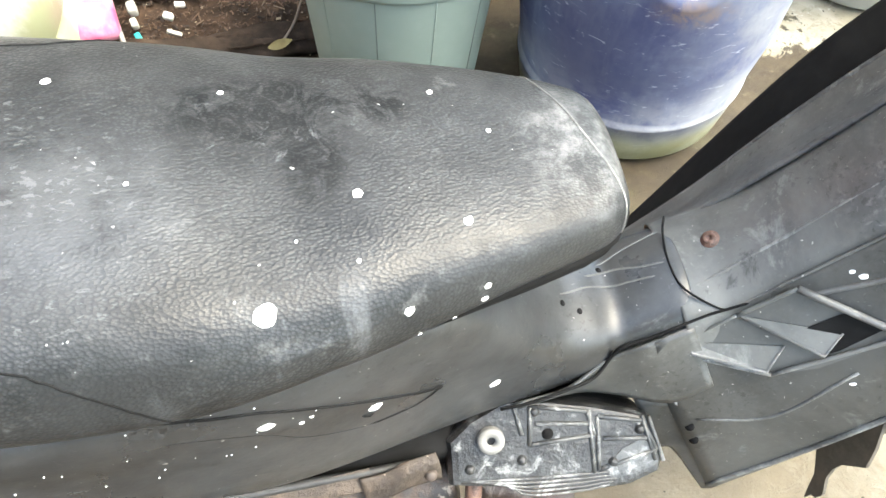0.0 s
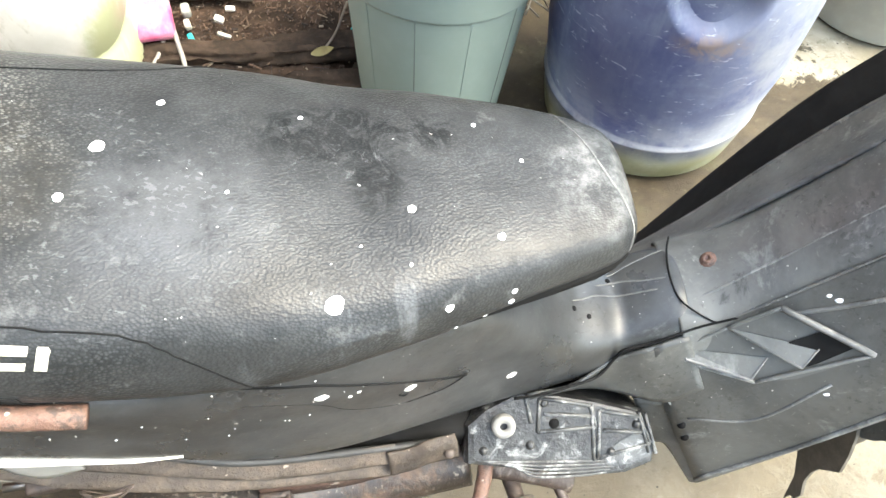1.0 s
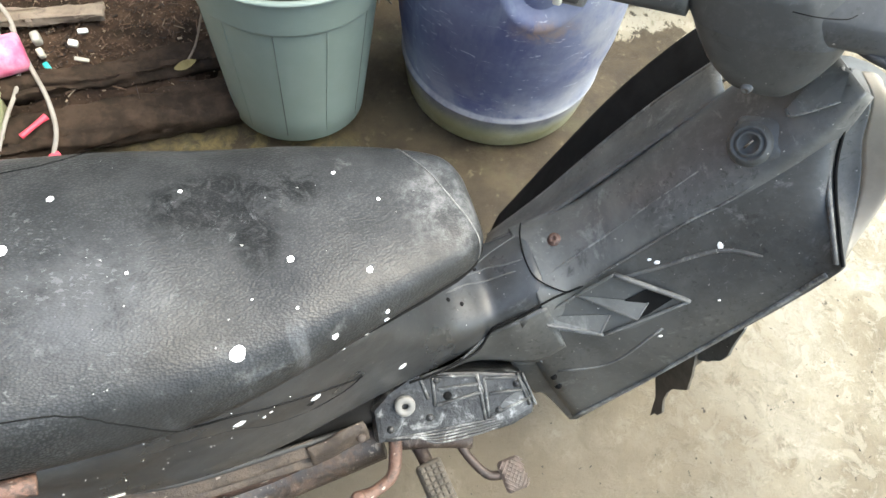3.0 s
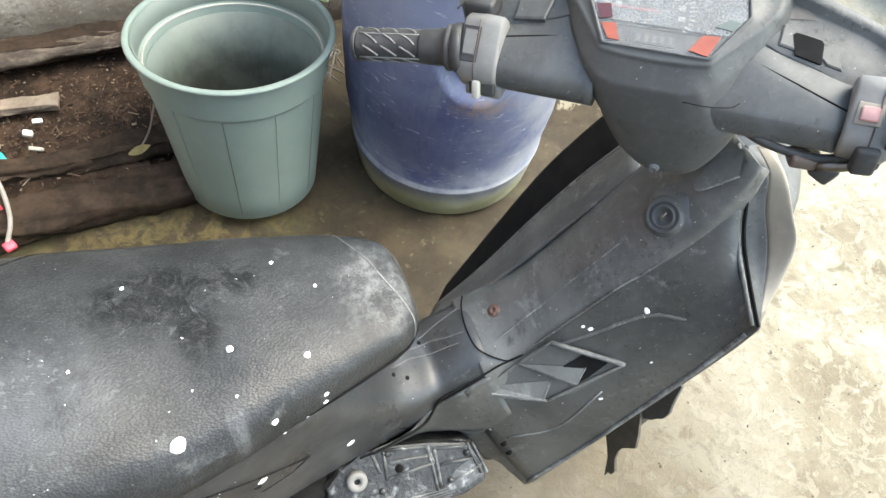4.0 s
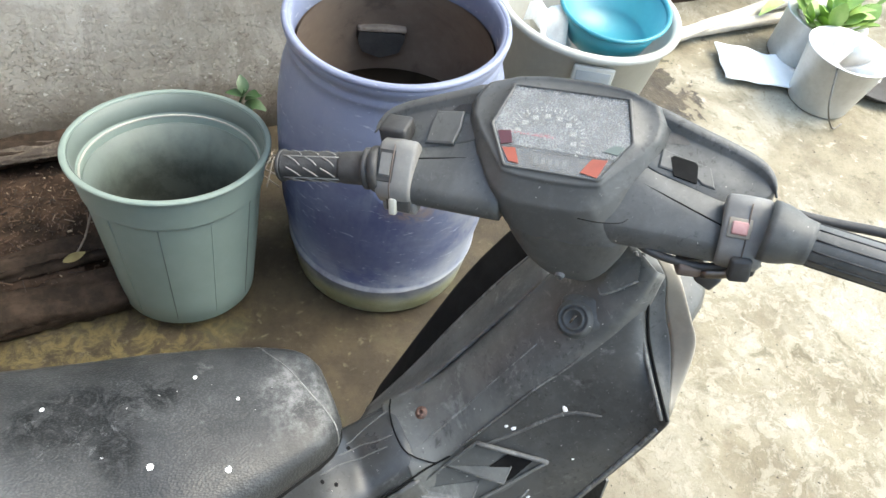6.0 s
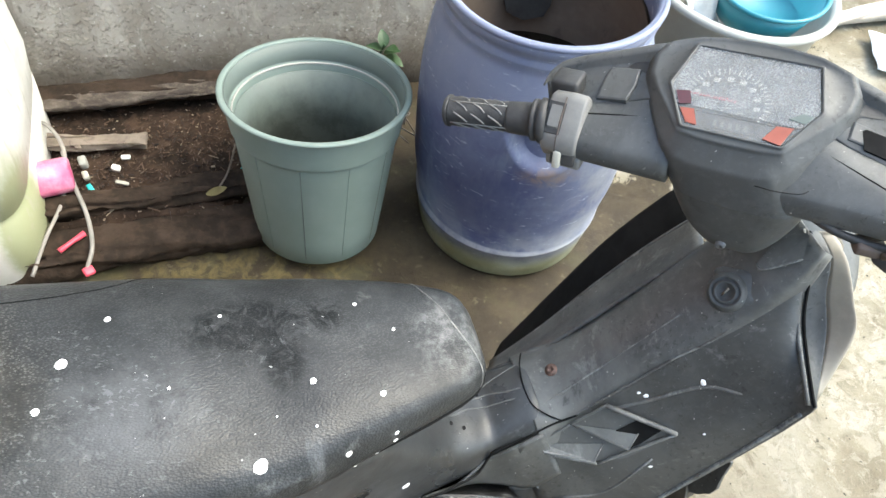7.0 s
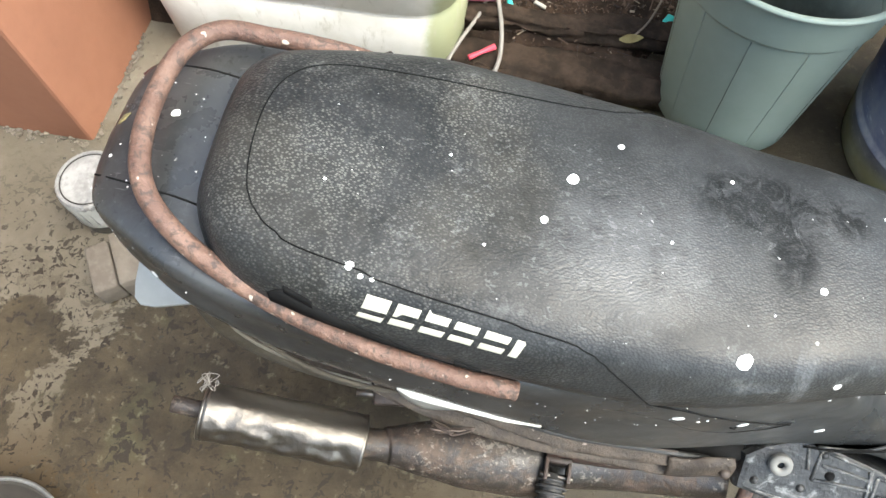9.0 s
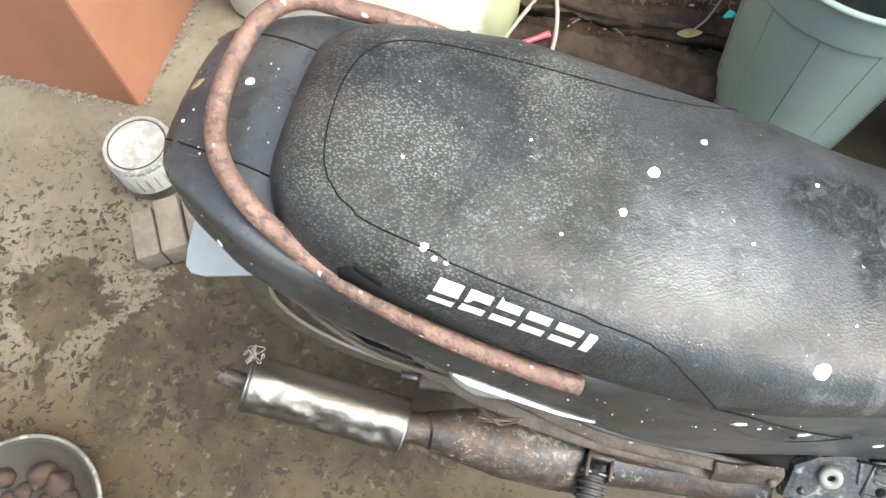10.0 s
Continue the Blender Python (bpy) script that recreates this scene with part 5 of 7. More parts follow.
part("moulded_edge", tube([on_shield(p, .0) for p in spline([(.446, -.09, .508), (.49, -.11, .555), (.536, -.13, .607), (.575, -.15, .62)], 6)], [.001] + [.0026] * 17 + [.001], 8, 1), M_EDGE, right_shield)
part("moulded_edge", tube([on_shield(p, .0) for p in spline([(.4, -.14, .36), (.456, -.172, .398), (.498, -.167, .485)], 6)], .0018, 8, 1), M_EDGE, right_shield)
part("moulded_edge", tube([on_shield(p, .001) for p in spline([(.394, -.092, .495), (.438, -.086, .536), (.5, -.091, .609), (.542, -.096, .659), (.571, -.092, .704)], 6)], .0014, 8, 1), M_EDGE, right_shield)
part("moulded_edge", tube([on_shield(p, .0) for p in spline([(.43, -.198, .245), (.497, -.2, .36), (.55, -.2, .48), (.595, -.2, .59), (.608, -.2, .645)], 6)], .003, 8, 1), M_EDGE, right_shield)
for i, (p, r) in enumerate([((.535, -.128, .613), .0046), ((.49, -.105, .56), .0036), ((.482, -.1, .56), .0025), ((.55, -.16, .55), .002), ((.5, -.17, .47), .003)]):
    b = bmesh.new()
    spot(SH_BVH, p, r, b, 0.7, 90 + i)
    part("paint_spot", b, M_PAINT, right_shield, "dried white paint drop")
for p in ((.4, -.13, .345), (.405, -.145, .33)):
    q = on_shield(p)
    part("hole", disc_on(q, (-.7, -.3, .6), [(0, .0012), (.005, .001), (.0055, -.001)], 12), M_DARK, right_shield)


def front_side(side, c0, c1):
    g = [[(.624, .014, .797), (.634, .01, .794), (.643, .013, .788), (.654, .018, .79), (.66, .025, .787)],
         [(.624, .034, .772), (.635, .035, .776), (.643, .04, .779), (.655, .048, .784), (.66, .054, .773)],
         [(.624, .056, .738), (.635, .06, .741), (.643, .064, .744), (.656, .08, .757), (.66, .088, .751)],
         [(.624, .09, .702), (.635, .093, .706), (.643, .097, .711), (.656, .11, .727), (.66, .114, .722)],
         [(.612, .16, .668), (.619, .157, .662), (.625, .154, .658), (.635, .15, .65), (.64, .147, .64)]]
    return patch([[(x, YC + side * y, z) for x, y, z in r[c0:c1]] for r in g], 5)


# Tan is dust plus the outside light on this facet, put into the colour
tan_side = solid(part("front_cowl_side", front_side(-1, 2, 5), M_TAN, bike, "dusty tan outer cowl panel, its lit look painted in"), 0.004)
solid(part("inner_strip", front_side(-1, 0, 3), M_COWL, tan_side, "grey strip beside the shield"), 0.004)
EDGE_LINE = [(.62, YC - .012, .799), (.623, YC - .042, .766), (.623, YC - .08, .712), (.612, YC - .16, .668)]
part("panel_gap", tube(spline(EDGE_LINE, 6), .0018, 8, 1), M_DARK, tan_side)
part("shield_edge", tube(spline([(x - .006, y + .004, z) for x, y, z in EDGE_LINE], 6), .0028, 8, 1), M_PLASTIC, bike)
CAM_N = Vector((-0.598, -0.372, 0.71))
TRIM = [(.583, -.052, .745), (.585, -.062, .746), (.61, -.075, .777), (.618, -.058, .796), (.612, -.04, .789), (.598, -.045, .769)]
trim = part("trim_panel", raised(TRIM, [.012] * 6, .01, CAM_N), M_PLASTIC, bike, smooth=False)
part("worn_edge", tube([Vector(p) + CAM_N * .012 for p in TRIM[:3]], .0013, 6, 3), M_EDGE, trim)
bm = raised([(.55, -.029, .718), (.581, -.056, .743), (.577, -.096, .722), (.557, -.087, .702), (.541, -.059, .695)], [0] * 5, .04, KEY_N)
bmesh.ops.bevel(bm, geom=bm.edges[:], offset=.011, segments=4, affect="EDGES", profile=.5)
part("lock_housing", bm, M_PLASTIC, bike)
part("front_cowl", loft([[(x + f * .02 * math.cos(t), YC + w * math.sin(t), z + .05 * math.cos(t)) for t in [2 * math.pi * k / 20 for k in range(20)]] for x, w, z, f in ((.685, .03, .7, 1), (.7, .07, .66, 1), (.71, .1, .6, 1), (.69, .08, .5, 1), (.66, .05, .44, 1))]), M_TAN, bike, "dusty tan front cowl")

# Handlebar, turned to the lock
HO = pose(0.5075, 0.015, 0.906, 0, 0, 45) @ pose(0, 0, 0, -14, 0, 0)
HD = HO @ pose(0, 0, 0, 0, -24, 0)


def ho(f, r, u):
    """Forward, right and up from the middle of the bars."""
    return HO @ Vector((f, -r, u))


def hd(f, r, h):
    """The same on the plane of the dial, which leans towards the rider."""
    return HD @ Vector((f, -r, h))


def sq(c, p):
    return math.copysign(abs(c) ** p, c)


def hold(poly, d):
    """Doubles each inner corner of an open line, so that it stays crisp but slightly rounded."""
    p = [Vector(q) for q in poly]
    out = [p[0]]
    for a, b, c in zip(p, p[1:], p[2:]):
        out += [b + (a - b).normalized() * min(d, (a - b).length / 3), b + (c - b).normalized() * min(d, (c - b).length / 3)]
    return out + [p[-1]]


def around(half, n=128, c=0.035):
    """Points at even angles round a mirror-symmetric outline given as (forward, right) from rear to front."""
    poly = [Vector(q) for q in half] + [Vector((f, -r)) for f, r in half[-2:0:-1]]
    out = []
    for k in range(n):
        t = 2 * math.pi * (k + .5) / n
        d = Vector((math.cos(t), math.sin(t)))
        best = None
        for a, b in zip(poly, poly[1:] + poly[:1]):
            a, b = a - Vector((c, 0)), b - Vector((c, 0))
            e = b - a
            den = d.x * e.y - d.y * e.x
            if abs(den) > 1e-9:
                s2 = (a.x * e.y - a.y * e.x) / den
                w = (a.x * d.y - a.y * d.x) / den
                if s2 > 0 and -1e-6 <= w <= 1 + 1e-6:
                    best = s2 if best is None else min(best, s2)
        out.append((c + d.x * best, d.y * best))
    return out


LENS = [(-.0115, 0), (-.0115, .0465), (.033, .0705), (.0805, .058), (.0805, 0)]
PLATEAU = [(-.022, 0), (-.021, .03), (-.018, .05), (.004, .068), (.025, .085), (.042, .095), (.062, .097), (.08, .088), (.091, .058), (.095, .03), (.096, 0)]
WAIST = [(-.0455, 0), (-.045, .03), (-.041, .048), (-.024, .066), (-.002, .08), (.022, .094), (.045, .103), (.065, .105), (.085, .096), (.096, .062), (.1, .03), (.101, 0)]


def pod_ring(outline, k, h, rim=0.0):
    return [hd(.035 + (f - .035) * k, r * k, h + rim * max(0, min(1, (f - .06) / .03))) for f, r in around(outline)]


def neck_ring(u, cr, hr, f0, f1, share):
    """The waist of the pod drawn in towards the neck by a share."""
    out = []
    for f, r in around(WAIST):
        p = HO.inverted() @ hd(f, r, -.02)
        fm, fh = (f0 + f1) / 2, (f1 - f0) / 2
        t = math.atan2((-p.y - cr) / hr, (p.x - fm) / fh)
        q = Vector((fm + fh * sq(math.cos(t), .55), -(cr + hr * sq(math.sin(t), .55)), u))
        out.append(HO @ p.lerp(q, share))
    return out


pod = loft([pod_ring(LENS, 1, -.012), pod_ring(LENS, 1, -.0004), pod_ring(LENS, 1.008, .0014), pod_ring(LENS, 1.04, .0016), pod_ring(LENS, 1.055, .0), pod_ring(LENS, 1.06, -.0006), pod_ring(PLATEAU, .95, -.0012, .003), pod_ring(PLATEAU, .985, -.0016, .005), pod_ring(PLATEAU, 1.0, -.0034, .004), pod_ring(PLATEAU, 1.03, -.006, .002), pod_ring(WAIST, .96, -.0128), pod_ring(WAIST, 1, -.017), neck_ring(-.06, .014, .074, -.037, .08, .45), neck_ring(-.065, .016, .073, -.037, .08, .8), neck_ring(-.071, .0185, .0708, -.0367, .078, 1.0)], caps=False)
cover = part("handlebar_cover", pod, M_COWL, bike, "faded black plastic handlebar cover")
NECK = [(-.069, .0185, .0705, -.0365, .078), (-.09, .0215, .065, -.035, .075), (-.115, .0235, .053, -.032, .07), (-.133, .026, .04, -.027, .06), (-.145, .028, .029, -.02, .05), (-.151, .03, .018, -.008, .04), (-.153, .03, .004, .008, .02)]
part("neck_cover", loft([[ho((f0 + f1) / 2 + (f1 - f0) / 2 * sq(math.cos(t), .55), cr + hr * sq(math.sin(t), .55), u) for t in [2 * math.pi * j / 48 for j in range(48)]] for u, cr, hr, f0, f1 in [tuple(q) for q in spline5(NECK, 4)]]), M_COWL, cover, "black plastic steering neck cover")
part("seam_line", tube([ho(-.0392, .035, -.0335), ho(-.0385, .055, -.0345), ho(-.034, .075, -.0345), ho(-.027, .082, -.034)], .0005, 6, 6), M_DARK, cover)
part("screw", disc_on(ho(-.0295, .019, -.133), HO.to_3x3() @ Vector((-.9, 0, -.1)), [(0, .0016), (.0014, .0016), (.0019, .003), (.004, .003), (.0052, .0015), (.0058, -.003)], 18), M_EDGE, cover, "worn steel screw")
# wings: a hooded upper shelf and a housing round the bar
WING = [(.06, .092, -.004, .022, -.01), (.09, .083, -.0045, .018, -.014), (.103, .0795, -.006, .0145, -.0175), (.13, .0735, -.014, .009, -.023), (.165, .066, -.0235, .001, -.031), (.185, .0595, -.0275, .006, -.036), (.2, .0515, -.03, .013, -.037), (.209, .041, -.0325, .022, -.038), (.2125, .033, -.0345, .027, -.0385)]
def shelf(r):
    """Height of the wing's upper face at a distance from the middle."""
    pts = ((.06, -.01), (.09, -.014), (.103, -.0175), (.13, -.023), (.165, -.031), (.2, -.037))
    for (r0, a), (r1, c) in zip(pts, pts[1:]):
        if r <= r1:
            return a + (c - a) * (r - r0) / (r1 - r0)
    return pts[-1][1]


for sg in (-1, 1):
    rows = []
    for r, rim, h, rear, fl in [tuple(q) for q in spline5(WING, 4)]:
        fl = min(fl, h - .001)
        line = [(rim - .012, h - .035), (rim + .0005, h - .014), (rim, h - .002), (rim - .004, h), (rim - .011, h - .0008), (rim - .016, fl), ((rim + rear) / 2 - .004, fl), (rear, fl), (rear - .006, fl - .03)]
        rows.append([hd(q.x, sg * r, q.y) for q in hold([Vector((a, c, 0)) for a, c in line], .0014)])
    wing = part("wing", loft(rows, close=False), M_COWL, cover, "hooded end of the handlebar cover")
    solid(wing, .002)
    rows = []
    for j in range(13):
        r = .05 + .118 * j / 12
        k = max(0, min(1, (r - .09) / .078))
        top = (.004 - .02 * k, -.016 - .018 * k) if sg > 0 else (.006 - .01 * k, -.02 - .009 * k)
        fr = (.018 - .0115 * max(0, (r - .09) / .075)) if r > .09 else .02
        back = (fr * .9135 - shelf(r) * .4067, fr * .4067 + shelf(r) * .9135 - .0012)
        out = [(.03, -.034), (back[0] + .002, back[1] - .003), back, top, (-.026, -.042) if sg > 0 else (-.016, -.033), (-.029, -.047) if sg > 0 else (-.029, -.043), (-.031, -.063) if sg > 0 else (-.0335, -.056), (-.028, -.0705), (.002, -.078), (.03, -.06)]
        rows.append([ho(q.x, sg * r, q.y) for q in hold([Vector((a, c, 0)) for a, c in out], .003)])
    part("bar_housing", loft(rows), M_COWL, cover)
    part("seam_line", tube([ho(.007 - .02 * k if sg > 0 else .008 - .01 * k, sg * (.09 + .078 * k), (-.0155 - .018 * k) if sg > 0 else -.0195 - .009 * k) for k in (0, .3, .6, 1)], .0009, 6, 4), M_DARK, cover)
    # A flat dark face takes the place of the shaded recess
    b = bmesh.new()
    b.faces.new([b.verts.new(hd(f, sg * r, shelf(r) + .0008)) for f, r in ((.047, .1), (.05, .112), (.053, .126), (.061, .118), (.0615, .104), (.058, .0985))])
    part("pocket", b, M_RUBBER, cover, "flat dark patch painting the shade of a moulded pocket")
part("pad", loft([[hd(.03 + .02 * k * a, -.127 + .0185 * k * c, shelf(.127 - .0185 * k * c) + h) for a, c in ((-1, -1), (-1, .8), (0, 1), (1, .9), (1, -.85), (.2, -1))] for k, h in ((1.05, -.004), (1, .0035), (.9, .0045))]), M_COWL, cover, smooth=False)
part("pad", loft([[hd(f, r, shelf(r) + h) for f, r in ((.041 + w, .1 - w), (.033, .149 + w), (.012 - w, .156 + w), (.0135 - w, .143), (.017 - w, .139), (.021 - w, .1 - w))] for w, h in ((.001, -.004), (0, .0012), (-.0015, .0022))]), M_COWL, cover, smooth=False)
part("switch_hole", loft([[hd(f, r, shelf(r) + h) for f, r in ((.036, .112), (.0345, .134), (.0315, .1365), (.0135, .1385), (.0125, .137), (.015, .1155), (.033, .1095))] for h in (-.002, .0025)]), M_DARK, cover, "empty square switch hole", smooth=False)

# dial under its scratched lens
dash = part("instrument_panel", loft([pod_ring(LENS, .998, -.012), pod_ring(LENS, .998, -.0052)]), M_FACE, bike, "small speedometer panel under a scratched clear lens", smooth=False)
for k in range(31):
    t = math.radians(-5 + 215 * k / 30)
    f, r = .026 + .0355 * math.sin(t), -.0155 - .0395 * math.cos(t)
    part("dial_mark", box((.0011 if k % 2 else .0016, .0045 if k % 2 else .0068, .0006), HD @ pose(f, -r, -.0048) @ pose(0, 0, 0, 0, 0, math.degrees(-t)), 0), M_BIT, dash, smooth=False)
for k in range(8):
    t = math.radians(12 + 170 * k / 7)
    f, r = .026 + .0265 * math.sin(t), -.0155 - .03 * math.cos(t)
    part("dial_mark", box((.0048, .0062, .0006), HD @ pose(f, -r, -.0048)), M_BIT, dash, "white bar for a dial figure", smooth=False)
part("needle", loft([[hd(.0285 + w, r, h) for w, h in ((-s2, -.0044), (s2, -.0044), (s2, -.0034), (-s2, -.0034))] for r, s2 in ((-.051, .0008), (-.02, .0013), (-.0055, .0017))]), M_RED, dash, "red pointer", smooth=False)


def flat_piece(name, corners, h, material, label=""):
    return part(name, loft([[hd(f, r, z) for f, r in corners] for z in (h - .0012, h)]), material, dash, label, smooth=False)


flat_piece("mileage_window", [(.0095, -.0365), (.0105, .022), (-.0095, .027), (-.0092, -.028)], -.0042, M_RUBBER, "grey mileage window")
flat_piece("mileage_drum", [(.0055, -.024), (.006, .014), (-.0055, .016), (-.0055, -.02)], -.0032, M_FACE)
for k in range(5):
    flat_piece("mileage_mark", [(.0035, -.02 + .0072 * k), (.0035, -.0165 + .0072 * k), (-.0035, -.016 + .0072 * k), (-.0035, -.0195 + .0072 * k)], -.0026, M_SWITCH)
flat_piece("indicator_lens", [(.0253, -.064), (.0275, -.0507), (.0140, -.0455), (.0105, -.0565)], .0009, M_MAROON, "dark red indicator lens")
flat_piece("indicator_lens", [(.0072, -.0548), (.0085, -.041), (-.0083, -.0335), (-.0075, -.0445)], .0009, M_AMBER, "orange indicator lens")
flat_piece("indicator_lens", [(-.0075, .0285), (.0088, .037), (.0101, .0523), (-.0105, .0455)], .0009, M_AMBER, "orange indicator lens")
flat_piece("indicator_lens", [(.019, .0455), (.0275, .056), (.0264, .0655), (.0171, .0605)], .0009, M_SHADED_GREEN, "grey-green indicator lens")
flat_piece("panel_bar", [(.0108, -.05), (.0118, .0445), (.0105, .0445), (.0095, -.049)], -.0034, M_RUBBER)
part("lens", loft([[hd(f, r, h) for f, r in ((.0118, -.0588), (.033, -.0704), (.0804, -.0578), (.0804, .0578), (.033, .0704), (.0118, .0588))] for h in (-.0012, .0002)]), M_LENS, dash, "dusty pebbled clear lens", smooth=False)
part("lens_strip", loft([[hd(f, r, h) for f, r in ((.0114, -.0586), (.0114, .0586), (-.0114, .0464), (-.0114, -.0464))] for h in (-.0012, -.0004)]), M_LENS2, dash, "smooth scratched strip of the lens", smooth=False)
part("lens_scratch", tube([hd(.0366, .0244, .0003), hd(.025, .032, .0003), hd(.003, .0452, .0003)], .0003, 5, 3), M_SWITCH, dash)

# switch housings, grips and levers
for sg in (-1, 1):
    rc_ = .168 if sg < 0 else .188
    w = .0205
    sw_rings = []
    for r, k in ((rc_ - w, .93), (rc_ - w + .003, 1.0), (rc_ - .002, 1.02), (rc_ + w - .003, .99), (rc_ + w, .9)):
        sec = [(-.032, -.068), (-.038, -.055), (-.035, -.042), (-.005, -.0085), (.006, -.0075), (.014, -.016), (.014, -.062), (.0, -.072), (-.024, -.072)]
        line = hold([Vector(((f + .01) * k - .01, (u + .04) * k - .04, 0)) for f, u in sec + sec[:1]], .003)[:-1]
        sw_rings.append([ho(q.x, sg * r, q.y) for q in line])
    sw = part("switch_housing", loft(sw_rings), M_SWITCH, bike, "dusty grey switch housing")
    part("clamp_line", tube([ho(f, sg * (rc_ + .002), u) for f, u in ((-.033, -.066), (-.0388, -.055), (-.0358, -.0415), (-.005, -.0072))], .0007, 5, 1), M_PEDAL, sw)
    if sg < 0:
        part("button_well", loft([[ho(f, -r, u + z) for f, r, u in ((-.032, .168, -.0385), (-.032, .187, -.0385), (-.0095, .187, -.0133), (-.0095, .168, -.0133))] for z in (-.004, .0012)]), M_RUBBER, sw, smooth=False)
        part("button", loft([[ho(f, -r, u + z) for f, r, u in ((-.0285, .1715, -.0346), (-.0285, .1835, -.0346), (-.013, .1835, -.0172), (-.013, .1715, -.0172))] for z in (-.002, .0036)]), M_SWITCH, sw, "square grey horn button", smooth=False)
        part("lever_mount", box((.03, .032, .022), HO @ pose(.024, .18, -.011, 0, 0, 0), .004), M_RUBBER, bike, "black lever mount behind the housing")
        part("lower_tab", box((.03, .04, .016), HO @ pose(-.018, .163, -.073, 0, 0, 0), .003), M_SWITCH, sw)
        part("toggle_well", box((.006, .028, .02), HO @ pose(-.034, .162, -.064, 0, 12, 0), .002), M_RUBBER, sw)
        part("toggle", box((.009, .0085, .02), HO @ pose(-.038, .167, -.066, 0, 15, 0), .002), M_LOGO, sw, "cream dip switch")
    else:
        part("button_well", box((.004, .021, .019), HO @ pose(-.0205, -.183, -.0262, 0, 48, 0), .001), M_TAN, sw)
        part("button", box((.007, .0145, .0125), HO @ pose(-.0222, -.183, -.0248, 0, 48, 0), .0016), M_BUTTON, sw, "faded pink start button")
        part("toggle", box((.014, .02, .026), HO @ pose(-.0385, -.191, -.06, 0, 10, 8), .004, 3), M_RUBBER, sw, "black rotary light switch")
        part("lower_tab", box((.03, .036, .02), HO @ pose(-.012, -.19, -.074), .005, 3), M_RUBBER, sw)
    a0, a1 = (ho(-.012, -.192, -.04), ho(-.028, -.309, -.046)) if sg < 0 else (ho(-.012, .206, -.03), ho(-.03, .345, -.041))
    d = a1 - a0
    ax = d.normalized()
    e1 = ax.orthogonal().normalized()
    e2 = ax.cross(e1)
    part("collar", tube([a0 - ax * .004, a0 + ax * .004, a0 + ax * .007, a0 + ax * .009, a0 + ax * .013, a0 + ax * .016, a0 + ax * .036, a0 + ax * .042] if sg < 0 else [a0, a0 + ax * .012, a0 + ax * .022, a0 + ax * .03, a0 + ax * .04], [.025, .0255, .021, .0235, .0235, .019, .0182, .0175] if sg < 0 else [.03, .029, .026, .0225, .021], 24, 2), M_RUBBER if sg < 0 else M_COWL, bike, "black rubber grip collar")
    g0, rad = (.036, .0168) if sg < 0 else (.03, .0205)
    n_g = d.length - g0
    grip = part("grip", tube([a0 + ax * (g0 + n_g * x) for x in (0, .02, .5, .9, .93, .97, 1)], [rad * .96, rad, rad, rad, rad * 1.1, rad * 1.08, rad * .9], 26, 3), M_GRIP if sg < 0 else M_COWL, bike, "dusty ribbed rubber grip")
    nrib = 8 if sg < 0 else 12
    for k in range(nrib):
        t = 2 * math.pi * k / nrib
        if sg < 0:
            for j in range(3):
                p0 = a0 + ax * (g0 + n_g * (.12 + .25 * j))
                part("rib", tube([p0 + (e1 * math.cos(t + w2) + e2 * math.sin(t + w2)) * (rad + .0002) + ax * x for x, w2 in ((0, 0), (.006, .3), (.016, .62))], .001, 6, 3), M_SWITCH, grip)
        else:
            part("rib", tube([a0 + ax * (g0 + n_g * x) + (e1 * math.cos(t) + e2 * math.sin(t)) * rad for x in (.1, .4, .7, .88)], .001, 6, 2), M_GRIP, grip)
    if sg < 0:
        for k in range(4):
            t = 2 * math.pi * (k + .4) / 4
            part("rib", tube([a0 + ax * (g0 + n_g * x) + (e1 * math.cos(t) + e2 * math.sin(t)) * (rad + .0002) for x in (.06, .5, .88)], .0008, 6, 2), M_SWITCH, grip)
part("brake_lever", tube([ho(.028, .2, -.035), ho(.03, .228, -.041), ho(.031, .264, -.045), ho(.03, .322, -.047), ho(.02, .37, -.05)], [.007, .006, .0052, .005, .006], 10, 5), M_RUBBER, bike, "black brake lever")
part("throttle_cable", tube([ho(.0, .075, -.075), ho(-.028, .105, -.069), ho(-.03, .133, -.075), ho(-.028, .16, -.078), ho(-.026, .185, -.07)], .0042, 8, 5), M_RUBBER, bike, "black throttle cable")
part("lever_pivot", box((.02, .03, .012), HO @ pose(-.026, -.148, -.083, 15, 0, 20), .003), M_PEDAL, bike, "scratched steel lever pivot")
part("lever_pivot", box((.014, .022, .02), HO @ pose(-.027, -.167, -.092, 30, 10, 0), .004), M_RUBBER, bike)
part("cable_end", tube([ho(-.03, .16, -.085), ho(-.03, .185, -.077), ho(-.025, .208, -.06)], .0052, 8, 4), M_STEEL, bike, "bright worn cable end")

# Grab rail, exhaust, engine
RAIL = [(-.153, -.187, .66), (-.2, -.187, .672), (-.27, -.183, .69), (-.34, -.172, .712), (-.4, -.156, .74), (-.445, -.135, .762), (-.475, -.105, .775), (-.49, -.06, .778), (-.492, -.005, .778), (-.484, .032, .777), (-.46, .056, .774), (-.42, .061, .767), (-.385, .067, .757), (-.34, .075, .738), (-.29, .08, .71)]
part("grab_rail", tube(RAIL, .0088, 14, 6), M_RUST, bike, "rusty pinkish-brown tubular grab rail")
part("rail_bracket", box((.05, .02, .012), pose(-.335, .07, .73, 0, -10, 25), .003), M_RUST2, bike)
s0, s1 = Vector((-.522, -.212, .370)), Vector((-.325, -.206, .318))
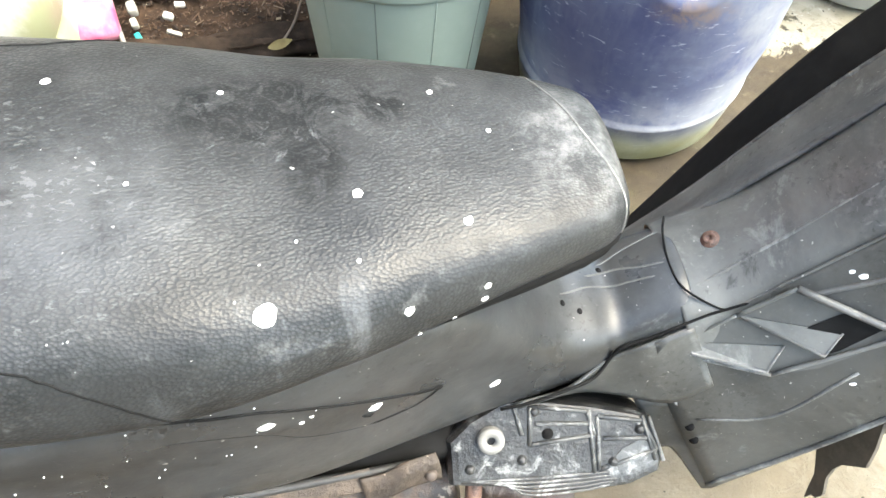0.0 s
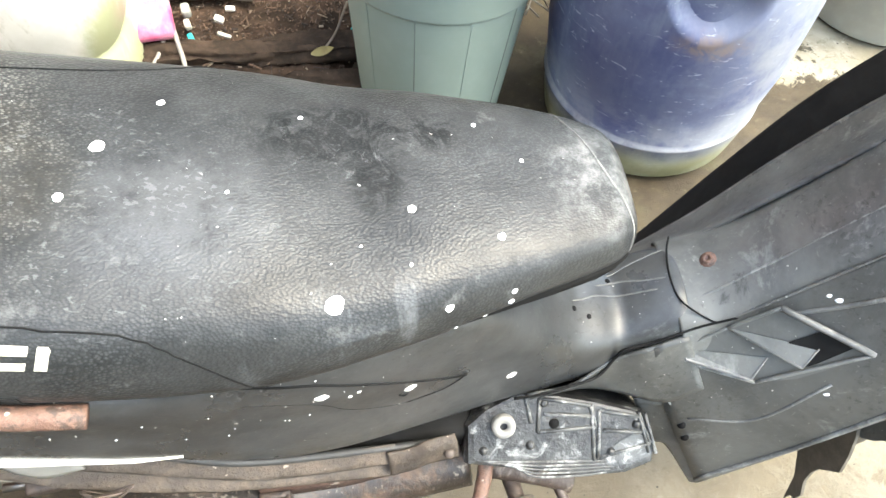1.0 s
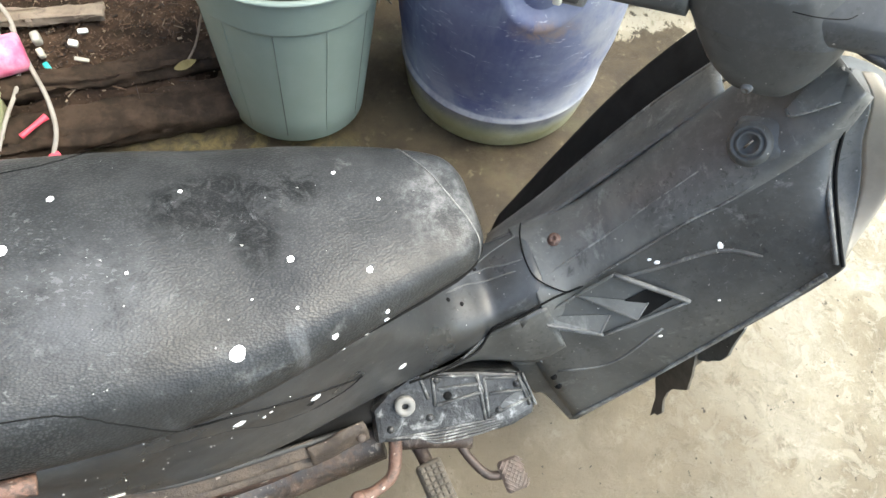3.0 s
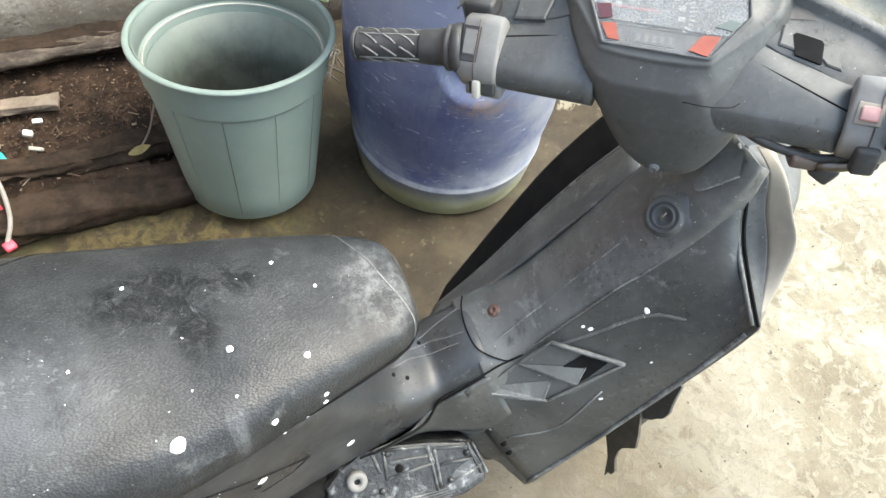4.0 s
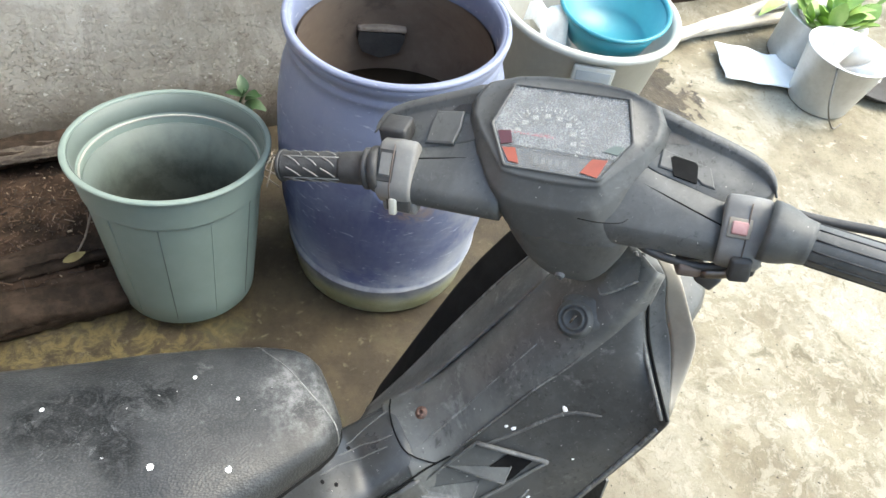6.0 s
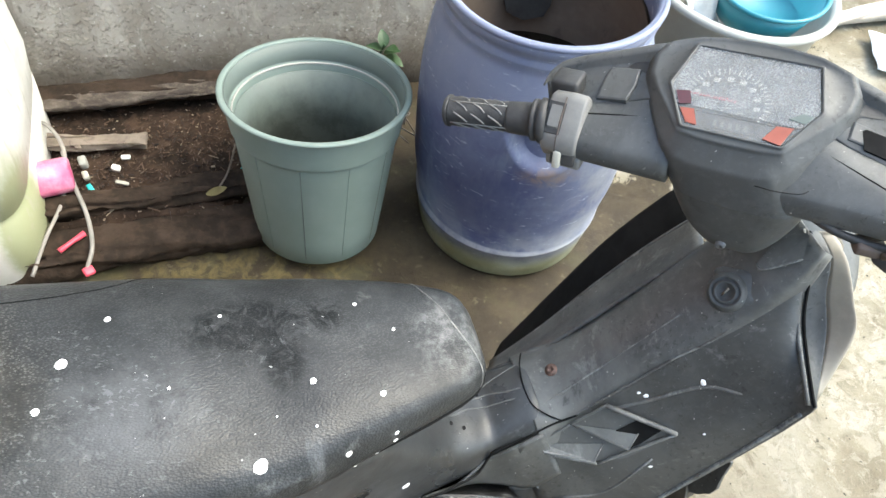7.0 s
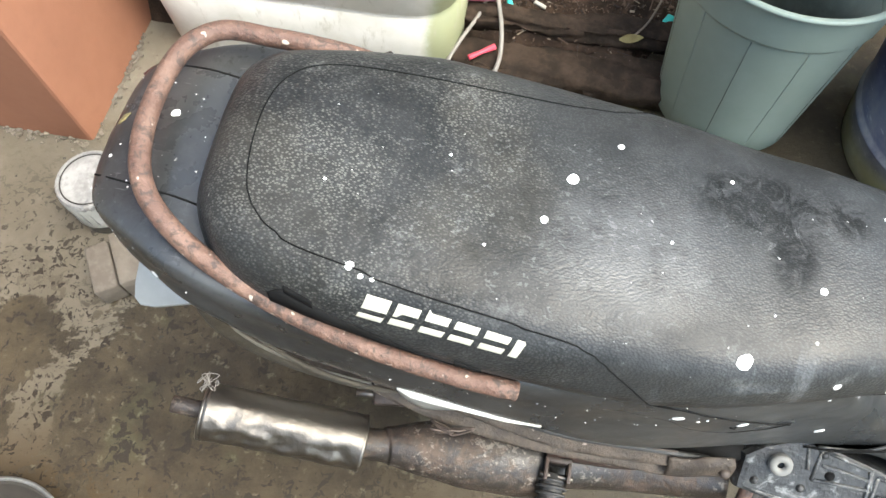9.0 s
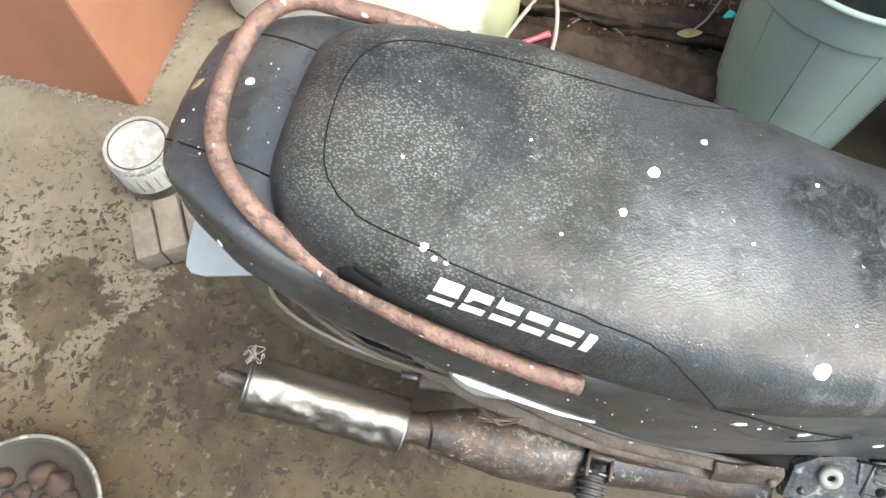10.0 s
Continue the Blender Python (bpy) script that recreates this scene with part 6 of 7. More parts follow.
can = tube([s0, s0.lerp(s1, .02), s0.lerp(s1, .05), s0.lerp(s1, .5), s0.lerp(s1, .95), s0.lerp(s1, .98), s1], [.033, .0375, .036, .036, .036, .0375, .032], 64, 18)
for v in can.verts:
    t = max(0, min(1, (v.co - s0).dot(s1 - s0) / (s1 - s0).length_squared))
    out = (v.co - s0.lerp(s1, t)).normalized()
    k = max(0, out.dot(Vector((.15, -.84, .52))) - .45) * max(0, min(1, t / .15, (1 - t) / .12))
    v.co -= out * k * (.011 * max(0, noise.noise(v.co * 45 + Vector((2, 0, 1))) + .3) + .007 * max(0, noise.noise(v.co * 95)))
    v.co += Vector((0, noise.noise(v.co * 24), noise.noise(v.co * 24 + Vector((3, 1, 7))))) * .0014
part("silencer", can, M_STEEL, bike, "dented polished steel silencer can")
pax = (s0 - s1).normalized()
pe1 = pax.orthogonal().normalized()
pe2 = pax.cross(pe1)
part("end_ring", tube([s0 + pax * .001 + (pe1 * math.cos(t) + pe2 * math.sin(t)) * .0345 for t in [2 * math.pi * k / 24 for k in range(25)]], .0024, 6, 1), M_STEEL, bike)
part("tail_pipe", tube([(-.562, -.213, .381), (-.515, -.212, .369)], .011, 14), M_RUST2, bike)
rw = random.Random(8)
part("cord_tangle", tube(spline([s0 + Vector((.002, .03, .022)) + Vector((rw.uniform(-.012, .012), rw.uniform(-.012, .016), rw.uniform(-.006, .014))) for k in range(22)], 4), .0006, 5, 1), M_CORD, bike, "frayed tan cord tied round the silencer")
part("exhaust_cone", tube([(-.33, -.205, .318), (-.3, -.203, .312), (-.285, -.2, .308), (-.2, -.188, .288), (-.13, -.18, .274), (-.1, -.176, .268)], [.02, .021, .026, .046, .05, .05], 24, 5), M_EXHAUST, bike, "burnt rusty exhaust cone")
part("exhaust_pipe", tube([(-.1, -.17, .262), (0, -.155, .255), (.1, -.15, .262), (.15, -.15, .27)], [.043, .04, .036, .032], 20, 6), M_EXHAUST, bike, "sooty rusty exhaust pipe")
def ledge(points, up, out, seed):
    """A bent steel flange along a curve: an upright face and a rolled lip, slightly wavy."""
    rows = []
    for i, q in enumerate(spline(points, 10)):
        w = .0018 * noise.noise(Vector((q.x * 30, seed, 0))) + .0008 * noise.noise(Vector((q.x * 120, seed, 3)))
        rows.append([q + Vector((0, .008, up)), q + Vector((0, .001, up * .55 + w)), q + Vector((0, -out * .5, .001 + w)), q + Vector((0, -out + w, -.001)), q + Vector((0, -out, -.006)), q + Vector((0, -out * .4, -up * .8 + w))])
    return loft(rows, close=False)


part("frame_rail", ledge([(-.31, -.165, .545), (-.2, -.168, .475), (-.09, -.17, .4), (0.0, -.164, .372), (.06, -.158, .36)], .012, .008, 3), M_FRAME, bike, "rusty brown frame rail")
part("frame_rail", ledge([(-.3, -.165, .5), (-.24, -.172, .455), (-.17, -.176, .42), (-.1, -.174, .385), (-.02, -.168, .352), (.06, -.164, .335)], .01, .01, 8), M_FRAME, bike, "rusty brown frame rail")
solid(part("bent_bracket", patch([[(.05, -.16, .372), (.052, -.17, .358), (.053, -.176, .34)], [(.075, -.157, .372), (.077, -.168, .364), (.078, -.174, .345)], [(.095, -.152, .38), (.097, -.163, .374), (.099, -.17, .352)], [(.125, -.148, .38), (.128, -.158, .373), (.13, -.165, .345)]], 5), M_FRAME, bike, "bent steel bracket"), .003)
part("bracket_bolt", disc_on((.118, -.164, .364), (0, -.6, .8), [(0, .006), (.004, .006), (.0055, .004), (.0065, .0), (.0065, -.004)], 12), M_PEDAL, bike)
part("fuel_hose", tube([(-.27, -.155, .56), (-.2, -.16, .5), (-.1, -.165, .42), (.02, -.155, .375), (.1, -.15, .36)], .0045, 8, 6), M_RUBBER, bike, "thin black hose")
b = bmesh.new()
rows = [((-.09, -.178, .345), (-.09, -.178, .3)), ((0, -.17, .335), (0, -.172, .29)), ((.07, -.162, .33), (.07, -.163, .29)), ((.09, -.16, .345), (.09, -.16, .3)), ((.13, -.155, .345), (.13, -.155, .31))]
loft([[Vector(p) for p in r] for r in rows], close=False, bm=b)
solid(part("step_bracket", b, M_RUST, bike, "bent rusty steel step bracket"), .005)
clevis = part("clevis", box((.034, .008, .03), pose(-.075, -.181, .315), .002), M_RUST2, bike, "rusty steel footrest clevis")
for dx in (-.0145, .0145):
    part("cheek", box((.005, .026, .03), pose(-.075 + dx, -.195, .316), .0015), M_RUST2, clevis)
part("pin", tube([(-.096, -.2, .32), (-.054, -.2, .32)], .0035, 10), M_STEEL, clevis, "worn pivot pin")
# Box added to darken the gap below the fairing, its black standing for shade
part("underside", box((.24, .08, .05), pose(.03, -.105, .35, 0, 8, 0), .01), M_DARK, bike, "added black box filling the shaded hollow under the fairing")
rk = random.Random(21)
part("wire_knot", tube(spline([(-.215 + rk.uniform(-.028, .03), -.188 + rk.uniform(-.008, .006), .447 + rk.uniform(-.012, .012)) for k in range(14)], 5), .0013, 6, 1), M_PEDAL, bike, "twisted rusty tie wire")
peg = part("passenger_peg", tube([(-.078, -.195, .31), (-.08, -.29, .298)], .015, 14, 4), M_RUBBER, bike, "ribbed rubber passenger footrest")
for k in range(11):
    y = -.205 - .0082 * k
    part("rib", tube([(-.0785 + .018 * math.cos(t), y, .308 + (y + .205) * .12 + .0165 * math.sin(t)) for t in [2 * math.pi * j / 12 for j in range(13)]], .0022, 5, 1), M_RUBBER, peg)
EN = Vector((-.05, -.6, .8)).normalized()
E1 = (Vector((1, 0, 0)) - EN * EN.x).normalized()
E2 = EN.cross(E1)


def en(a, c, h=0.0):
    return Vector((.183, -.141, .368)) + E1 * a + E2 * c + EN * h


EO = [(-.045, .002), (-.022, .02), (.015, .036), (.06, .03), (.1, .02), (.16, .001), (.168, -.02), (.1725, -.046), (.169, -.06), (.138, -.07), (.086, -.07), (.03, -.057), (-.047, -.043)]


def en_ring(k, h, down=0.0):
    return [en(.06 + (a - .06) * k, -.018 + (c + .018) * k, h) for a, c in EO]


eng = part("engine_cover", loft([en_ring(.95, -.07), en_ring(1.0, -.05), en_ring(1.0, -.008), en_ring(.96, -.001), en_ring(.9, .0)]), M_ENGINE, bike, "grimy black alloy engine side cover with raised ribs", smooth=False)
for k in range(5):
    part("fin", tube([en(-.035 + .012 * k, -.04 - .002 * k, -.0005), en(.03, -.046 - .0042 * k, .0005), en(.085, -.05 - .0042 * k, .0), en(.13 - .004 * k, -.0535 - .003 * k, -.001)], .0014, 6, 4), M_WORN, eng)
FRAMES = [[(.041, .0277), (.0976, .0145), (.1033, -.0107), (.037, -.0118)], [(.108, .0074), (.153, -.003), (.1654, -.0353), (.1048, -.048)], [(.112, -.016), (.156, -.022)], [(.045, .009), (.098, .002)], [(.16, .0), (.1715, -.048)], [(.153, .002), (.163, -.046)], [(.0995, .016), (.1, -.05)], [(.025, .03), (.03, .0)]]
for q in FRAMES:
    loop = q + q[:1] if len(q) == 4 else q
    for a, c in zip(loop, loop[1:]):
        part("raised_rib", tube([en(*a), en(*c)], .0024, 8, 2), M_WORN, eng)
for a, c in ((.15, -.012), (.045, .022), (.028, -.026), (.12, -.042), (-.025, -.028)):
    part("bolt", disc_on(en(a, c), EN, [(0, .0035), (.0035, .0035), (.0042, .002), (.0055, .0)], 12), M_ENGINE, eng)
part("bolt_washer", disc_on(en(-.0016, 0, .004), EN, [(.0042, .0), (.005, .004), (.0125, .004), (.0138, .001), (.0138, -.008)], 24), M_SWITCH, eng, "pale steel washer")
part("bare_patch", loft([[en(a, c, h) for a, c in ((.112, -.046), (.13, -.03), (.15, -.022), (.163, -.03), (.166, -.05), (.14, -.058), (.115, -.058))] for h in (-.001, .0006)]), M_WORN, eng, "bare rubbed alloy patch", smooth=False)
part("dark_boss", disc_on(en(.056, -.003), EN, [(0, .003), (.004, .003), (.006, .0)], 16), M_DARK, eng)
part("lower_case", loft([[en(.06 + (a - .06) * k, -.03 + (c + .018) * .5 * k, h) for a, c in EO] for k, h in ((.98, -.02), (1.0, -.05), (.9, -.09))]), M_ENGINE, eng, smooth=False)
part("engine_block", box((.24, .12, .14), pose(.25, -.04, .33), .015), M_DARK, bike)
part("kick_lever", tube([(.165, -.165, .31), (.16, -.185, .3), (.148, -.21, .292), (.12, -.222, .29), (.098, -.225, .29)], [.009, .009, .008, .008, .011], 10, 5), M_RUST, bike, "rusty folding kick lever")
part("kick_arm", tube([(.1, -.226, .292), (.125, -.25, .285), (.148, -.272, .28)], [.006, .005, .007], 8, 4), M_RUST, bike)
part("pivot", disc_on((.098, -.226, .3), (0, -.2, 1), [(0, .004), (.008, .004), (.01, 0), (.01, -.012)], 16), M_RUST, bike)
part("side_bar", tube([(.17, -.165, .285), (.23, -.178, .275), (.27, -.19, .268)], .014, 12, 4), M_RUST2, bike)
part("peg_bar", tube([(.19, -.15, .27), (.2, -.2, .272), (.203, -.225, .275)], .01, 10, 4), M_RUST2, bike)
PEG = pose(.204, -.248, .288, 4, 0, 8)
fp = part("rider_peg", box((.036, .085, .022), PEG, .005, 3), M_PEG, bike, "worn dusty rubber rider footrest")
for k in range(10):
    for j in range(4):
        part("tread_block", box((.0062, .0062, .004), PEG @ pose(-.012 + .008 * j, .034 - .0078 * k, .0115), .001), M_PEG, fp)
part("brake_rod", tube([(.25, -.185, .27), (.262, -.215, .262), (.28, -.242, .255), (.3, -.248, .253)], .0065, 10, 5), M_RUST2, bike)
pd = part("brake_pedal", box((.036, .046, .012), pose(.314, -.252, .258, 6, 8, 5), .006, 3), M_PEDAL, bike, "worn chequered brake pedal")
for k in range(9):
    w = .014 + .03 * (1 - abs(k - 4) / 4)
    for yaw in (45, -45):
        d = (k - 4) * .0062
        part("rib", box((min(w, .026), .0016, .0012), pose(.314, -.252, .258, 6, 8, 5) @ pose(-d * math.sin(math.radians(yaw)) * .8, d * math.cos(math.radians(yaw)), .0066, 0, 0, yaw), .0004), M_PEDAL, pd)


def wheel(m):
    e = part("wheel", lathe([(.12, -.03), (.125, .03)], 8, m @ pose(0, 0, 0, 90, 0, 0)), M_DARK, bike)
    ring = lambda r, y: [m @ Vector((r * math.cos(t), y, r * math.sin(t))) for t in [2 * math.pi * k / 48 for k in range(49)]]
    tyre = part("tyre", tube(ring(.243, 0), .028, 14, 1), M_TYRE, e, "dusty grooved rubber tyre")
    part("rim_edge", tube(ring(.222, -.019), .0035, 8, 1), M_TAN, e)
    part("rim_edge", tube(ring(.222, .019), .0035, 8, 1), M_TAN, e)
    part("rim", tube(ring(.218, 0), .016, 10, 1), M_RUST2, e)
    for k in range(18):
        t = 2 * math.pi * k / 18
        part("spoke", tube([m @ Vector((.03 * math.cos(t + .6), .02 * (-1) ** k, .03 * math.sin(t + .6))), m @ Vector((.21 * math.cos(t), 0, .21 * math.sin(t)))], .0016, 5, 2), M_STEEL, e)
    part("hub", tube([m @ Vector((0, -.05, 0)), m @ Vector((0, .05, 0))], .035, 16, 2), M_ENGINE, e)


wheel(pose(-.345, YC - .008, .271))
wheel(pose(.82, .0, .287, 0, 0, 41))
part("rear_mudguard", loft([[(-.335 + (.31 + dz) * math.cos(t), YC - .01 + y, .287 + (.31 + dz) * math.sin(t)) for y, dz in ((-.06, -.03), (-.055, .0), (-.03, .012), (.03, .012), (.055, 0), (.06, -.03))] for t in [radians(a) for a in range(20, 122, 8)]], close=False), M_DARK, bike)
plate = [(-.53, -.1), (-.6, -.112), (-.62, -.111), (-.629, -.104), (-.633, -.085), (-.635, .0), (-.53, .0)]
part("mud_flap", loft([[Vector((x, y, .433 + (y + .11) * .35 + (x + .63) * .2 + dz)) for x, y in plate] for dz in (0, .004)]), M_FLAP, bike, "grey translucent rear mud flap", smooth=False)
flap = [(-.15, .3), (-.174, .227), (-.203, .2), (-.214, .178), (-.223, .162), (-.2225, .178), (-.228, .183), (-.228, .198), (-.213, .216), (-.207, .234), (-.206, .251), (-.219, .286), (-.206, .312), (-.189, .337), (-.16, .37)]
part("torn_flap", loft([[Vector((.6 + dx + (z - .3) * .1, y, z)) for y, z in flap] for dx in (0, .004)]), M_PEG, bike, "torn black front mud flap", smooth=False)
scrap = [(-.16, .33), (-.191, .336), (-.2, .354), (-.203, .366), (-.208, .378), (-.208, .398), (-.203, .41), (-.199, .422), (-.191, .453), (-.16, .46)]
part("flap_patch", loft([[Vector((.606 + dx + (z - .3) * .1, y, z)) for y, z in scrap] for dx in (0, .004)]), M_COWL, bike, "greyish ragged flap edge", smooth=False)
part("front_fender", tube([(.72, -.05, .5), (.8, 0, .58), (.9, .08, .56)], [.05, .06, .05], 12, 5, flat=.5), M_COWL, bike)
part("swing_arm", tube([(-.335, -.12, .287), (-.2, -.12, .3), (.0, -.1, .33)], .016, 10, 4), M_RUST2, bike)
part("guard_edge", tube([(-.47, -.13, .58), (-.42, -.155, .55), (-.36, -.17, .52), (-.3, -.172, .5), (-.26, -.168, .49)], [.0015, .0028, .003, .0028, .002], 8, 5), M_TYRE, bike, "dusty torn edge of the inner mudguard")
solid(part("torn_plate", patch([[(-.275, -.165, .57), (-.27, -.178, .545), (-.262, -.182, .52)], [(-.25, -.166, .562), (-.245, -.18, .538), (-.24, -.186, .51)], [(-.215, -.168, .55), (-.21, -.18, .53), (-.208, -.182, .512)]], 4), M_CLEAR, bike, "milky torn plastic plate under the fairing"), .002)
part("rear_bracket", box((.06, .02, .03), pose(-.29, -.15, .365, 10, 10, 10), .004), M_RUST2, bike)
part("rear_rod", tube([(-.34, -.155, .375), (-.29, -.15, .37), (-.24, -.15, .36)], .005, 8, 3), M_STEEL, bike)
part("shock", tube([(-.3, -.13, .34), (-.2, -.14, .56)], .02, 12, 3), M_RUST2, bike)
part("side_stand", tube([(.1, .02, .26), (.12, .1, .12), (.13, .15, .004)], .009, 10, 4), M_RUST2, bike, "steel side stand")

# Left corner: paint pot on the floor, block, tray of tubers
m = pose(-.987, 0.2, -0.002, 0, 0, 0)
pot = empty("paint_pot", "milky plastic tub with a paint-stained lid on the floor", "tub")
part("body", lathe([(0, .002), (.06, .0), (.063, .003), (.064, .03), (.0665, .032), (.0665, .036), (.0645, .038), (.0665, .096), (.06, .1), (0, .1)], 64, m), M_CLEAR, pot)
lid = lathe([(.063, .09), (.0645, .092), (.0645, .106), (.062, .111), (.058, .111), (.056, .1085), (.052, .1085), (.03, .109), (.0, .1092)], 144, m)
for v in lid.verts:
    q = m.inverted() @ v.co
    if q.xy.length > .061 and q.z < .108:
        f = 1 + .012 * math.copysign(1, math.sin(36 * math.atan2(q.y, q.x)))
        v.co = m @ Vector((q.x * f, q.y * f, q.z))
    elif q.xy.length < .05:
        v.co.z += .002 * noise.noise(q * 60)
part("lid", lid, M_LID, pot, "round lid smeared with whitish paint", smooth=False)
part("lid_groove", tube([m @ Vector((.0545 * math.cos(t), .0545 * math.sin(t), .1092)) for t in [2 * math.pi * k / 48 for k in range(49)]], .0014, 6, 1), M_TRAY, pot, "dark ring in the groove of the lid")
for k in range(24):
    t = 2 * math.pi * k / 24
    part("rib", box((.003, .004, .045), m @ pose(.0645 * math.cos(t), .0645 * math.sin(t), .063, 0, 2, math.degrees(t)), .001), M_CLEAR, pot)
blk = empty("wooden_block", "worn wooden block of three boards on the floor", "block")
for dx, dy, w, ln, h in ((-.03, 0, .044, .1, .058), (.019, .004, .046, .112, .062), (.064, .012, .034, .1, .055)):
    bd = box((ln, w, h), pose(-.9, .066, h / 2, 0, 0, 32) @ pose(dx, dy, 0, 0, dx * 30, 92), .0035)
    part("board", bd, M_BLOCK, blk)


def tuber(seed):
    b = bmesh.new()
    bmesh.ops.create_icosphere(b, subdivisions=3, radius=1.0)
    for v in b.verts:
        v.co *= 1 + .26 * noise.noise(v.co * 1.4 + Vector((seed * 3.1, 0, 0))) + .05 * noise.noise(v.co * 4 + Vector((seed, 5, 0)))
    return b


TX, TY = -.907, -.462
tray = thing("tray", lathe([(0, .012), (.1, .008), (.112, .02), (.124, .054), (.127, .056), (.124, .058), (.118, .054), (.106, .025), (0, .018)], 56, pose(TX, TY, 0)), M_TRAY, "dark worn round tray on the floor", "tray")
part("rim", tube([(TX + .128 * math.cos(t), TY + .128 * math.sin(t), .058) for t in [2 * math.pi * k / 56 for k in range(57)]], .0036, 8, 1), M_EDGE, tray, "pale worn rim")
rt = random.Random(3)
SPOTS = [(-.913, -.392, .021), (-.878, -.4, .022), (-.858, -.418, .018), (-.936, -.425, .014), (-.975, -.414, .017), (-.893, -.428, .013), (-.945, -.446, .018), (-.921, -.41, .011)]
SPOTS += [(TX + rt.uniform(-.07, .06), TY + rt.uniform(-.075, -.005), rt.uniform(.013, .022)) for k in range(12)]
for i, (x, y, r) in enumerate(SPOTS):
    b = tuber(i)
    bmesh.ops.transform(b, matrix=pose(x, y, .018 + r * .8, rt.uniform(0, 90), rt.uniform(0, 90), rt.uniform(0, 180)) @ Matrix.Diagonal((r * 1.15, r, r * .88, 1)), verts=b.verts)
    thing("tuber", b, M_POTATO, "small muddy brown tuber in the tray", "tuber", "tubers in the tray")

# Litter on the soil
b = bmesh.new()
rings = []
for k, (w, h, z) in enumerate(((.03, .024, 0), (.032, .026, .02), (.03, .027, .05), (.024, .02, .062))):
    rings.append([(w * sq(math.cos(t), .22), h * sq(math.sin(t), .22), z) for t in [2 * math.pi * j / 20 for j in range(20)]])
loft(rings, bm=b)
bmesh.ops.transform(b, matrix=pose(-.365, .825, .1, 50, 12, 20) @ Matrix.Diagonal((1.5, 1.4, 1.35, 1)), verts=b.verts)
thing("carton", b, M_PINK, "crumpled glossy pink carton on the soil", "carton")
thing("stick", tube([(-.335, .628, .085), (-.31, .645, .088), (-.285, .662, .09)], [.006, .005, .007], 8), M_RED, "bright pink plastic stick on the beam", "stick")
thing("plastic_scrap", box((.022, .02, .012), pose(-.285, .585, .06, 20, 10, 30), .004), M_RED, "small red plastic scrap by the log", "scrap")
for x, y, z, w, h, m2, lb in ((-.282, .822, .092, .02, .016, M_LOGO, "white plastic plug on the soil"), (-.287, .861, .095, .026, .022, M_TUB, "grey plastic connector on the soil"), (-.22, .837, .09, .019, .017, M_BIT, "white bottle cap on the soil"), (-.198, .864, .093, .02, .012, M_PAPER, "small white foam piece on the soil"), (-.209, .794, .086, .028, .01, M_LOGO, "pale stone chip on the soil"), (-.272, .783, .088, .026, .014, M_TEAL, "bright sachet scrap on the soil"), (.06, .78, .1, .03, .02, M_TEAL, "teal plastic scrap beside the bucket")):
    thing("scrap", box((w, h, h * .8), pose(x, y, z, x * 300, y * 200, x * 900), h * .2), m2, lb, "scrap", "scraps on the soil")
thing("cord", tube([(-.4, .98, .13), (-.345, .93, .15), (-.315, .86, .135), (-.325, .76, .1), (-.36, .67, .085), (-.395, .6, .05)], .0042, 8, 6), M_CORD, "thin grey cord looped over the soil", "cord", "cords on the soil")
thing("cord", tube([(-.318, .86, .135), (-.3, .78, .115), (-.278, .7, .1), (-.272, .63, .085), (-.29, .585, .06)], .0046, 8, 6), M_CORD, "thin grey cord looped over the soil", "cord", "cords on the soil")
b = bmesh.new()
rc = random.Random(11)
for i in range(2600):
    x, y = rc.uniform(-.46, .1), rc.gauss(.86, .1)
    if y < .69 or y > 1.07:
        continue
    s2 = rc.uniform(.0008, .003) if i % 14 else rc.uniform(.003, .005)
    long = rc.uniform(1, 3) if i % 9 else rc.uniform(5, 12)
    z = .066 + .02 * (y - .7) + .012 * noise.noise(Vector((x, y, 0)) * 9) + .008 * noise.noise(Vector((x, y, 3)) * 32) + .004
    box((s2 * long, s2, s2 * .6), pose(x, y, z, rc.uniform(0, 360), rc.uniform(-30, 30), rc.uniform(0, 360)), 0, 1, b)
thing("wood_crumbs", b, M_CHIP, "reddish wood crumbs scattered on the soil", "crumbs", kind="stuff", smooth=False)


b = bmesh.new()
rp = random.Random(17)
for i in range(230):
    along = rp.random() ** .8
    x, y = (-1.09 - .6 * along, .338 - abs(rp.gauss(0, .012))) if i % 4 else (-1.088 + abs(rp.gauss(0, .008)), .34 + .3 * along)
    s2 = rp.uniform(.002, .008)
    box((s2 * rp.uniform(.8, 1.8), s2, s2 * .7), pose(x, y, s2 * .25, rp.uniform(-25, 25), rp.uniform(-25, 25), rp.uniform(0, 360)), 0, 1, b)
thing("plaster_crumbs", b, M_WALL, "pale plaster crumbs fallen at the foot of the orange wall", "crumbs", kind="stuff", smooth=False)


def leaf_mesh(length, width, m, curl=.3):
    rows = []
    for i in range(7):
        t = i / 6
        w = width * math.sin(math.pi * min(1, t * .93 + .05)) ** .8 / 2
        z = curl * length * t * t
        rows.append([m @ Vector((length * t, -w, z + w * .35)), m @ Vector((length * t, 0, z)), m @ Vector((length * t, w, z + w * .35))])
    return loft(rows, close=False)


thing("dry_leaf", leaf_mesh(.042, .018, pose(-.035, .722, .094, 40, 5, 20), .6), M_DRY, "curled yellow dry leaf on the soil", "leaf")
thing("twig", tube([(-.012, .727, .095), (.018, .76, .115), (.045, .83, .13)], .0025, 6), M_PLANK, "thin pale twig on the soil", "twig")
plant = empty("weed", "small dark green weed growing at the foot of the wall", "plant")
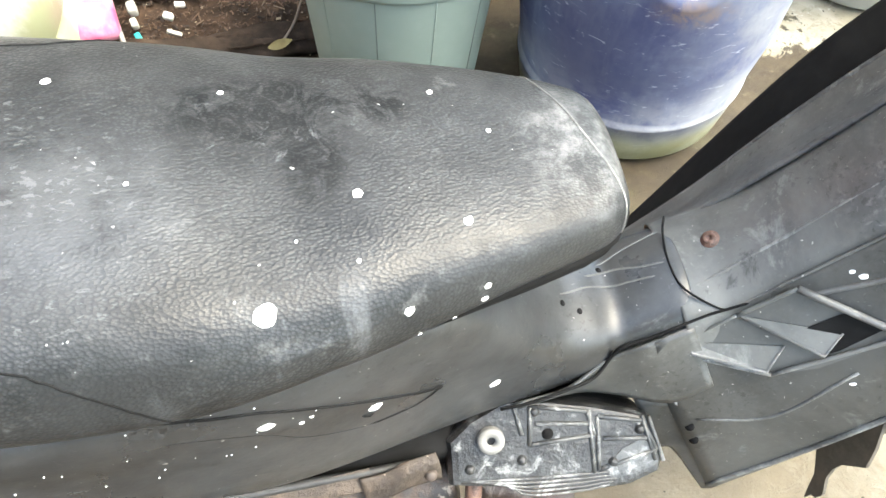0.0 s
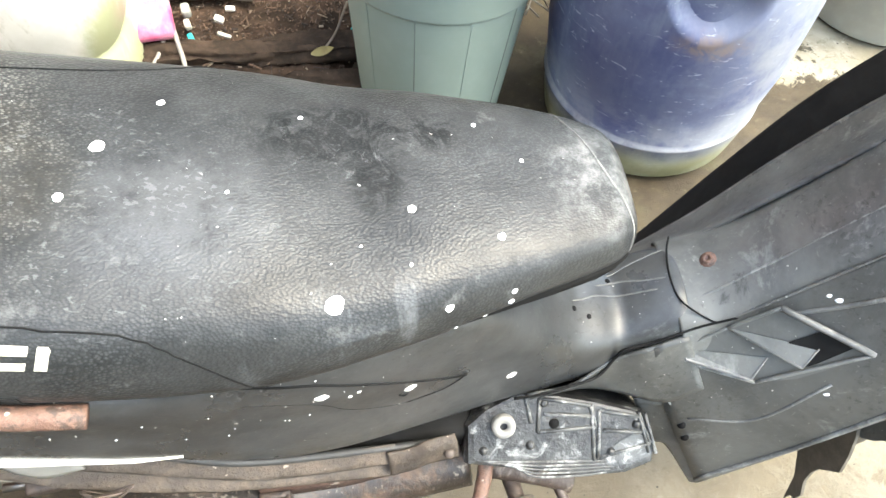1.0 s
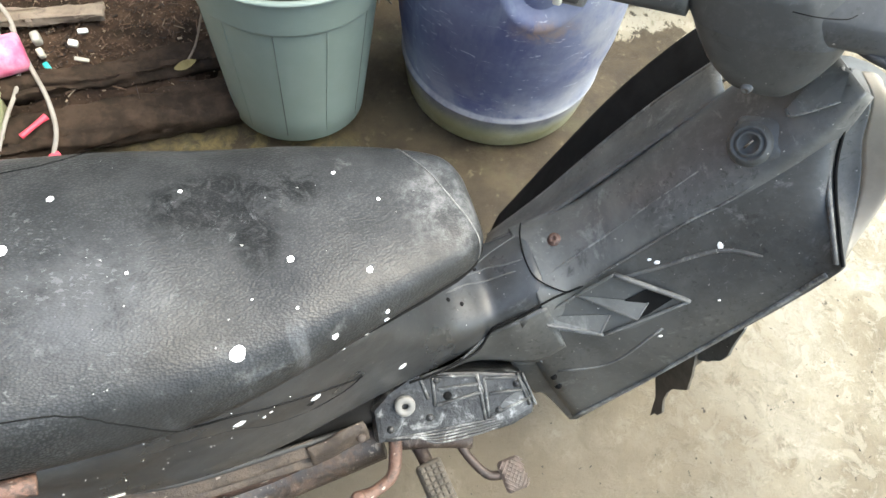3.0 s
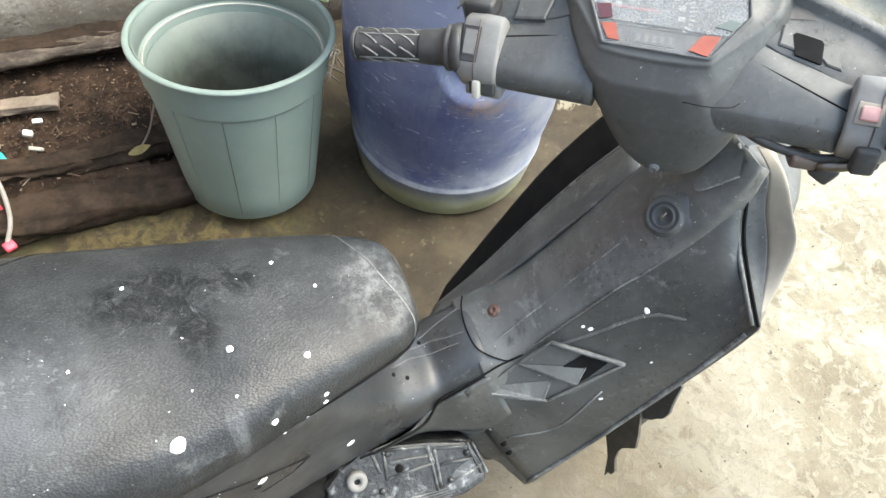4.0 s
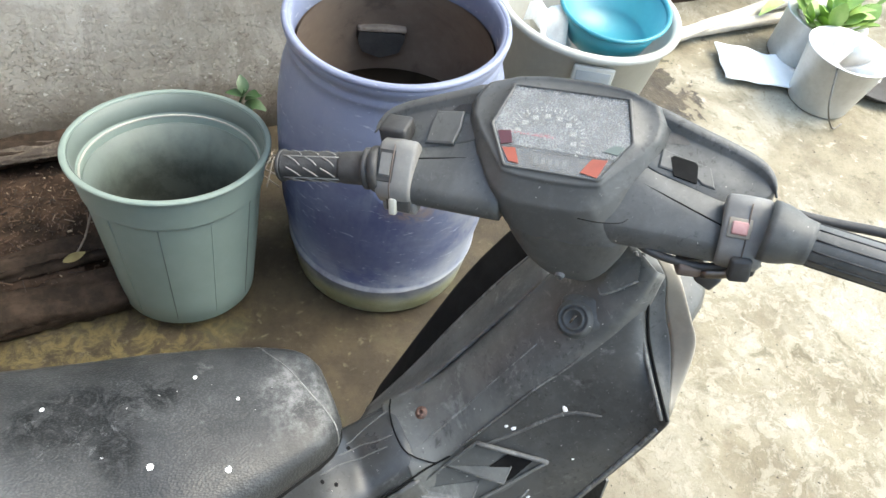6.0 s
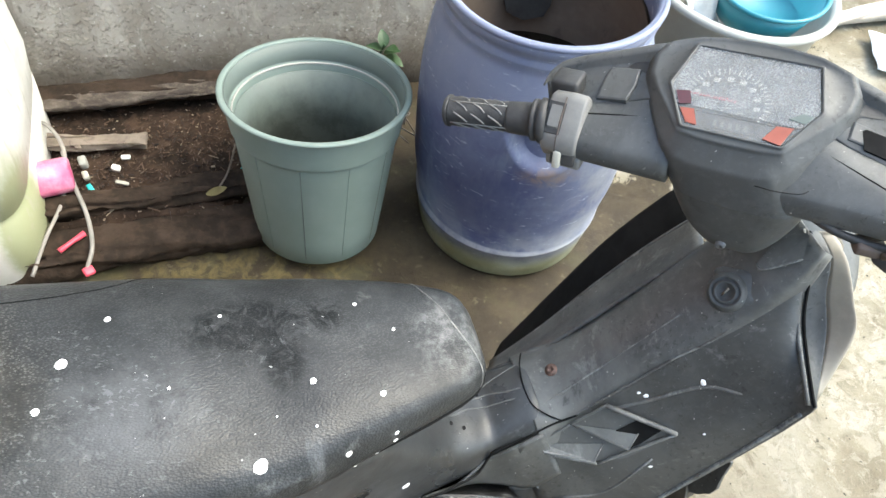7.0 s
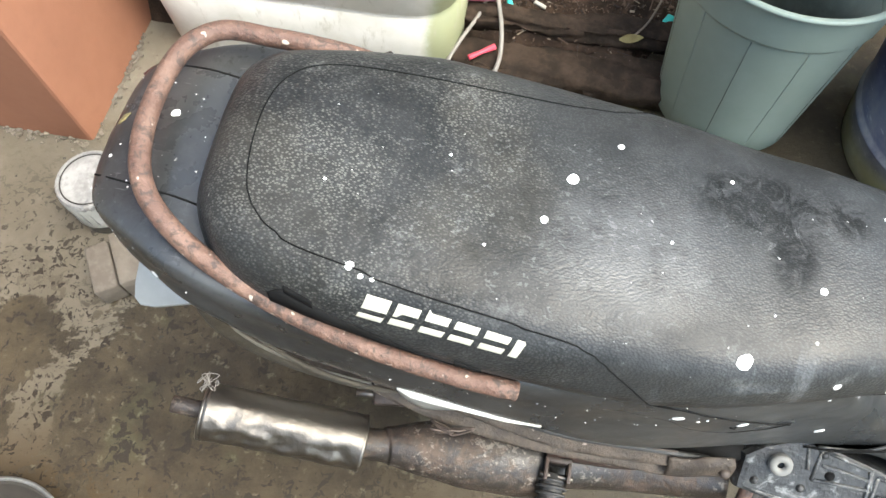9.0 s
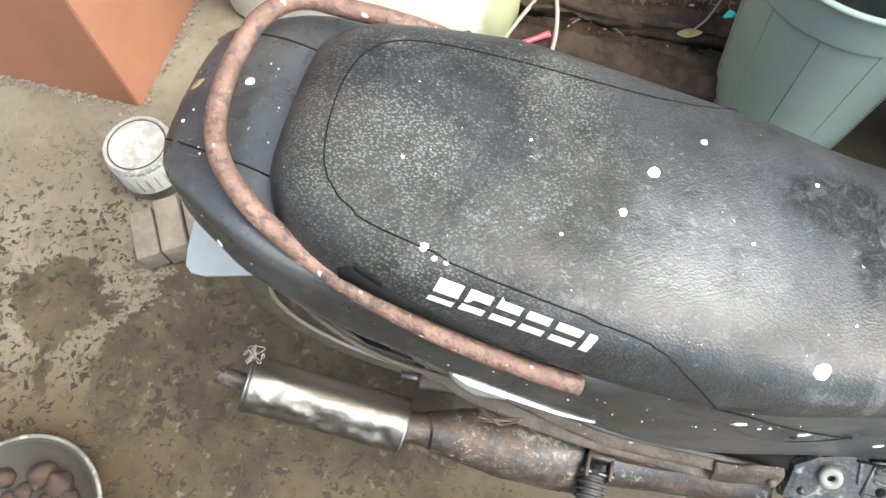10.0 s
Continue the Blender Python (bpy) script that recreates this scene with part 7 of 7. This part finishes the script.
part("stem", tube([(.4, 1.04, .08), (.41, 1.02, .16), (.43, 1.0, .24)], .003, 6), M_LEAF, plant)
for k, (z, yaw, tilt, ln) in enumerate(((.15, 200, -30, .07), (.19, -60, -20, .08), (.22, 260, -25, .09), (.24, -20, -30, .08), (.25, 160, -20, .08), (.25, 300, -40, .1), (.2, 30, -20, .07), (.21, 230, -10, .11), (.23, 320, -5, .1), (.17, 280, -10, .1), (.26, 90, -50, .08), (.14, 330, -15, .08))):
    part("leaf", leaf_mesh(ln * .52, ln * .36, pose(.428, 1.0, z - .03, 0, tilt - 12, yaw), -.4), M_LEAF, plant)
for k in range(9):
    a = rc.uniform(0, 6.28)
    thing("twig", tube([(.43 + rc.uniform(-.06, .06), .88 + rc.uniform(-.06, .06), .07), (.43 + rc.uniform(-.05, .05), .9, .1), (.43 + rc.uniform(-.08, .08), .9 + rc.uniform(-.08, .08), .075)], .0022, 5), M_PLANK if k % 2 else M_CORD, "dry twig between bucket and drum", "twig", "twigs by the wall")

# Sunlit far corner: pots, greens, sheet and boards
thing("paper", rough_slab((.3, .2, .004), pose(2.24, .97, .022, 0, 2, -28), 14, .014, 11), M_PAPER, "pale blue-white sheet lying on the floor", "paper")
greens = empty("vegetable_pot", "aluminium pot filled with pale leafy greens", "pot")
part("body", lathe([(0, .004), (.13, 0), (.135, .006), (.14, .17), (.146, .174), (.14, .176), (.133, .17), (0, .13)], 48, pose(2.5, 1.0, 0)), M_ALU, greens)
lv = random.Random(8)
for k in range(42):
    a, rr = lv.uniform(0, 6.28), lv.uniform(0, .12)
    part("leaf", leaf_mesh(lv.uniform(.06, .11), lv.uniform(.05, .08), pose(2.5 + rr * math.cos(a), 1.0 + rr * math.sin(a), lv.uniform(.14, .2), 0, lv.uniform(-70, -10), math.degrees(a) + lv.uniform(-60, 60)), lv.uniform(-.4, .4)), M_LETTUCE, greens)
pail = empty("pail", "dented aluminium pail holding tin cans", "pail")
part("body", lathe([(0, .004), (.1, 0), (.105, .006), (.135, .2), (.141, .203), (.138, .208), (.13, .2), (0, .12)], 48, pose(2.36, .78, 0)), M_ALU, pail)
part("wire_handle", tube([(2.24, .72, .2), (2.22, .66, .1), (2.27, .63, .02), (2.33, .64, .015)], .003, 6), M_STEEL, pail)
for k, (dx, dy) in enumerate(((-.04, .03), (.05, .02), (0, -.05))):
    thing("tin_can", lathe([(0, .0), (.032, 0), (.033, .09), (.03, .092), (.0, .088)], 24, pose(2.36 + dx, .78 + dy, .13, 20 * k, 25, 0)), M_ALU, "empty dull tin can in the pail", "can", "cans in the pail")
thing("pan", lathe([(0, .006), (.12, .003), (.15, .03), (.155, .032), (.15, .035), (.118, .01), (0, .011)], 48, pose(2.66, .8, 0)), M_TRAY, "dark shallow pan on the floor", "pan")
for k, (p0, p1, w) in enumerate((((1.78, 1.14, .03), (2.9, 1.33, .05), .05), ((1.8, 1.2, .03), (2.75, 1.2, .035), .045))):
    p0, p1 = Vector(p0), Vector(p1)
    yaw = math.degrees(math.atan2(p1.y - p0.y, p1.x - p0.x))
    c = (p0 + p1) / 2
    thing("board", wood_bar((p1 - p0).length, w, .03, pose(c.x, c.y, c.z, 0, 0, yaw), 20 + k, .003), M_SUNLIT_BOARD, "pale board lying on the floor, sunlight painted into its colour", "board", "boards on the floor")


def shrub(x, y, n, spread, seed, mat2, label):
    rr = random.Random(seed)
    e = empty("shrub", label, "shrub")
    for k in range(3):
        part("stem", tube([(x + rr.uniform(-.05, .05), y, 0), (x + rr.uniform(-.1, .1), y + .05, .2), (x + rr.uniform(-.2, .2), y + .05, .4)], .006, 6), M_LOG, e)
    for k in range(n):
        part("leaf", leaf_mesh(rr.uniform(.1, .2), rr.uniform(.03, .06), pose(x + rr.gauss(0, spread), y + rr.gauss(0, spread * .6), rr.uniform(.05, .45), 0, rr.uniform(-80, 20), rr.uniform(0, 360)), rr.uniform(-.6, .1)), mat2, e)


shrub(2.45, 1.62, 60, .22, 4, M_LEAF, "dark leafy shrub beside the boards")
shrub(2.1, 1.6, 40, .16, 6, M_LEAF, "dark leafy shrub behind the tub")
shrub(3.0, 1.3, 50, .2, 9, M_LETTUCE, "sunlit pale green shrub in the corner")
thing("garden_soil", rough_slab((5.0, 2.6, .06), pose(3.4, 2.72, .01), 16, .02, 4), M_SOIL, "dark garden soil beyond the yard floor", "soil", kind="structure")
